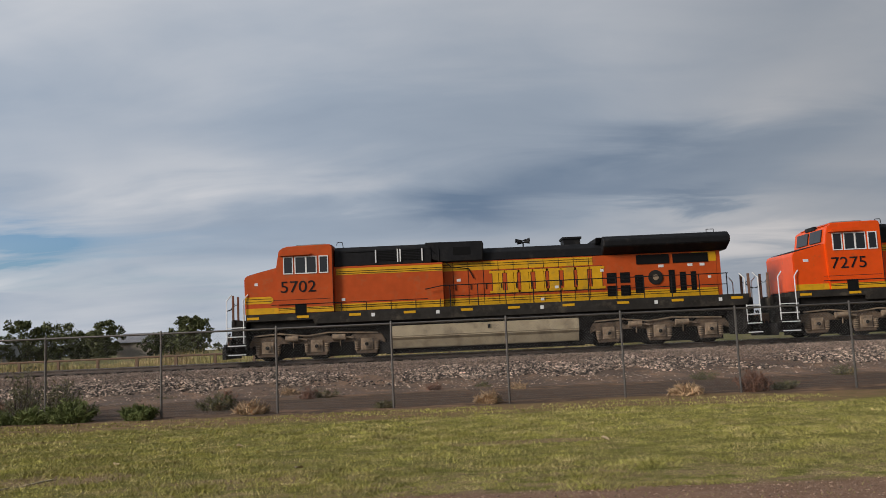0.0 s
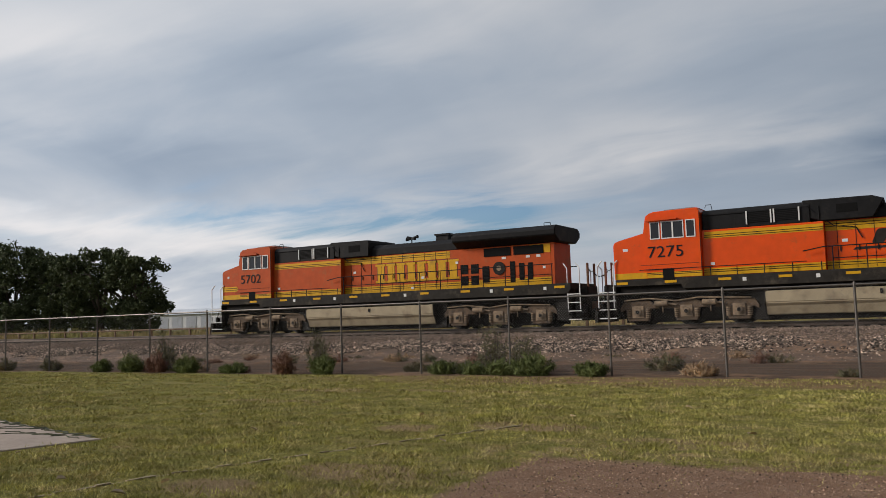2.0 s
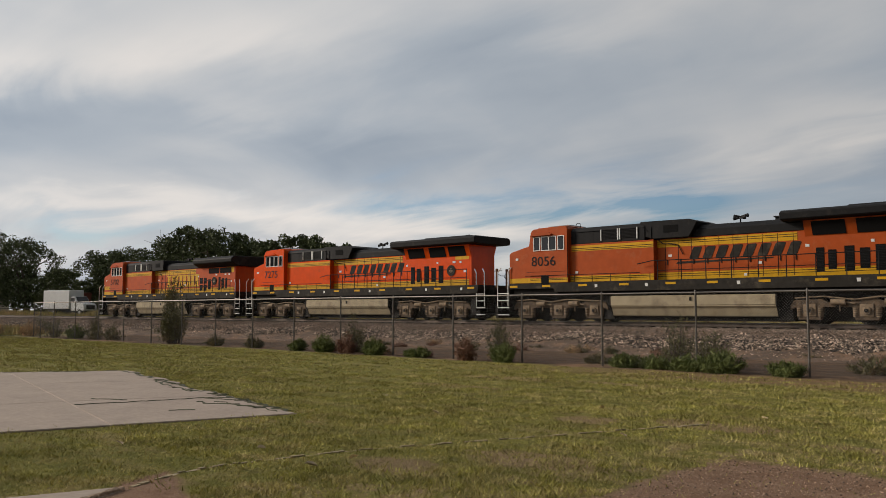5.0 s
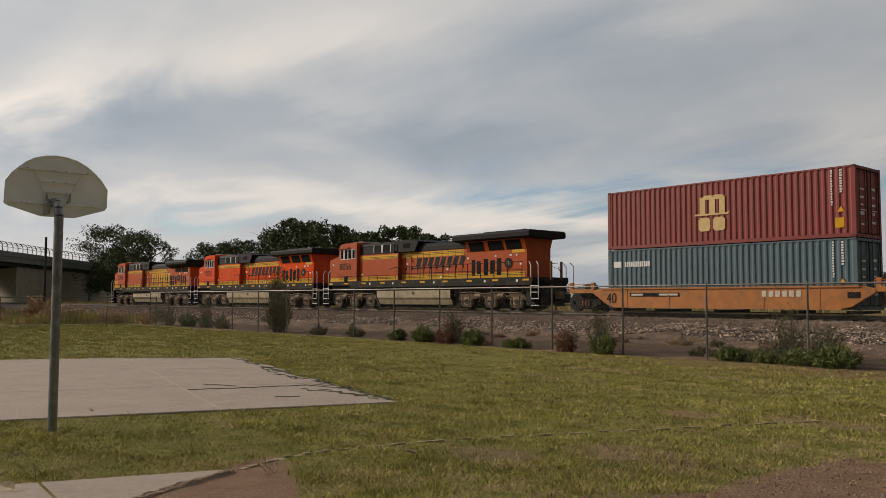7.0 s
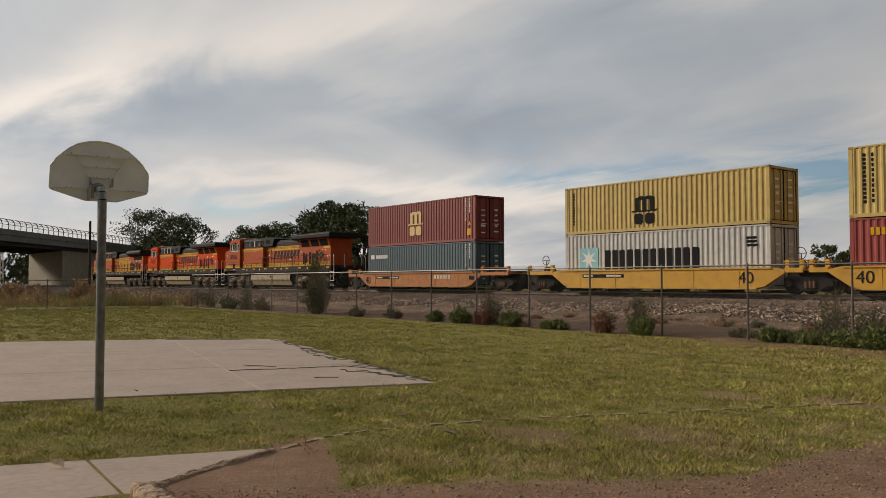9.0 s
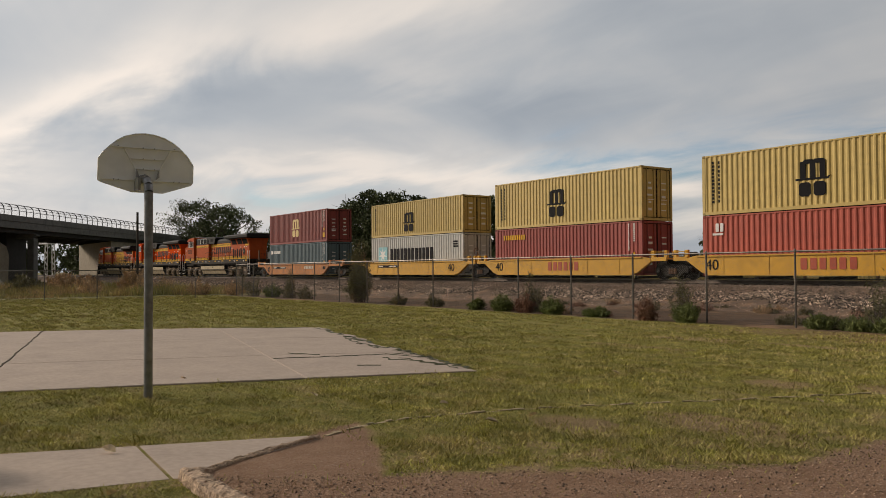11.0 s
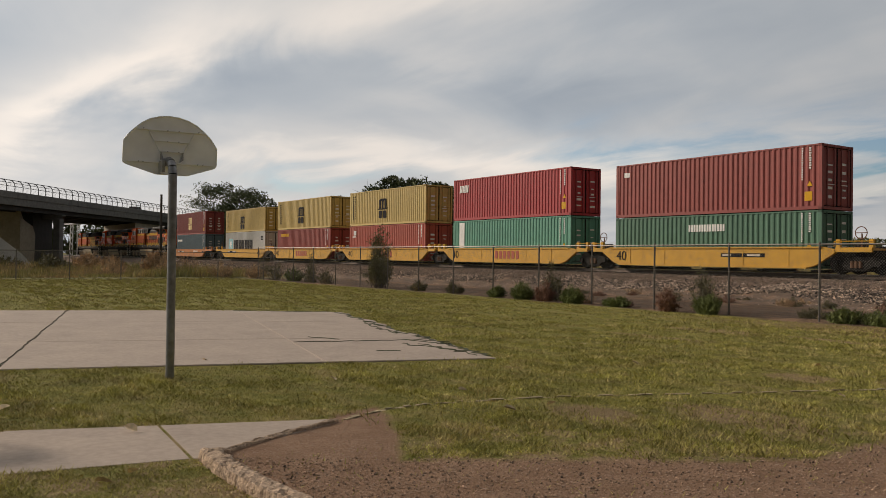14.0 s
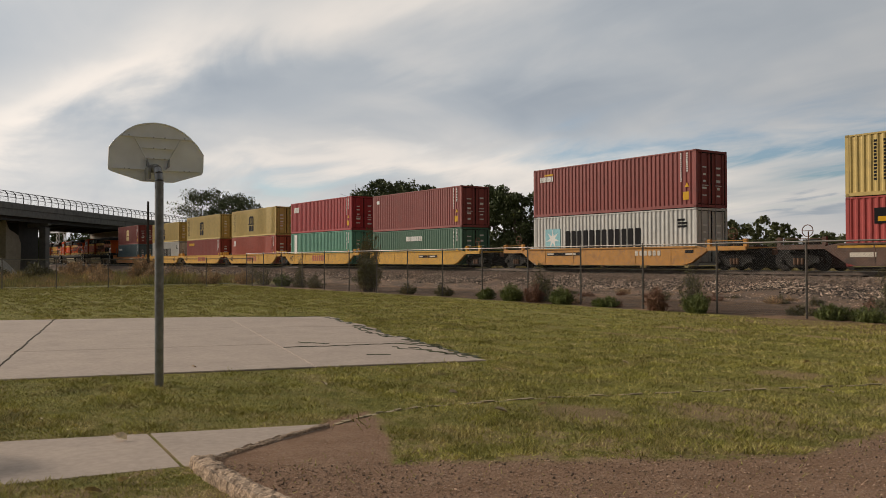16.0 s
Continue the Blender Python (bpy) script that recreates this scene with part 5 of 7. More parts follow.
P_ORANGE_OLD = mat("faded_orange_paint", (0.51, 0.082, 0.015), 0.55, spec=0.2, vary=0.10, grain=3, stain=(0.42, 0.11, 0.035), stain_at=0.60, stain_scale=0.9)
P_ORANGE = mat("bright_orange_paint", (0.80, 0.086, 0.005), 0.25, spec=0.35, vary=0.07, grain=3, stain=(0.52, 0.10, 0.02), stain_at=0.64, stain_scale=0.9)
P_ORANGE_MID = mat("dusty_orange_paint", (0.45, 0.080, 0.014), 0.45, spec=0.2, vary=0.10, grain=3, stain=(0.44, 0.11, 0.035), stain_at=0.60, stain_scale=0.9)
P_YELLOW = mat("loco_yellow_paint", (0.70, 0.37, 0.012), 0.45, spec=0.25, vary=0.10, grain=4, stain=(0.48, 0.28, 0.03), stain_at=0.60)
P_BLACK = mat("loco_black_paint", (0.011, 0.011, 0.012), 0.65, spec=0.2, vary=0.25, grain=5, stain=(0.03, 0.027, 0.024), stain_at=0.6)
P_SILL = mat("dark_frame_paint", (0.030, 0.027, 0.023), 0.8, spec=0.2, vary=0.3, grain=4, stain=(0.08, 0.066, 0.05), stain_at=0.58)
P_TANK = mat("dusty_tank_paint", (0.42, 0.345, 0.225), 0.75, vary=0.12, grain=2, stain=(0.27, 0.215, 0.14), stain_at=0.55, stain_scale=0.7)
P_TRUCK = mat("dusty_bogie_steel", (0.29, 0.21, 0.135), 0.85, vary=0.3, grain=6, bump=0.3, stain=(0.14, 0.105, 0.075), stain_at=0.54, stain_scale=2.0)
P_BOGIE = mat("grimy_bogie_frame", (0.125, 0.085, 0.054), 0.9, vary=0.4, grain=5, bump=0.4, stain=(0.05, 0.038, 0.029), stain_at=0.56, stain_scale=2.2)
P_DARK = mat("greasy_dark_steel", (0.020, 0.018, 0.016), 0.8, spec=0.25, vary=0.3, grain=6)
P_WHITE = mat("white_edge_paint", (0.75, 0.75, 0.73), 0.5, vary=0.08)
P_SILVER = mat("window_frame_aluminium", (0.80, 0.79, 0.76), 0.45, 0.0, vary=0.08)
P_GLASS = mat("dark_cab_glass", (0.02, 0.022, 0.025), 0.06, 0.0, vary=0.0)
P_MESH = mat("louvre_black", (0.008, 0.008, 0.008), 0.9, spec=0.15, vary=0.2, grain=20)
P_RUST = mat("rusty_steel", (0.16, 0.085, 0.05), 0.85, vary=0.3, grain=8)


def xz_patch(bm, outline, y, depth=0.006):
    """A thin raised shape on the near side, standing proud of y."""
    prism_y(bm, outline, y - depth, y + 0.02)


def rect(bm, x0, x1, z0, z1, y, depth=0.006):
    box(bm, x0, x1, y - depth, y + 0.02, z0, z1)


def wheel_mesh():
    bm = bmesh.new()
    rod(bm, (0, -0.07, 0), (0, 0.07, 0), 0.53, 24)
    rod(bm, (0, 0.06, 0), (0, 0.10, 0), 0.56, 24)
    rod(bm, (0, -0.10, 0), (0, -0.07, 0), 0.2, 12)
    return finish("wheel", bm, P_DARK)


WHEEL = wheel_mesh()


def loco_bogie(par, xs, flip):
    """A three-axle bogie: side frames with pedestals, boxes, springs and wheels."""
    x0, x2 = min(xs) - 0.75, max(xs) + 0.75
    xs = sorted(xs)
    top = [(x0, 0.72), (x0 + 0.15, 0.95), (xs[0] + 0.45, 1.0), (xs[0] + 0.7, 0.84), (xs[1] - 0.7, 0.84), (xs[1] - 0.4, 0.98), (xs[1] + 0.4, 0.98), (xs[1] + 0.7, 0.84), (xs[2] - 0.7, 0.84), (xs[2] - 0.45, 1.0), (x2 - 0.15, 0.95), (x2, 0.72)]
    low = [(x2, 0.55)]
    for x in reversed(xs):
        low += [(x + 0.52, 0.66), (x + 0.46, 0.30), (x + 0.40, 0.16), (x - 0.40, 0.16), (x - 0.46, 0.30), (x - 0.52, 0.66)]
    low.append((x0, 0.55))
    for sy in (-1, 1):
        bm = bmesh.new()
        ys = sorted((sy * 0.98, sy * 1.16))
        prism_y(bm, top + low, *ys)
        bevelled(bm, 0.02)
        fr = part("bogie_frame", bm, P_BOGIE, par)
        for x in xs:
            bm = bmesh.new()
            rod(bm, (x, sy * 1.10, 0.53), (x, sy * 1.27, 0.53), 0.15, 14)
            rod(bm, (x, sy * 1.26, 0.53), (x, sy * 1.29, 0.53), 0.10, 12)
            box(bm, x - 0.24, x + 0.24, *sorted((sy * 1.12, sy * 1.2)), 0.3, 0.78)
            bevelled(bm, 0.012)
            part("axle_box", bm, P_TRUCK, fr)
            for dx in (-0.40, 0.40):
                bm = bmesh.new()
                for k in range(5):
                    rod(bm, (x + dx, sy * 1.13, 0.30 + k * 0.075), (x + dx, sy * 1.13, 0.34 + k * 0.075), 0.10, 10)
                part("coil_spring", bm, P_TRUCK, fr)
            bm = bmesh.new()
            rod(bm, (x, sy * 1.285, 0.53), (x, sy * 1.30, 0.53), 0.075, 12)
            part("axle_cap", bm, P_DARK, fr)
        for dx in (-1.02, 1.02):
            bm = bmesh.new()
            rod(bm, (xs[1] + dx, sy * 1.14, 0.74), (xs[1] + dx, sy * 1.17, 0.74), 0.10, 12)
            part("frame_opening", bm, P_DARK, fr)
        bm = bmesh.new()
        xc = xs[1]
        pipe(bm, [(x0 + 0.2, sy * 1.2, 1.02), (xs[0] + 0.5, sy * 1.22, 1.08), (xc - 0.4, sy * 1.22, 0.95), (xc + 0.5, sy * 1.22, 1.06), (x2 - 0.3, sy * 1.2, 0.98)], 0.03, 6)
        for dx in (-0.95, 0.95):
            rod(bm, (xc + dx - 0.30, sy * 1.22, 0.86), (xc + dx + 0.22, sy * 1.22, 0.86), 0.12, 12)
            rod(bm, (xc + dx + 0.22, sy * 1.22, 0.86), (xc + dx + 0.55, sy * 1.22, 0.80), 0.035, 6)
            rod(bm, (xc + dx, sy * 1.18, 0.5), (xc + dx, sy * 1.18, 0.78), 0.025, 6)
        part("brake_rigging", bm, P_TRUCK, fr)
    for x in xs:
        for y, m in ((-0.755, pose(x, -0.755, 0.53)), (0.755, pose(x, 0.755, 0.53, 0, 0, 180))):
            piece("wheel", WHEEL, par, m)
    bm = bmesh.new()
    for x in xs:
        rod(bm, (x, -0.7, 0.53), (x, 0.7, 0.53), 0.09, 8)
    # dark box for the gear and, as added backing, the shade around it
    box(bm, x0 + 0.1, x2 - 0.1, -0.64, 0.64, 0.10, 1.42)
    part("traction_gear_and_shade", bm, P_DARK, par)


def step_well(par, x0, x1, y, toward):
    """A corner stairwell of four white-edged steps, with its side plate."""
    s = -1 if y < 0 else 1
    bm = bmesh.new()
    box(bm, x0, x1, *sorted((s * 0.55, s * 0.62)), 0.25, 1.6)
    box(bm, x0 if toward < 0 else x1 - 0.05, x0 + 0.05 if toward < 0 else x1, *sorted((s * 0.6, s * 1.48)), 0.5, 1.6)
    part("step_well", bm, P_DARK, par)
    for z in (0.30, 0.66, 1.02, 1.38):
        bm = bmesh.new()
        box(bm, x0 + 0.05, x1 - 0.02, *sorted((s * 0.62, s * 1.46)), z, z + 0.03)
        st = part("step", bm, P_DARK, par)
        bm = bmesh.new()
        box(bm, x0 + 0.05, x1 - 0.02, *sorted((s * 1.462, s * 1.49)), z - 0.005, z + 0.035)
        part("step_edge", bm, P_WHITE, st, "white-painted step edge")


def tube_part(name, par, pts, r, material, label=""):
    bm = bmesh.new()
    pipe(bm, pts, r, 6)
    return part(name, bm, material, par, label)


def block_logo(par, x0, x1, z0, z1, y, material, edge, n=4, slant=0.0, name="emblem"):
    """A row of plain upright bars, two to a sign, standing in for a painted brand."""
    w = (x1 - x0) / n
    h = z1 - z0
    for i in range(n):
        a = x0 + i * w + 0.06 * w
        b = x0 + (i + 1) * w - 0.08 * w
        t = (b - a) * 0.40
        for c in (a, b - t):
            if edge:
                g = 0.03
                bm = bmesh.new()
                xz_patch(bm, [(c - g, z0 - g), (c + t + g, z0 - g), (c + t + g + slant, z1 + g), (c - g + slant, z1 + g)], y, 0.006)
                part(name + "_outline", bm, edge, par)
            if edge:
                for zz in (z0, z1 - 0.11 * h):
                    bm = bmesh.new()
                    rect(bm, c - 0.3 * t, c + 1.3 * t, zz, zz + 0.11 * h, y, 0.014)
                    part(name + "_foot", bm, material, par)
            bm = bmesh.new()
            k = 0.12 * t
            xz_patch(bm, [(c + k, z0), (c + t - k, z0), (c + t + slant * 0.1, z0 + k), (c + t + slant * 0.9, z1 - k), (c + t - k + slant, z1), (c + k + slant, z1), (c + slant * 0.9, z1 - k), (c + slant * 0.1, z0 + k)], y, 0.012)
            part(name, bm, material, par)


def bars(par, x0, x1, z0, z1, y, material, n, name="marking_bar", seed=1):
    rng = random.Random(seed)
    h = (z1 - z0) / n
    for i in range(n):
        bm = bmesh.new()
        rect(bm, x0 + rng.uniform(0, 0.08) * (x1 - x0), x1 - rng.uniform(0, 0.25) * (x1 - x0), z1 - (i + 0.8) * h, z1 - (i + 0.15) * h, y)
        part(name, bm, material, par)


def locomotive(u, number, orange, old, label):
    """A six-axle wide-nose diesel road locomotive, 20.6 m over its platform, nose at x = 0."""
    lo = empty("locomotive", label, "locomotive", group="locomotives of the train")
    # underframe
    bm = bmesh.new()
    prism_y(bm, [(0.05, 1.60), (2.75, 1.60), (2.82, 1.42), (20.2, 1.42), (20.35, 1.62), (20.35, 1.88), (0.05, 1.88)], -1.5, 1.5)
    bevelled(bm, 0.015)
    part("underframe", bm, P_SILL, lo, "dusty black underframe and walkway")
    bm = bmesh.new()
    # piping, plus added dark boxes that stand for shade under the frame
    box(bm, 0.1, 20.2, -0.95, 0.95, 1.08, 1.62)
    box(bm, 0.2, 2.9, -1.3, 1.3, 1.30, 1.62)
    box(bm, 5.3, 5.9, -1.1, 1.1, 0.14, 1.5)
    box(bm, 13.4, 14.0, -1.1, 1.1, 0.14, 1.5)
    for x in (5.0, 5.5, 8.1, 8.8, 9.9, 11.0, 12.1, 13.4, 14.5, 15.3, 16.6, 17.8):
        rod(bm, (x, -1.3, 1.38), (x + 0.45, -1.3, 1.34), 0.07, 8)
    pipe(bm, [(3.0, -1.36, 1.36), (9.0, -1.36, 1.31), (14.0, -1.36, 1.36), (19.5, -1.36, 1.31)], 0.028, 6)
    pipe(bm, [(4.5, -1.42, 1.28), (11.0, -1.42, 1.38), (19.0, -1.42, 1.30)], 0.02, 6)
    box(bm, 19.55, 20.2, -1.15, 1.15, 0.30, 1.5)
    box(bm, -0.6, 0.15, -0.9, 0.9, 0.30, 1.5)
    part("underfloor_piping_and_fill", bm, P_DARK, lo)
    # nose and cab
    bm = bmesh.new()
    prism_y(bm, [(0.0, 1.88), (-0.02, 3.34), (0.06, 3.46), (1.38, 3.78), (1.38, 1.88)], -1.38, 1.38)
    bevelled(bm, 0.03, 2)
    part("nose", bm, orange, lo)
    bm = bmesh.new()
    prism_y(bm, [(0.15, 3.497), (1.30, 3.767), (1.30, 3.785), (0.15, 3.515)], -1.2, 1.2)
    part("nose_top", bm, P_BLACK, lo, "black anti-glare panel")
    bm = bmesh.new()
    prism_y(bm, [(1.38, 1.88), (1.30, 3.72), (1.42, 4.42), (1.60, 4.55), (3.52, 4.62), (3.60, 4.50), (3.60, 1.88)], -1.5, 1.5)
    bevelled(bm, 0.025, 2)
    cab = part("cab", bm, orange, lo)
    bm = bmesh.new()
    prism_y(bm, [(1.5, 4.53), (1.7, 4.62), (3.45, 4.65), (3.58, 4.60)], -1.25, 1.25)
    bevelled(bm, 0.02)
    part("cab_roof", bm, orange, lo)
    bm = bmesh.new()
    prism_y(bm, [(1.95, 4.63), (2.02, 4.72), (3.22, 4.74), (3.3, 4.64)], -0.75, 0.75)
    for j in range(5):
        box(bm, 2.1 + j * 0.24, 2.2 + j * 0.24, -0.78, 0.7, 4.64, 4.70)
    bevelled(bm, 0.012)
    part("air_conditioner", bm, mat("dull_grey_unit", (0.22, 0.215, 0.205), 0.7, vary=0.2), lo, "dull grey roof cooling unit")
    for a, b, mullion in ((1.60, 2.00, None), (2.06, 2.96, 2.52), (3.04, 3.42, None)):
        bm = bmesh.new()
        z0, z1, g = 3.46, 4.17, 0.04
        box(bm, a, b, -1.525, -1.49, z0, z0 + g)
        box(bm, a, b, -1.525, -1.49, z1 - g, z1)
        box(bm, a, a + g, -1.525, -1.49, z0 + g, z1 - g)
        box(bm, b - g, b, -1.525, -1.49, z0 + g, z1 - g)
        if mullion:
            box(bm, mullion - 0.03, mullion + 0.03, -1.53, -1.49, z0 + g, z1 - g)
        part("window_frame", bm, P_SILVER, cab)
        for c0, c1 in (((a, mullion), (mullion, b)) if mullion else ((a, b),)):
            bm = bmesh.new()
            rect(bm, c0 + 0.03, c1 - 0.03, z0 + 0.03, z1 - 0.03, -1.5, 0.010)
            part("pane", bm, P_GLASS, cab)
    bm = bmesh.new()
    prism_y(bm, [(1.46, 4.20), (1.60, 4.30), (2.55, 4.36), (2.75, 4.27), (2.70, 4.22)], -1.64, -1.5)
    part("window_visor", bm, orange, cab)
    for y0, y1 in ((-1.15, -0.1), (0.1, 1.15)):
        bm = bmesh.new()
        prism_y(bm, [(1.27, 3.86), (1.36, 4.36), (1.40, 4.36), (1.31, 3.86)], y0, y1)
        part("windscreen", bm, P_GLASS, cab)
    bm = bmesh.new()
    box(bm, 1.40, 1.50, -0.45, 0.45, 4.42, 4.58)
    part("headlight_box", bm, P_BLACK, cab)
    # wide equipment box behind the cab, then the engine hood
    bm = bmesh.new()
    box(bm, 3.6, 8.05, -1.28, 1.28, 1.88, 3.70)
    bevelled(bm, 0.02)
    part("equipment_cabinet", bm, orange, lo)
    bm = bmesh.new()
    box(bm, 8.05, 19.3, -0.98, 0.98, 1.88, 3.72)
    bevelled(bm, 0.02)
    hood = part("engine_hood", bm, orange, lo)
    bm = bmesh.new()
    prism_x(bm, [(-1.25, 3.70), (1.25, 3.70), (1.25, 4.34), (1.12, 4.49), (-1.12, 4.49), (-1.25, 4.34)], 3.65, 7.6)
    prism_x(bm, [(-1.0, 3.72), (1.0, 3.72), (1.0, 4.05), (0.75, 4.25), (-0.75, 4.25), (-1.0, 4.05)], 9.6, 14.8)
    bevelled(bm, 0.02)
    part("roof", bm, P_BLACK, lo)
    bm = bmesh.new()
    prism_y(bm, [(7.35, 3.9), (7.35, 4.54), (9.7, 4.52), (10.1 if not old else 9.75, 4.38), (9.7, 3.72), (8.0, 3.72)], -1.22, 1.22)
    bevelled(bm, 0.03)
    part("dynamic_brake_housing", bm, P_BLACK, lo)
    for a in (5.35, 6.35):
        bm = bmesh.new()
        rect(bm, a, a + 0.85, 3.86, 4.26, -1.25, 0.02)
        gr = part("roof_grille", bm, P_MESH, lo)
        for q in (a - 0.04, a + 0.85):
            bm = bmesh.new()
            rect(bm, q, q + 0.05, 3.80, 4.32, -1.25, 0.05)
            part("grille_edge", bm, P_WHITE, gr, "white grille edge")
        for j in range(6):
            bm = bmesh.new()
            rect(bm, a + 0.02, a + 0.83, 3.88 + j * 0.065, 3.90 + j * 0.065, -1.27, 0.01)
            part("slat", bm, P_BLACK, gr)
    bm = bmesh.new()
    rect(bm, 8.5, 9.2, 3.98, 4.30, -1.22, 0.012)
    part("intake_screen", bm, P_MESH, lo)
    # exhaust stack, horns
    bm = bmesh.new()
    box(bm, 13.15, 13.85, -0.45, 0.45, 4.2, 4.56 if old else 4.40)
    box(bm, 13.1, 13.9, -0.5, 0.5, 4.52 if old else 4.38, 4.60 if old else 4.43)
    part("exhaust_hood", bm, P_BLACK, lo)
    bm = bmesh.new()
    rod(bm, (11.5, 0, 4.2), (11.5, 0, 4.52), 0.03, 6)
    for dx, dz in ((-0.32, 0.10), (0.30, 0.12), (-0.25, 0.0), (0.26, 0.02)):
        rod(bm, (11.5, 0.1 if dz > 0.05 else -0.1, 4.48 + dz), (11.5 + dx, 0.1 if dz > 0.05 else -0.1, 4.50 + dz), 0.025, 8, 0.09)
    part("horn", bm, P_BLACK, lo)
    # radiator with overhanging wings
    bm = bmesh.new()
    if old:
        prism_x(bm, [(-1.02, 3.74), (-1.52, 4.02), (-1.54, 4.28), (-1.30, 4.46), (1.30, 4.46), (1.54, 4.28), (1.52, 4.02), (1.02, 3.74)], 14.6, 19.75)
        prism_x(bm, [(-0.95, 4.2), (-1.2, 4.44), (1.2, 4.44), (0.95, 4.2)], 14.35, 14.6)
    else:
        prism_x(bm, [(-1.20, 4.08), (-1.54, 4.14), (-1.56, 4.44), (-1.40, 4.52), (1.40, 4.52), (1.56, 4.44), (1.54, 4.14), (1.20, 4.08)], 13.7, 20.15)
        prism_x(bm, [(-1.3, 4.5), (-1.25, 4.58), (1.25, 4.58), (1.3, 4.5)], 16.2, 19.6)
    bevelled(bm, 0.04)
    part("radiator_housing", bm, P_BLACK, lo)
    if old:
        for x in ((16.0, 17.35), (17.5, 18.95)):
            bm = bmesh.new()
            rect(bm, x[0], x[1], 3.28, 3.66, -0.98, 0.03)
            part("radiator_intake", bm, P_MESH, lo, "black intake screen")
    else:
        # flared orange flank under the wings, with sloping screens set into it
        bm = bmesh.new()
        prism_x(bm, [(-0.96, 3.40), (-1.22, 4.12), (1.22, 4.12), (0.96, 3.40)], 14.5, 19.42)
        part("radiator_flank", bm, orange, lo)
        for xa, xb in ((14.8, 16.05), (16.45, 17.65), (17.9, 19.1)):
            bm = bmesh.new()
            prism_x(bm, [(-0.99, 3.50), (-1.012, 3.495), (-1.21, 4.03), (-1.185, 4.035)], xa, xb)
            part("radiator_intake", bm, P_MESH, lo, "black sloping intake screen")
    # rear end
    bm = bmesh.new()
    box(bm, 19.3, 19.45, -0.98, 0.98, 1.88, 3.72)
    part("rear_bulkhead", bm, orange, lo)
    # stripes
    yd = 0.008
    for q in ((1.4, 3.6, 1.90, 2.12, -1.5), (3.62, 8.03, 1.90, 2.18, -1.28), (8.06, 19.28, 1.90, 2.22, -0.98)):
        bm = bmesh.new()
        rect(bm, *q, yd)
        part("lower_stripe", bm, P_YELLOW, lo, "yellow stripe")
    bm = bmesh.new()
    prism_y(bm, [(0.03, 1.90), (1.38, 1.90), (1.38, 2.14), (0.03, 2.14)], -1.388, -1.3)
    part("nose_stripe", bm, P_YELLOW, lo, "yellow stripe")
    for q in ((3.7, 8.03, 3.36, 3.62, -1.28), (8.06, 14.2, 3.34, 3.68, -0.98), (18.3, 19.28, 3.30, 3.68, -0.98)):
        bm = bmesh.new()
        rect(bm, *q, yd)
        part("upper_stripe", bm, P_YELLOW, lo, "yellow stripe")
    for (a, b, y, z) in ((1.4, 3.6, -1.5, 2.02), (3.62, 8.03, -1.28, 2.02), (8.06, 19.28, -0.98, 2.04), (3.7, 8.03, -1.28, 3.48), (8.06, 14.2, -0.98, 3.49), (3.62, 8.03, -1.28, 2.10), (8.06, 19.28, -0.98, 2.13), (3.7, 8.03, -1.28, 3.40), (8.06, 14.2, -0.98, 3.58), (1.4, 3.6, -1.5, 2.08)):
        bm = bmesh.new()
        rect(bm, a, b, z, z + 0.024, y, yd + 0.003)
        part("pinstripe", bm, P_BLACK, lo, "thin black lining")
    if old:
        bm = bmesh.new()
        prism_y(bm, [(0.02, 2.32), (1.05, 2.32), (1.14, 2.40), (1.14, 2.52), (1.05, 2.60), (0.02, 2.60)], -1.388, -1.3)
        part("nose_flash", bm, P_YELLOW, lo, "yellow nose flash")
        bm = bmesh.new()
        for z in (2.40, 2.50):
            box(bm, 0.02, 1.08, -1.392, -1.3, z, z + 0.02)
        part("nose_lining", bm, P_BLACK, lo)
    # engine-room doors: seams and handles
    seam = 8.45
    while seam < 14.2:
        bm = bmesh.new()
        rect(bm, seam, seam + 0.018, 1.95, 3.68, -0.98, 0.012)
        part("door_seam", bm, P_BLACK, hood)
        bm = bmesh.new()
        rect(bm, seam + 0.08, seam + 0.12, 2.55, 2.75, -0.98, 0.03)
        part("latch", bm, P_DARK, hood)
        seam += 0.62
    # rear louvre doors
    if old:
        cells = [(14.75, 15.15, 2.55, 2.98), (14.75, 15.15, 2.02, 2.45), (15.3, 15.7, 2.55, 2.98), (15.3, 15.7, 2.02, 2.45), (15.9, 16.25, 2.1, 2.85), (17.3, 17.55, 2.05, 3.0), (17.75, 18.0, 2.15, 2.9), (18.2, 18.42, 2.15, 2.9)]
    else:
        cells = [(14.9, 15.2, 2.05, 3.0), (15.35, 15.65, 2.15, 2.9), (15.95, 16.3, 2.05, 3.02), (16.5, 16.85, 2.15, 2.92), (17.05, 17.4, 2.05, 3.02)]
    for a, b, c, d in cells:
        bm = bmesh.new()
        rect(bm, a, b, c, d, -0.98, 0.014)
        lv = part("louvre", bm, P_MESH, hood)
        bm = bmesh.new()
        nsl = int((d - c) / 0.06)
        for j in range(nsl):
            rect(bm, a + 0.02, b - 0.02, c + j * 0.06, c + j * 0.06 + 0.018, -0.98, 0.022)
        part("louvre_slats", bm, P_BLACK, lv)
    bm = bmesh.new()
    fx = 16.75 if old else 18.0
    rod(bm, (fx, -1.02, 2.72), (fx, -0.97, 2.72), 0.30, 20)
    fan = part("fan_cover", bm, P_DARK if old else P_SILL, hood)
    bm = bmesh.new()
    rod(bm, (fx, -1.03, 2.72), (fx, -1.01, 2.72), 0.12, 14)
    part("fan_hub", bm, P_TRUCK, fan)
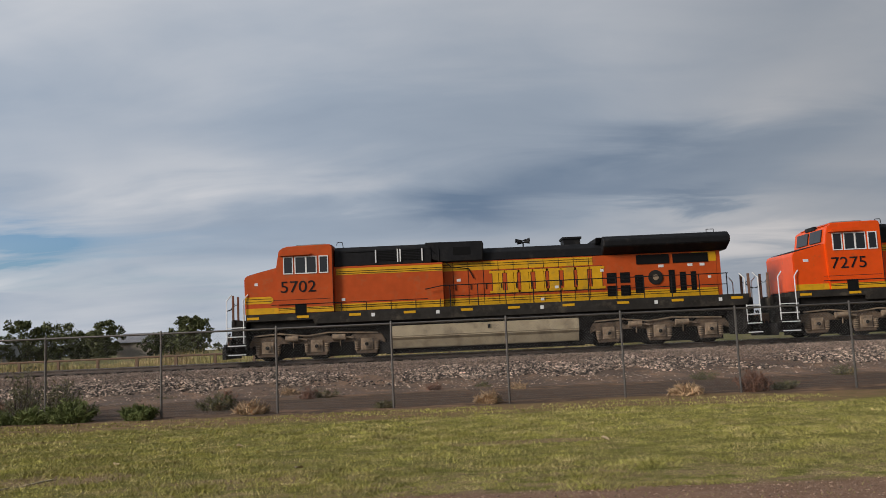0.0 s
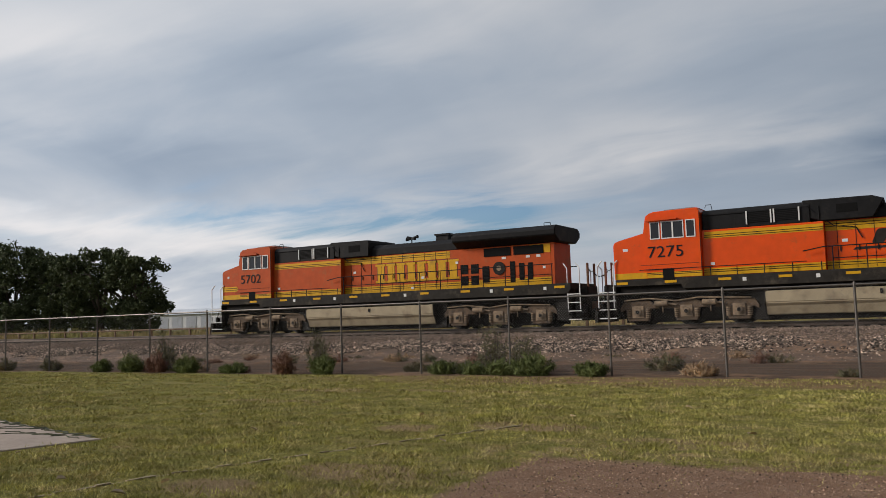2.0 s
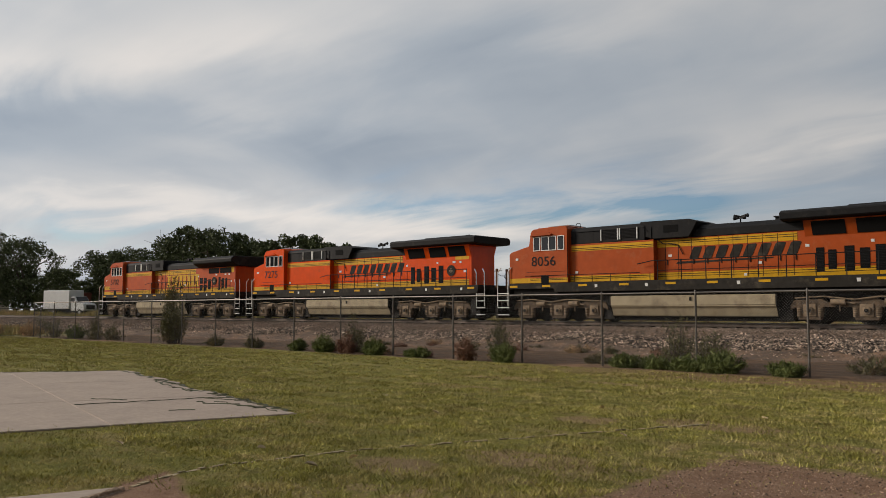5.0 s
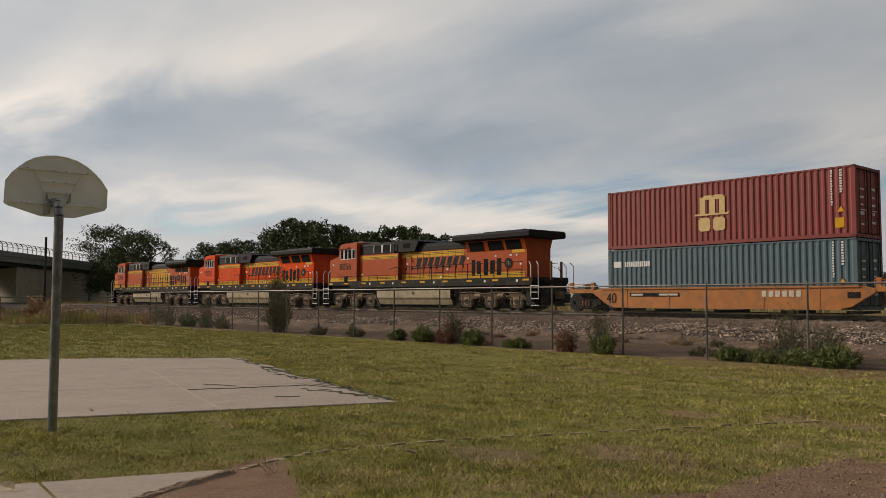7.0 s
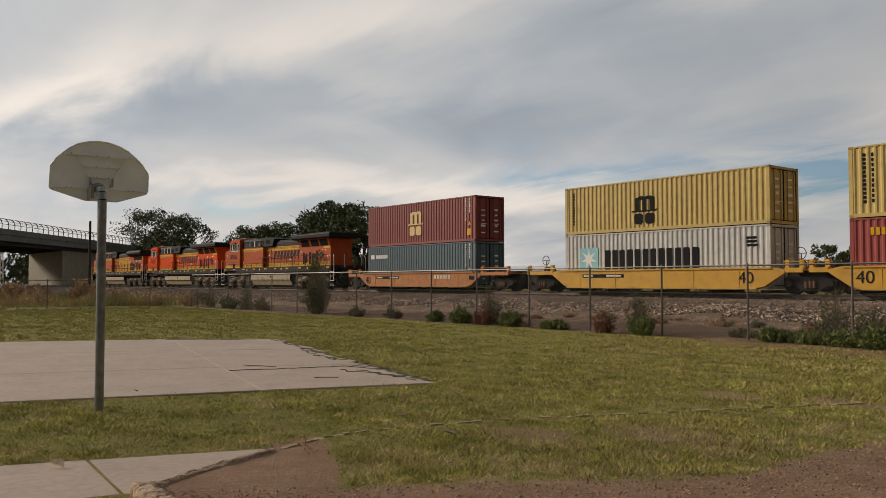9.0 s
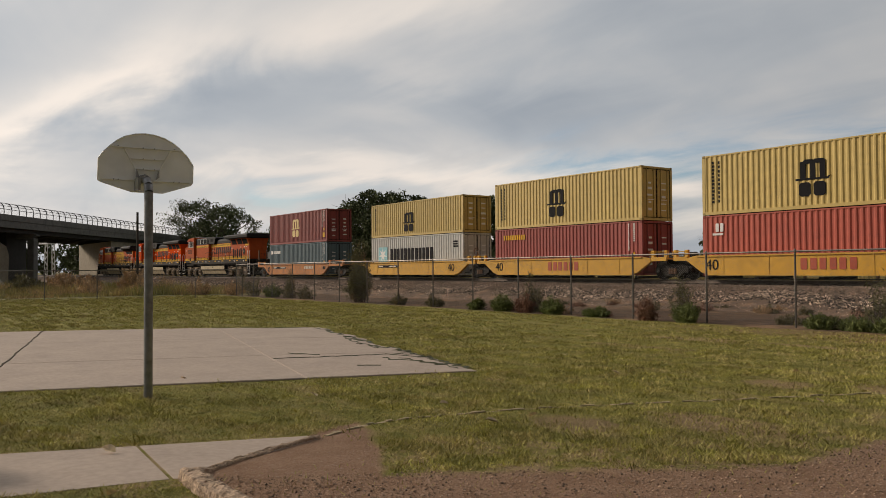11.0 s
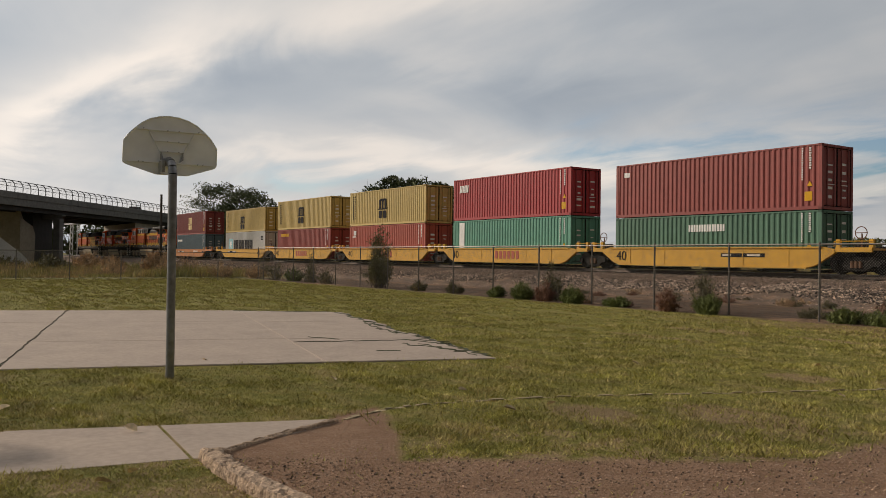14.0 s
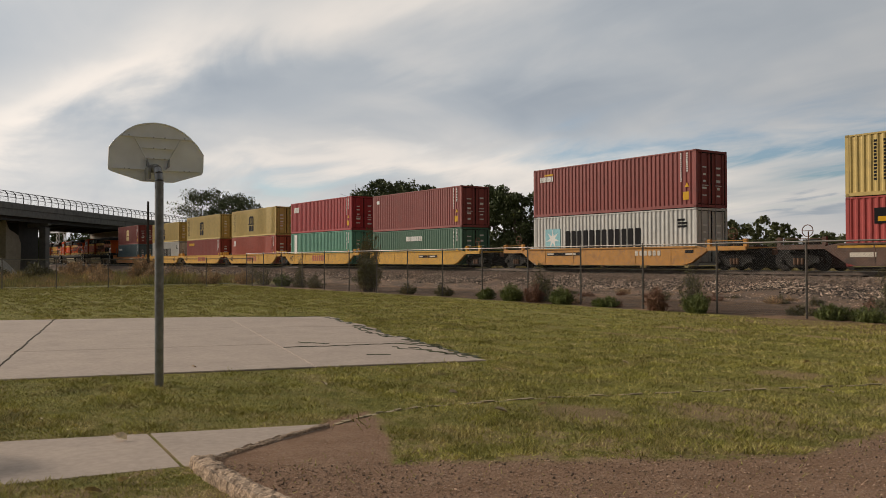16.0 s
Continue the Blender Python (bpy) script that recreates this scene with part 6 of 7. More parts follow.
    # small pale stencils and reflectors
    rng = random.Random(int(u) + 11)
    for x, z, y in ((3.9, 2.3, -1.28), (0.4, 3.05, -1.38), (8.6, 2.9, -0.98), (14.5, 3.05, -0.98), (18.9, 2.6, -0.98), (12.6, 2.45, -0.98), (16.9, 3.12, -0.98), (18.1, 3.12, -0.98), (18.6, 3.12, -0.98), (12.0, 1.98, -0.98)):
        bm = bmesh.new()
        rect(bm, x, x + rng.uniform(0.12, 0.22), z, z + 0.11, y, 0.016)
        part("stencil_plate", bm, P_WHITE, lo, "small pale stencil plate")
    for x in (0.1, 2.1, 4.2, 6.4, 8.7, 10.6, 12.8, 15.0, 17.2, 19.6):
        bm = bmesh.new()
        rect(bm, x, x + 0.48, 1.68, 1.78, -1.5, 0.008)
        part("reflector", bm, P_YELLOW, lo, "yellow reflector strip")
    for x in (5.1, 7.7, 11.9, 16.5, 19.1):
        bm = bmesh.new()
        rect(bm, x, x + 0.14, 1.62, 1.76, -1.5, 0.008)
        part("sill_plate", bm, P_WHITE, lo, "small white plate")
    # lower cab door hatch, seams
    bm = bmesh.new()
    rect(bm, 2.05, 2.50, 1.80, 2.26, -1.5, 0.014)
    part("hatch", bm, P_MESH, lo)
    bm = bmesh.new()
    for z in (2.42,):
        rect(bm, 1.15, 3.5, z, z + 0.015, -1.5, 0.006)
    for x in (3.58, ):
        rect(bm, x, x + 0.015, 1.9, 4.4, -1.5, 0.006)
    part("panel_seam", bm, P_DARK, lo)
    lettering("road_number", number, 1.48, -1.512, 2.72, 0.46, 1.42, P_BLACK, lo)
    block_logo(lo, 10.0, 14.65, 2.36, 3.28, -0.98, P_YELLOW, mat("dark_red_edge", (0.12, 0.02, 0.01), 0.5), 4) if old else block_logo(lo, 9.5, 14.25, 2.78, 3.30, -0.98, P_SILL, None, 4, 0.22)
    if not old:
        bm = bmesh.new()
        xz_patch(bm, [(8.95, 2.58), (13.2, 2.66), (13.25, 2.72), (9.05, 2.68)], -0.98, 0.01)
        part("emblem_swoosh", bm, P_SILL, lo)
    # fuel tank
    bm = bmesh.new()
    prism_x(bm, [(-1.30, 0.62), (-1.16, 0.28), (1.16, 0.28), (1.30, 0.62), (1.42, 0.75), (1.42, 1.20), (-1.42, 1.20), (-1.42, 0.75)], 5.85, 13.45)
    bevelled(bm, 0.035, 2)
    tk = part("fuel_tank", bm, P_TANK, lo)
    bm = bmesh.new()
    rect(bm, 9.75, 9.85, 0.95, 1.12, -1.42, 0.03)
    part("fuel_gauge", bm, P_DARK, tk)
    for x in (5.83, 13.45):
        bm = bmesh.new()
        prism_x(bm, [(-1.31, 0.62), (-1.16, 0.26), (1.16, 0.26), (1.31, 0.62), (1.43, 0.75), (1.43, 1.21), (-1.43, 1.21), (-1.43, 0.75)], x - 0.02, x + 0.03)
        part("tank_end_plate", bm, P_DARK, tk)
    # added dark block standing in for the shade under the tank
    bm = bmesh.new()
    box(bm, 5.6, 13.7, -0.95, 0.95, 0.08, 0.32)
    part("tank_shade_block", bm, P_DARK, tk)
    loco_bogie(lo, (0.85, 2.83, 4.85), 1)
    loco_bogie(lo, (14.65, 16.72, 18.8), -1)
    # platforms, steps, plough and couplers
    step_well(lo, -0.75, 0.05, -1.5, 1)
    step_well(lo, -0.75, 0.05, 1.5, 1)
    step_well(lo, 20.15, 20.8, -1.5, -1)
    step_well(lo, 20.15, 20.8, 1.5, -1)
    for x0, x1, c in ((-0.75, 0.06, -0.83), (20.15, 20.8, 21.0)):
        bm = bmesh.new()
        box(bm, x0, x1, -0.6, 0.6, 1.2, 1.7)
        part("end_platform", bm, P_SILL, lo)
        bm = bmesh.new()
        box(bm, c - 0.25, c + 0.25, -0.12, 0.12, 0.72, 1.05)
        box(bm, c - 0.2, c + 0.2, -0.2, 0.2, 0.66, 1.08)
        bevelled(bm, 0.03)
        part("coupler", bm, P_RUST, lo)
    for x0, x1 in ((-0.70, -0.62), (20.68, 20.76)):
        bm = bmesh.new()
        box(bm, x0, x1, -0.66, 0.66, 0.3, 1.75)
        box(bm, x0, x1, -1.2, 1.2, 0.45, 0.95)
        part("end_sheet", bm, P_DARK, lo)
        for y in (-0.95, -0.75, 0.75, 0.95):
            xx = x0 - 0.06 if x0 < 5 else x1 + 0.06
            s = -1 if x0 < 5 else 1
            tube_part("air_hose", lo, [(xx, y, 1.2), (xx + s * 0.12, y, 0.8), (xx + s * 0.2, y * 0.9, 0.5), (xx + s * 0.28, y * 0.8, 0.75)], 0.026, P_DARK)
    bm = bmesh.new()
    prism_x(bm, [(-1.35, 0.15), (1.35, 0.15), (1.35, 0.65), (-1.35, 0.65)], -0.95, -0.82)
    part("plough", bm, P_DARK, lo)
    for x, s in ((-0.8, -1), (20.82, 1)):
        tube_part("hose", lo, [(x, -0.6, 0.95), (x + s * 0.08, -0.6, 0.55), (x + s * 0.2, -0.5, 0.38), (x + s * 0.3, -0.35, 0.5)], 0.03, P_DARK)
        tube_part("jumper_cable", lo, [(x, 0.1, 2.35), (x + s * 0.15, 0.1, 2.2), (x + s * 0.3, 0.05, 2.15)], 0.025, P_DARK)
    # handrails
    post = bmesh.new()
    rod(post, (0, 0, 1.84), (0, 0, 2.74), 0.021, 6)
    pm = finish("stanchion", post, P_BLACK)
    x = 8.3
    while x < 19.6:
        piece("stanchion", pm, lo, pose(x, -1.44, 0))
        x += 1.12
    tube_part("handrail", lo, [(7.3, -1.46, 2.62), (8.0, -1.46, 2.74), (19.55, -1.46, 2.74)], 0.021, P_BLACK)
    tube_part("handrail", lo, [(8.3, -1.44, 2.30), (19.5, -1.44, 2.30)], 0.016, P_BLACK)
    tube_part("handrail", lo, [(8.3, 1.44, 2.74), (19.6, 1.44, 2.74)], 0.021, P_BLACK)
    x = 3.9
    while x < 8.0:
        tube_part("stanchion", lo, [(x, -1.40, 1.86), (x, -1.40, 2.22)], 0.018, P_BLACK)
        tube_part("stanchion", lo, [(x, -1.24, 3.66), (x, -1.24, 4.28)], 0.016, P_BLACK)
        x += 1.0
    tube_part("handrail", lo, [(1.1, -1.54, 2.24), (7.4, -1.42, 2.24)], 0.016, P_BLACK)
    tube_part("handrail", lo, [(3.75, -1.27, 4.28), (7.3, -1.27, 4.28)], 0.016, P_BLACK)
    tube_part("roof_conduit", lo, [(7.5, -1.26, 4.3), (8.4, -1.1, 3.5), (9.1, -1.02, 3.42), (9.3, -1.02, 3.0)], 0.02, P_BLACK)
    tube_part("roof_grab_iron", lo, [(3.7, -0.9, 4.62), (3.75, -0.9, 4.74), (3.95, -0.9, 4.74), (4.0, -0.9, 4.4)], 0.014, P_BLACK)
    tube_part("roof_grab_iron", lo, [(19.0, -0.9, 4.5), (19.0, -0.9, 4.62), (19.3, -0.9, 4.62), (19.3, -0.9, 4.48)], 0.014, P_BLACK)
    for xs_ in ((-0.72, -0.05), (20.2, 20.75)):
        for i, xx in enumerate(xs_):
            for s in (-1, 1):
                tube_part("corner_handrail", lo, [(xx, s * 1.47, 0.75), (xx, s * 1.47, 1.5), (xx, s * 1.47, 2.5), (xx + (0.18 if xx < 5 else -0.18), s * 1.40, 2.72)], 0.024, P_WHITE, "white-painted grab rail")
        for s in (-1, 1):
            bm = bmesh.new()
            xx = xs_[0] if xs_[0] < 5 else xs_[1]
            box(bm, xx - 0.03, xx + 0.03, *sorted((s * 0.35, s * 0.5)), 1.7, 2.75)
            part("end_post", bm, P_RUST, lo)
        xx = xs_[0] if xs_[0] < 5 else xs_[1]
        tube_part("end_chain", lo, [(xx, -0.4, 2.5), (xx, -0.1, 2.38), (xx, 0.15, 2.38), (xx, 0.42, 2.5)], 0.014, P_DARK)
    TRAIN.append((lo, u, 0.0))
    return lo


locomotive(-7.93, "5702", P_ORANGE_OLD, True, "faded orange and black wide-nose diesel locomotive with yellow stripes")
locomotive(14.35, "7275", P_ORANGE, False, "glossy orange diesel locomotive with black roof and yellow stripes")
locomotive(36.7, "8056", P_ORANGE_MID, False, "dusty orange diesel locomotive with black overhanging radiator")


# ---- containers ----
def corrugated(bm, x0, x1, z0, z1, y, depth, period, sign):
    """A sheet with trapezoid ribs, running along x."""
    n = max(1, round((x1 - x0) / period))
    p = (x1 - x0) / n
    prof = []
    for i in range(n):
        a = x0 + i * p
        prof += [(a, 0), (a + 0.26 * p, 0), (a + 0.5 * p, depth), (a + 0.76 * p, depth)]
    prof.append((x1, 0))
    low = [bm.verts.new((x, y + sign * d, z0)) for x, d in prof]
    top = [bm.verts.new((x, y + sign * d, z1)) for x, d in prof]
    for i in range(len(prof) - 1):
        bm.faces.new((low[i], low[i + 1], top[i + 1], top[i]))


C_LEN, C_W = 12.19, 2.438


def container(u, base, h, color_name, color, label, marks, rough=0.55):
    """A forty-foot steel box, doors at its rear end; x from 0 to its length."""
    paint = mat(color_name, color, rough, vary=0.10, grain=2.5, stain=tuple(c * 0.72 + 0.01 for c in color), stain_at=0.62, stain_scale=0.7)
    c = empty("shipping_container", label, "container", group="containers on the train")
    w = C_W / 2
    bm = bmesh.new()
    for x in (0, C_LEN - 0.16):
        for y in (-w, w - 0.14):
            box(bm, x, x + 0.16, y, y + 0.14, 0.118, h - 0.118)
    for y in (-w, w - 0.07):
        box(bm, 0.16, C_LEN - 0.16, y, y + 0.07, 0.02, 0.17)
        box(bm, 0.16, C_LEN - 0.16, y + 0.005, y + 0.065, h - 0.075, h - 0.012)
    for x in (0, C_LEN - 0.1):
        box(bm, x, x + 0.1, -w + 0.14, w - 0.14, 0.02, 0.15)
        box(bm, x, x + 0.1, -w + 0.14, w - 0.14, h - 0.12, h - 0.012)
    part("frame", bm, paint, c)
    cast = mat(color_name + "_casting", tuple(v * 0.6 for v in color), 0.7, vary=0.2)
    bm = bmesh.new()
    box(bm, 0, 0.178, 0, 0.162, 0, 0.118)
    bevelled(bm, 0.012)
    me = finish("corner_casting", bm, cast)
    for x in (-0.003, C_LEN - 0.175):
        for y in (-w - 0.003, w - 0.159):
            for z in (0, h - 0.118):
                piece("corner_casting", me, c, pose(x, y, z))
    for y, s in ((-w + 0.012, 1), (w - 0.012, -1)):
        bm = bmesh.new()
        corrugated(bm, 0.16, C_LEN - 0.16, 0.16, h - 0.07, y, 0.036, 0.283, s)
        part("side_panel", bm, paint, c)
    bm = bmesh.new()
    box(bm, 0.05, C_LEN - 0.05, -w + 0.06, w - 0.06, h - 0.05, h - 0.02)
    part("roof", bm, paint, c)
    bm = bmesh.new()
    box(bm, 0.05, C_LEN - 0.05, -w + 0.06, w - 0.06, 0.06, 0.12)
    part("floor", bm, P_DARK, c)
    bm = bmesh.new()
    box(bm, 0.03, 0.06, -w + 0.14, w - 0.14, 0.14, h - 0.12)
    part("front_wall", bm, paint, c)
    for s in (-1, 1):
        bm = bmesh.new()
        ya, yb = sorted((s * 0.012, s * (w - 0.145)))
        box(bm, C_LEN - 0.075, C_LEN - 0.045, ya, yb, 0.155, h - 0.125)
        for j in range(4):
            z = 0.3 + j * (h - 0.75) / 3.6
            box(bm, C_LEN - 0.05, C_LEN - 0.03, ya + 0.06, yb - 0.06, z, z + (h - 0.9) / 4.6)
        dr = part("door", bm, paint, c)
        bm = bmesh.new()
        for y0_, y1_ in ((ya, ya + 0.035), (yb - 0.035, yb)):
            box(bm, C_LEN - 0.05, C_LEN - 0.036, y0_, y1_, 0.16, h - 0.13)
        for z0_ in (0.16, h - 0.165):
            box(bm, C_LEN - 0.05, C_LEN - 0.034, ya + 0.035, yb - 0.035, z0_, z0_ + 0.035)
        part("door_seal", bm, P_MESH, dr, "black rubber door seal")
        for yy in (0.28, 0.82):
            bm = bmesh.new()
            rod(bm, (C_LEN - 0.005, s * yy, 0.06), (C_LEN - 0.005, s * yy, h - 0.04), 0.018, 6)
            for z in (0.2, h * 0.42, h - 0.25):
                box(bm, C_LEN - 0.03, C_LEN + 0.012, s * yy - 0.05, s * yy + 0.05, z, z + 0.05)
            part("locking_bar", bm, cast, dr)
        bm = bmesh.new()
        box(bm, C_LEN - 0.01, C_LEN + 0.015, *sorted((s * 0.28, s * 0.75)), h * 0.38, h * 0.38 + 0.035)
        part("door_handle", bm, P_SILVER, dr)
        rng = random.Random(int(u * 7) + s)
        for j in range(5):
            bm = bmesh.new()
            z = 0.55 + j * 0.36 + rng.uniform(-0.05, 0.05)
            yc = s * 0.55
            ww = rng.uniform(0.1, 0.2)
            if z + 0.1 < h - 0.3:
                box(bm, C_LEN - 0.03, C_LEN - 0.024, yc - ww, yc + ww, z, z + rng.uniform(0.05, 0.14))
                part("door_marking", bm, P_WHITE, dr)
            else:
                bm.free()
    y = -w + 0.012
    for mk in marks:
        kind = mk[0]
        if kind == "codes":       # column of pale code bars and a yellow sticker near the rear edge
            bars(c, C_LEN - 0.62, C_LEN - 0.50, h * 0.62, h * 0.96, y, mk[1], 9, "code_bar", 3)
            bars(c, C_LEN - 0.98, C_LEN - 0.90, h * 0.45, h * 0.96, y, mk[1], 14, "code_bar", 4)
            bm = bmesh.new()
            rect(bm, C_LEN - 0.82, C_LEN - 0.46, h * 0.14, h * 0.28, y, 0.008)
            part("sticker", bm, P_YELLOW, c, "yellow sticker")
            bm = bmesh.new()
            xz_patch(bm, [(C_LEN - 0.72, h * 0.36), (C_LEN - 0.44, h * 0.36), (C_LEN - 0.58, h * 0.44)], y, 0.008)
            part("warning_triangle", bm, P_YELLOW, c)
        elif kind == "rect":
            bm = bmesh.new()
            rect(bm, *mk[2:6], y, mk[6] if len(mk) > 6 else 0.008)
            part("mark_panel", bm, mk[1], c)
        elif kind == "blocks":    # row of solid strokes
            block_logo(c, *mk[2:6], y, mk[1], None, mk[6], mk[7] if len(mk) > 7 else 0.0, "mark")
        elif kind == "bars":
            bars(c, *mk[2:6], y, mk[1], mk[6], "marking_bar", int(u))
        elif kind == "arch":      # three uprights under a round top, with a base line and two blocks below
            x0, x1, z0, z1 = mk[2:6]
            W, H = x1 - x0, z1 - z0
            for i in range(3):
                bm = bmesh.new()
                a = x0 + W * (0.14 + i * 0.28)
                rect(bm, a, a + W * 0.16, z0 + H * 0.48, z1 - H * 0.05, y, 0.01)
                part("mark", bm, mk[1], c)
            for i in range(2):
                bm = bmesh.new()
                a = x0 + W * (0.14 + i * 0.28)
                xz_patch(bm, [(a, z1 - H * 0.12), (a + W * 0.44, z1 - H * 0.12), (a + W * 0.40, z1 - H * 0.02), (a + W * 0.30, z1), (a + W * 0.14, z1)], y, 0.009)
                part("mark", bm, mk[1], c)
            bm = bmesh.new()
            xz_patch(bm, [(x0, z0 + H * 0.44), (x1 - W * 0.05, z0 + H * 0.44), (x1, z0 + H * 0.53), (x1 - W * 0.1, z0 + H * 0.49), (x0, z0 + H * 0.49)], y, 0.009)
            part("mark", bm, mk[1], c)
            for a in (x0 + W * 0.10, x0 + W * 0.52):
                bm = bmesh.new()
                b, k = a + W * 0.34, W * 0.06
                xz_patch(bm, [(a + k, z0), (b - k, z0), (b, z0 + k), (b, z0 + H * 0.38 - k), (b - k, z0 + H * 0.38), (a + k, z0 + H * 0.38), (a, z0 + H * 0.38 - k), (a, z0 + k)], y, 0.009)
                part("mark", bm, mk[1], c)
        elif kind == "star":      # pale blue square with a seven-pointed white star
            x0, x1, z0, z1 = mk[1:5]
            bm = bmesh.new()
            rect(bm, x0, x1, z0, z1, y, 0.006)
            part("mark_square", bm, mat("pale_blue_mark", (0.22, 0.50, 0.56), 0.55, vary=0.12), c)
            bm = bmesh.new()
            cx, cz, R = (x0 + x1) / 2, (z0 + z1) / 2, (x1 - x0) * 0.46
            pts = []
            for k in range(14):
                r = R if k % 2 == 0 else R * 0.34
                a = math.pi / 2 + k * math.pi / 7
                pts.append((cx + r * math.cos(a), cz + r * math.sin(a)))
            xz_patch(bm, pts, y, 0.012)
            part("mark_star", bm, P_WHITE, c)
    TRAIN.append((c, u, base))
    return c


HI, STD = 2.896, 2.591
M_CREAM = mat("cream_mark", (0.66, 0.47, 0.20), 0.6, vary=0.12)
M_BLACK = mat("black_mark", (0.012, 0.012, 0.014), 0.8, vary=0.12, spec=0.15)
M_RED = mat("dusty_red_mark", (0.42, 0.07, 0.03), 0.6, vary=0.15)
W_ = P_WHITE
RED_BROWN, BRIGHT_RED = (0.235, 0.036, 0.030), (0.38, 0.022, 0.028)
SAND = (0.55, 0.40, 0.13)


def stack(u, lower, upper):
    """A lower and an upper box: (height, colour name, colour, label, marks)."""
    base = 0.22
    container(u, base, *lower)
    container(u, base + lower[0] + 0.012, *upper)


MSC_CREAM = [("arch", M_CREAM, 5.0, 6.75, 0.62, 2.25), ("codes", W_)]
MSC_BLACK = [("arch", M_BLACK, 4.9, 6.5, 0.55, 2.15), ("bars", M_BLACK, 0.55, 0.68, 0.55, 2.6, 12), ("bars", M_BLACK, 0.90, 1.0, 0.55, 2.6, 10)]
MAERSK_MARKS = [("star", 1.05, 2.35, 0.95, 2.15), ("blocks", M_BLACK, 2.75, 8.6, 0.95, 2.0, 6), ("bars", M_BLACK, 11.0, 11.6, 1.9, 2.4, 3)]
stack(62.0, (HI, "slate_blue_steel", (0.072, 0.125, 0.150), "slate-blue steel container in a well car", [("rect", W_, 0.35, 0.8, 2.0, 2.3), ("blocks", W_, 1.0, 2.5, 2.02, 2.28, 6), ("codes", W_)], ),
      (HI, "red_brown_steel", RED_BROWN, "red-brown steel container with cream emblem", MSC_CREAM))
stack(81.85, (HI, "pale_grey_steel", (0.50, 0.50, 0.475), "pale grey steel container with black lettering blocks", MAERSK_MARKS),
      (STD, "sand_yellow_steel_old", (0.50, 0.36, 0.11), "weathered sand-yellow steel container with black emblem", [("arch", M_BLACK, 4.6, 6.2, 0.35, 1.75), ("bars", M_BLACK, 0.55, 0.68, 0.5, 2.3, 12)]))
stack(97.5, (HI, "dull_red_steel", (0.29, 0.045, 0.035), "dull red steel container with yellow lettering bar", [("blocks", P_YELLOW, 0.8, 2.9, 2.2, 2.5, 5), ("codes", W_)]),
      (HI, "sand_yellow_steel", SAND, "sand-yellow steel container with black emblem", MSC_BLACK))
stack(113.5, (HI, "orange_red_steel", (0.42, 0.075, 0.045), "orange-red steel container under a yellow one", [("blocks", W_, 0.7, 1.2, 2.1, 2.5, 1), ("bars", W_, 0.55, 1.3, 1.9, 2.05, 1), ("codes", W_)]),
      (HI, "sand_yellow_steel", SAND, "sand-yellow steel container with black emblem", MSC_BLACK))
stack(129.4, (HI, "sea_green_steel", (0.085, 0.30, 0.215), "sea-green steel container with a white upright panel", [("rect", W_, 0.75, 1.35, 0.95, 2.75), ("bars", M_BLACK, 0.9, 1.2, 1.0, 2.35, 6), ("codes", W_)]),
      (HI, "bright_red_steel", BRIGHT_RED, "bright red steel container with white corner mark", [("blocks", W_, 0.7, 1.75, 1.95, 2.45, 3, 0.06), ("codes", W_)]))
stack(145.25, (STD, "dark_green_steel", (0.055, 0.155, 0.100), "dark green steel container with white lettering blocks", [("blocks", W_, 5.0, 7.2, 1.75, 2.1, 7), ("codes", W_)]),
      (HI, "red_brown_steel_faded", (0.27, 0.048, 0.040), "faded red-brown steel container", [("rect", W_, 0.6, 1.0, 2.2, 2.45), ("codes", W_)]))
stack(165.0, (HI, "pale_grey_steel", (0.50, 0.50, 0.475), "pale grey steel container with black lettering blocks", MAERSK_MARKS),
      (HI, "red_brown_steel", RED_BROWN, "red-brown steel container with a small white mark", [("blocks", W_, 0.6, 1.75, 2.1, 2.4, 5), ("rect", P_YELLOW, 1.0, 1.75, 2.45, 2.55), ("codes", W_)]))
stack(184.8, (HI, "tomato_red_steel", (0.40, 0.045, 0.04), "red steel container with a small dark and yellow plate", [("rect", M_BLACK, 1.2, 2.0, 1.75, 2.4), ("rect", P_YELLOW, 1.35, 1.85, 1.85, 2.05, 0.012)]),
      (STD, "sand_yellow_steel", SAND, "sand-yellow steel container with code bars", [("bars", M_BLACK, 1.2, 1.35, 0.6, 2.3, 12), ("bars", M_BLACK, 1.6, 1.75, 0.6, 2.3, 12)]))


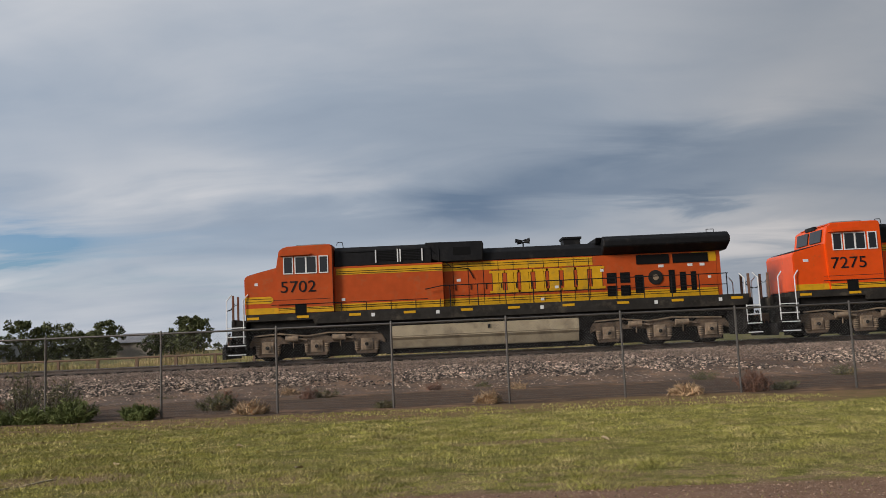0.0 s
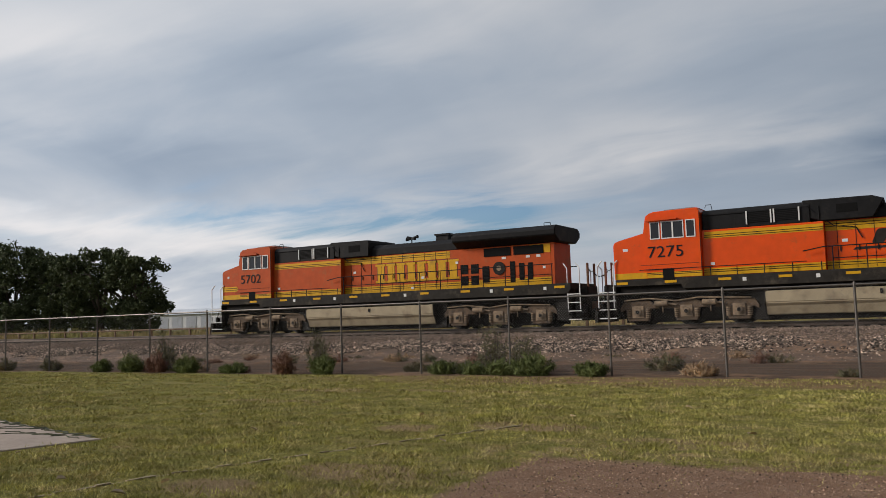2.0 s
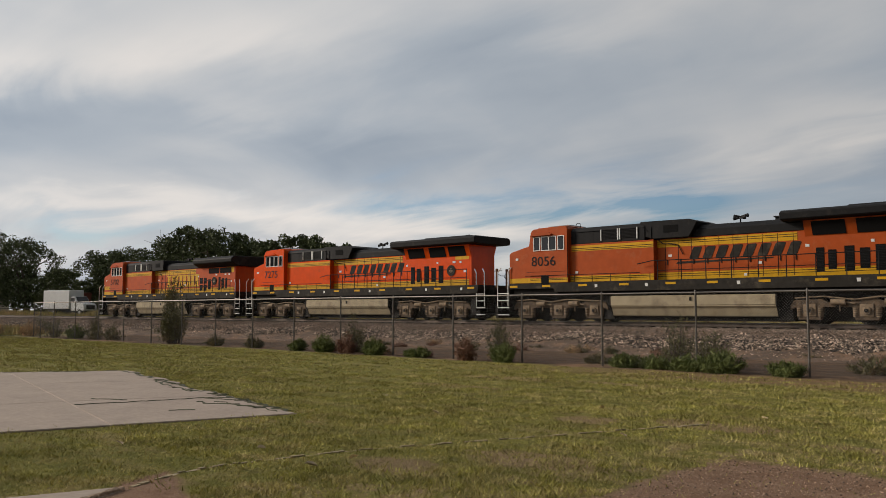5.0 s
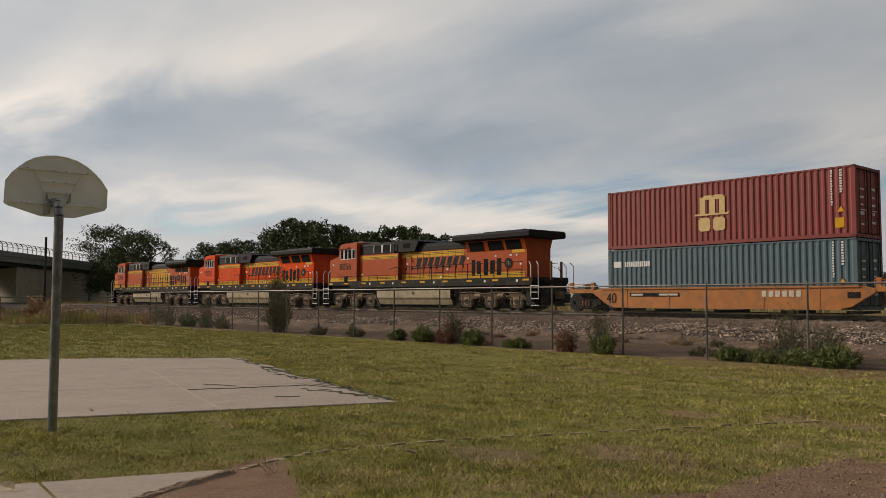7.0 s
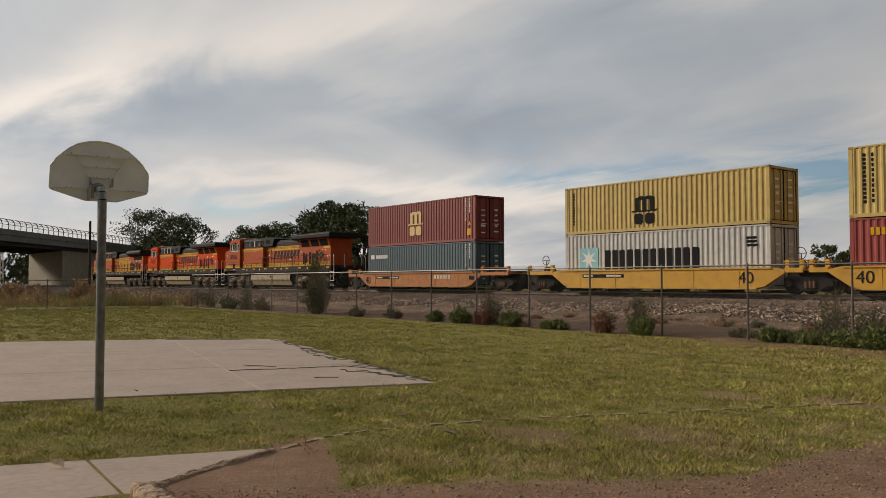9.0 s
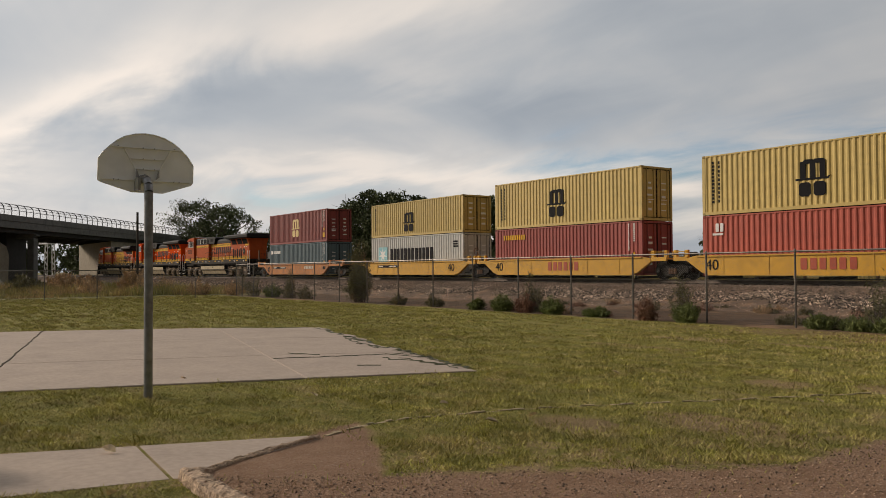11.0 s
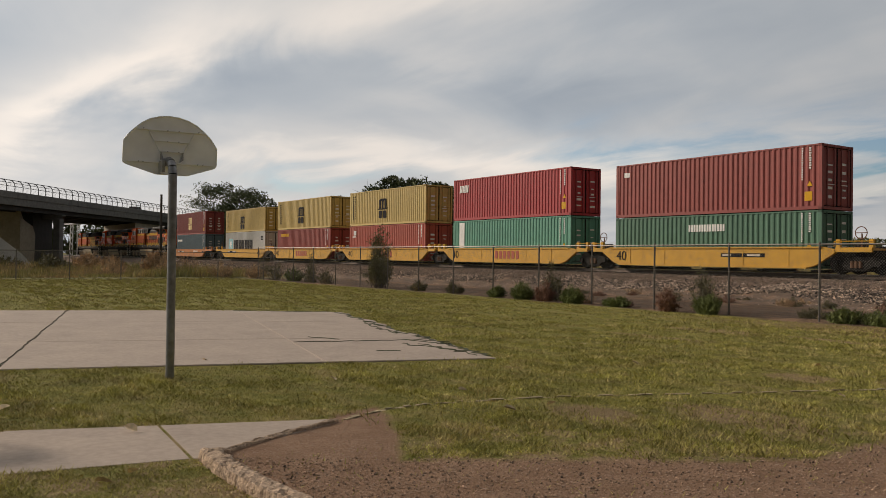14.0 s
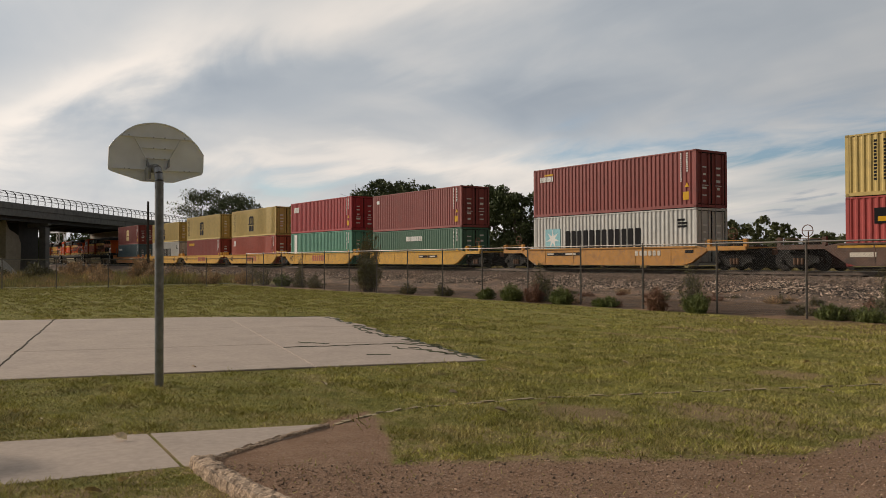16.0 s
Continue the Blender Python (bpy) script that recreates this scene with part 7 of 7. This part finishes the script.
# ---- well cars ----
def freight_bogie(par, xc):
    for sy in (-1, 1):
        bm = bmesh.new()
        a, b = sorted((sy * 0.95, sy * 1.12))
        prism_y(bm, [(xc - 1.15, 0.60), (xc - 0.75, 0.72), (xc - 0.35, 0.80), (xc + 0.35, 0.80), (xc + 0.75, 0.72), (xc + 1.15, 0.60), (xc + 1.12, 0.36), (xc + 0.7, 0.36), (xc + 0.42, 0.18), (xc - 0.42, 0.18), (xc - 0.7, 0.36), (xc - 1.12, 0.36)], a, b)
        bevelled(bm, 0.02)
        fr = part("bogie_frame", bm, P_DARK, par)
        bm = bmesh.new()
        for dx in (-0.18, 0, 0.18):
            rod(bm, (xc + dx, sy * 1.13, 0.3), (xc + dx, sy * 1.13, 0.58), 0.075, 8)
        part("coil_spring", bm, P_RUST, fr)
        for dx in (-0.9, 0.9):
            bm = bmesh.new()
            rod(bm, (xc + dx, sy * 1.10, 0.48), (xc + dx, sy * 1.22, 0.48), 0.13, 12)
            part("axle_box", bm, P_DARK, fr)
    for dx in (-0.9, 0.9):
        piece("wheel", WHEEL, par, Matrix.Translation((xc + dx, -0.755, 0.48)) @ Matrix.Diagonal((0.86, 1, 0.86, 1)))
        piece("wheel", WHEEL, par, pose(xc + dx, 0.755, 0.48, 0, 0, 180) @ Matrix.Diagonal((0.86, 1, 0.86, 1)))
    bm = bmesh.new()
    box(bm, xc - 1.3, xc + 1.3, -0.6, 0.6, 0.14, 1.05)
    box(bm, xc - 0.22, xc + 0.22, -0.95, 0.95, 0.38, 0.72)
    for dx in (-0.9, 0.9):
        rod(bm, (xc + dx, -0.7, 0.48), (xc + dx, 0.7, 0.48), 0.08, 8)
    part("bolster", bm, P_DARK, par)


def well_car(u, left, right, paint, label, left_truck=True, right_truck=True, marks=(), joint=False, end_gear=False):
    """A container well car; the load starts at x = 0; left and right: reach of its end platforms."""
    w = empty("well_car", label, "railway wagon", group="well cars of the train")
    a, b = -0.28, C_LEN + 0.28
    for sy in (-1, 1):
        bm = bmesh.new()
        ys = sorted((sy * 1.32, sy * 1.50))
        prism_y(bm, [(a - 0.5, 0.95), (a + 0.4, 0.36), (a + 0.8, 0.26), (b - 0.8, 0.26), (b - 0.4, 0.36), (b + 0.5, 0.92), (b + 0.5, 1.08), (b, 1.18), (a, 1.18), (a - 0.5, 1.08)], *ys)
        bevelled(bm, 0.02)
        sl = part("side_sill", bm, paint, w)
        bm = bmesh.new()
        box(bm, a + 0.1, b - 0.1, *sorted((sy * 1.30, sy * 1.56)), 1.13, 1.20)
        part("top_chord", bm, paint, sl)
        bm = bmesh.new()
        box(bm, a + 0.8, b - 0.8, *sorted((sy * 1.30, sy * 1.54)), 0.24, 0.31)
        part("bottom_chord", bm, paint, sl)
        for x in (a + 1.6, C_LEN / 2 - 2.4, C_LEN / 2 + 2.3, b - 1.7):
            bm = bmesh.new()
            box(bm, x, x + 0.05, *sorted((sy * 1.49, sy * 1.515)), 0.31, 1.13)
            part("rib", bm, paint, sl)
    for x in (0.3, 3.0, 6.1, 9.2, C_LEN - 0.3):
        bm = bmesh.new()
        box(bm, x - 0.12, x + 0.12, -1.35, 1.35, 0.08, 0.19)
        part("cross_bearer", bm, P_DARK, w)
    # added dark sheet that stands for the shade below the load
    bm = bmesh.new()
    box(bm, 0.45, C_LEN - 0.45, -1.25, 1.25, 0.05, 0.075)
    part("well_shade_sheet", bm, P_DARK, w)
    for x0, x1, truck in ((-left, a - 0.35, left_truck), (b + 0.35, right, right_truck)):
        bm = bmesh.new()
        box(bm, x0, x1, -0.35, 0.35, 0.78, 1.12)
        box(bm, x0 + 0.1, x1 - 0.1, -1.42, 1.42, 1.04, 1.12)
        part("end_platform", bm, paint, w)
        xm = (x0 + x1) / 2
        bm = bmesh.new()
        box(bm, x0 + 0.15, x1 - 0.15, -1.48, -1.38, 0.96, 1.16)
        part("platform_edge", bm, paint, w)
        for xx in (x0 + 0.25, x1 - 0.2):
            bm = bmesh.new()
            box(bm, xx - 0.09, xx + 0.09, -1.46, -1.30, 1.12, 1.5)
            part("guide_post", bm, paint, w)
        tube_part("grab_rail", w, [(x0 + 0.1, -1.47, 1.2), (x0 + 0.1, -1.47, 1.42), (x1 - 0.1, -1.47, 1.42), (x1 - 0.1, -1.47, 1.2)], 0.018, paint)
        bm = bmesh.new()
        box(bm, x0 + 0.2, x1 - 0.2, -0.8, 0.3, 1.12, 1.2)
        rod(bm, (xm - 0.3, -0.7, 1.28), (xm + 0.4, -0.7, 1.28), 0.13, 10)
        part("brake_reservoir", bm, P_DARK, w)
        if end_gear:
            bm = bmesh.new()
            rod(bm, (xm + 0.1, -1.0, 1.1), (xm + 0.1, -1.0, 1.75), 0.03, 6)
            for k in range(12):
                t0, t1 = k * math.tau / 12, (k + 1) * math.tau / 12
                rod(bm, (xm + 0.1 + 0.26 * math.cos(t0), -1.06, 1.78 + 0.26 * math.sin(t0)), (xm + 0.1 + 0.26 * math.cos(t1), -1.06, 1.78 + 0.26 * math.sin(t1)), 0.02, 5)
            rod(bm, (xm - 0.15, -1.06, 1.78), (xm + 0.35, -1.06, 1.78), 0.018, 5)
            part("hand_brake_wheel", bm, P_RUST, w)
    if left_truck:
        freight_bogie(w, -left + 1.0)
    if right_truck:
        freight_bogie(w, right + (0.0 if joint else -1.0))
    for x, s in ((-left, -1), (right, 1)):
        bm = bmesh.new()
        box(bm, min(x, x + s * 0.5), max(x, x + s * 0.5), -0.11, 0.11, 0.74, 1.0)
        bevelled(bm, 0.02)
        part("coupler", bm, P_RUST, w)
    y = -1.5
    for mk in marks:
        if mk[0] == "text":
            lettering("capacity_number", mk[1], mk[2], y - 0.012, mk[3], mk[4], mk[5], mk[6], w)
        elif mk[0] == "rect":
            bm = bmesh.new()
            rect(bm, *mk[2:6], y, 0.012)
            part("mark_panel", bm, mk[1], w)
        elif mk[0] == "bars":
            bars(w, *mk[2:6], y - 0.008, mk[1], mk[6], "marking_bar", int(u))
        elif mk[0] == "blocks":
            block_logo(w, *mk[2:6], y - 0.004, mk[1], None, mk[6], mk[7] if len(mk) > 7 else 0, "mark")
    TRAIN.append((w, u, 0.0))
    return w


CAR_OLD = mat("brown_orange_car_paint", (0.47, 0.165, 0.030), 0.65, vary=0.15, grain=3, stain=(0.30, 0.125, 0.04), stain_at=0.55, stain_scale=0.9)
CAR_YELLOW = mat("yellow_car_paint", (0.60, 0.315, 0.022), 0.55, vary=0.12, grain=3, stain=(0.42, 0.22, 0.03), stain_at=0.60, stain_scale=0.9)
CAR_ORANGE = mat("orange_car_paint", (0.50, 0.225, 0.035), 0.6, vary=0.15, grain=3, stain=(0.33, 0.15, 0.04), stain_at=0.56, stain_scale=0.9)
CAR_BROWN = mat("brown_car_paint", (0.12, 0.065, 0.045), 0.75, vary=0.2, grain=3, stain=(0.07, 0.045, 0.035), stain_at=0.55)
M_DUST = mat("faded_white_mark", (0.62, 0.56, 0.47), 0.7, vary=0.15)
REPORT = [("rect", M_BLACK, 1.5, 4.3, 0.78, 0.96), ("bars", M_DUST, 1.55, 2.3, 0.80, 0.94, 1), ("bars", M_DUST, 3.1, 4.25, 0.80, 0.94, 1)]
REPORT_REAR = [("rect", M_BLACK, 7.2, 9.6, 0.72, 0.90), ("bars", M_DUST, 7.25, 7.9, 0.74, 0.88, 1), ("bars", M_DUST, 8.6, 9.55, 0.74, 0.88, 1)]
well_car(62.0, 2.5, 15.6, CAR_OLD, "weathered brown-orange well car with faded markings", marks=REPORT + [("text", "40", 0.1, 0.45, 0.5, 0.6, M_BLACK), ("blocks", M_DUST, 8.3, 10.1, 0.76, 1.02, 3), ("rect", M_BLACK, 11.9, 12.4, 0.7, 0.95)])
u5 = (81.85, 97.5, 113.5, 129.4, 145.25)
for i, uu in enumerate(u5):
    first, last = i == 0, i == 4
    nxt = (u5[i + 1] - uu) if not last else None
    well_car(uu, 2.9 if first else 1.75, (C_LEN + (nxt - C_LEN) / 2) if not last else 14.7, CAR_YELLOW,
             "bright yellow articulated well car carrying stacked containers", left_truck=first, right_truck=True, joint=not last, end_gear=first or last,
             marks=[("text", "40", 10.8 if i == 0 else 0.35, 0.50, 0.5, 0.72, M_BLACK)] + (REPORT if i == 0 else REPORT_REAR if i == 4 else [("blocks", M_RED, 5.2, 7.8, 0.50, 1.0, 3)]))
well_car(165.0, 2.8, 15.3, CAR_ORANGE, "dusty orange well car with faded markings", end_gear=True, marks=REPORT + [("blocks", M_DUST, 8.4, 10.2, 0.74, 1.0, 3), ("rect", M_BLACK, 11.7, 12.2, 0.85, 1.0)])
well_car(184.8, 3.2, 15.3, CAR_BROWN, "dark brown well car with white bars", end_gear=True, marks=[("bars", M_DUST, 0.3, 1.5, 0.55, 0.85, 1), ("rect", CAR_YELLOW, -0.2, 2.5, 1.0, 1.10)])

# how far the train has gone, in metres, at each time
GONE = [(0, 0), (0.5, 6.3), (1, 12.58), (1.5, 18.78), (2, 25.35), (2.5, 31.5), (3, 37.7), (3.5, 43.95), (4, 50.2), (5.25, 66.05), (6.5, 81.9), (7, 88.2),
        (7.5, 94.45), (8, 100.8), (8.5, 107.15), (9, 113.6), (10.25, 129.55), (11.5, 145.5), (12, 151.9), (12.5, 158.3), (13, 165.1), (13.5, 171.65), (14, 178.05),
        (14.5, 184.4), (15, 190.8), (15.5, 197.2), (16, 203.7)]


# the car's way along the deck
CROSSED = [(0, -50.4), (9.6, -50.4), (12.2, 9.4), (13, 27.9), (14, 51.0), (16, 97.2)]
DECK_TURN = math.atan2(43.6, -59.5)


def motions():
    for_car = []
    for t, s in CROSSED:
        for_car.append((t, pose(-135 + s * math.cos(DECK_TURN) - 3.2 * math.sin(DECK_TURN), 15.66 + s * math.sin(DECK_TURN) + 3.2 * math.cos(DECK_TURN), 9.53, 0, 0, math.degrees(DECK_TURN))))
    walk(BRIDGE_CAR, for_car)
    for ob, u, z in TRAIN:
        walk(ob, [(t, pose(u - s, TRACK_Y, RAIL_Z + z)) for t, s in GONE])


motions()
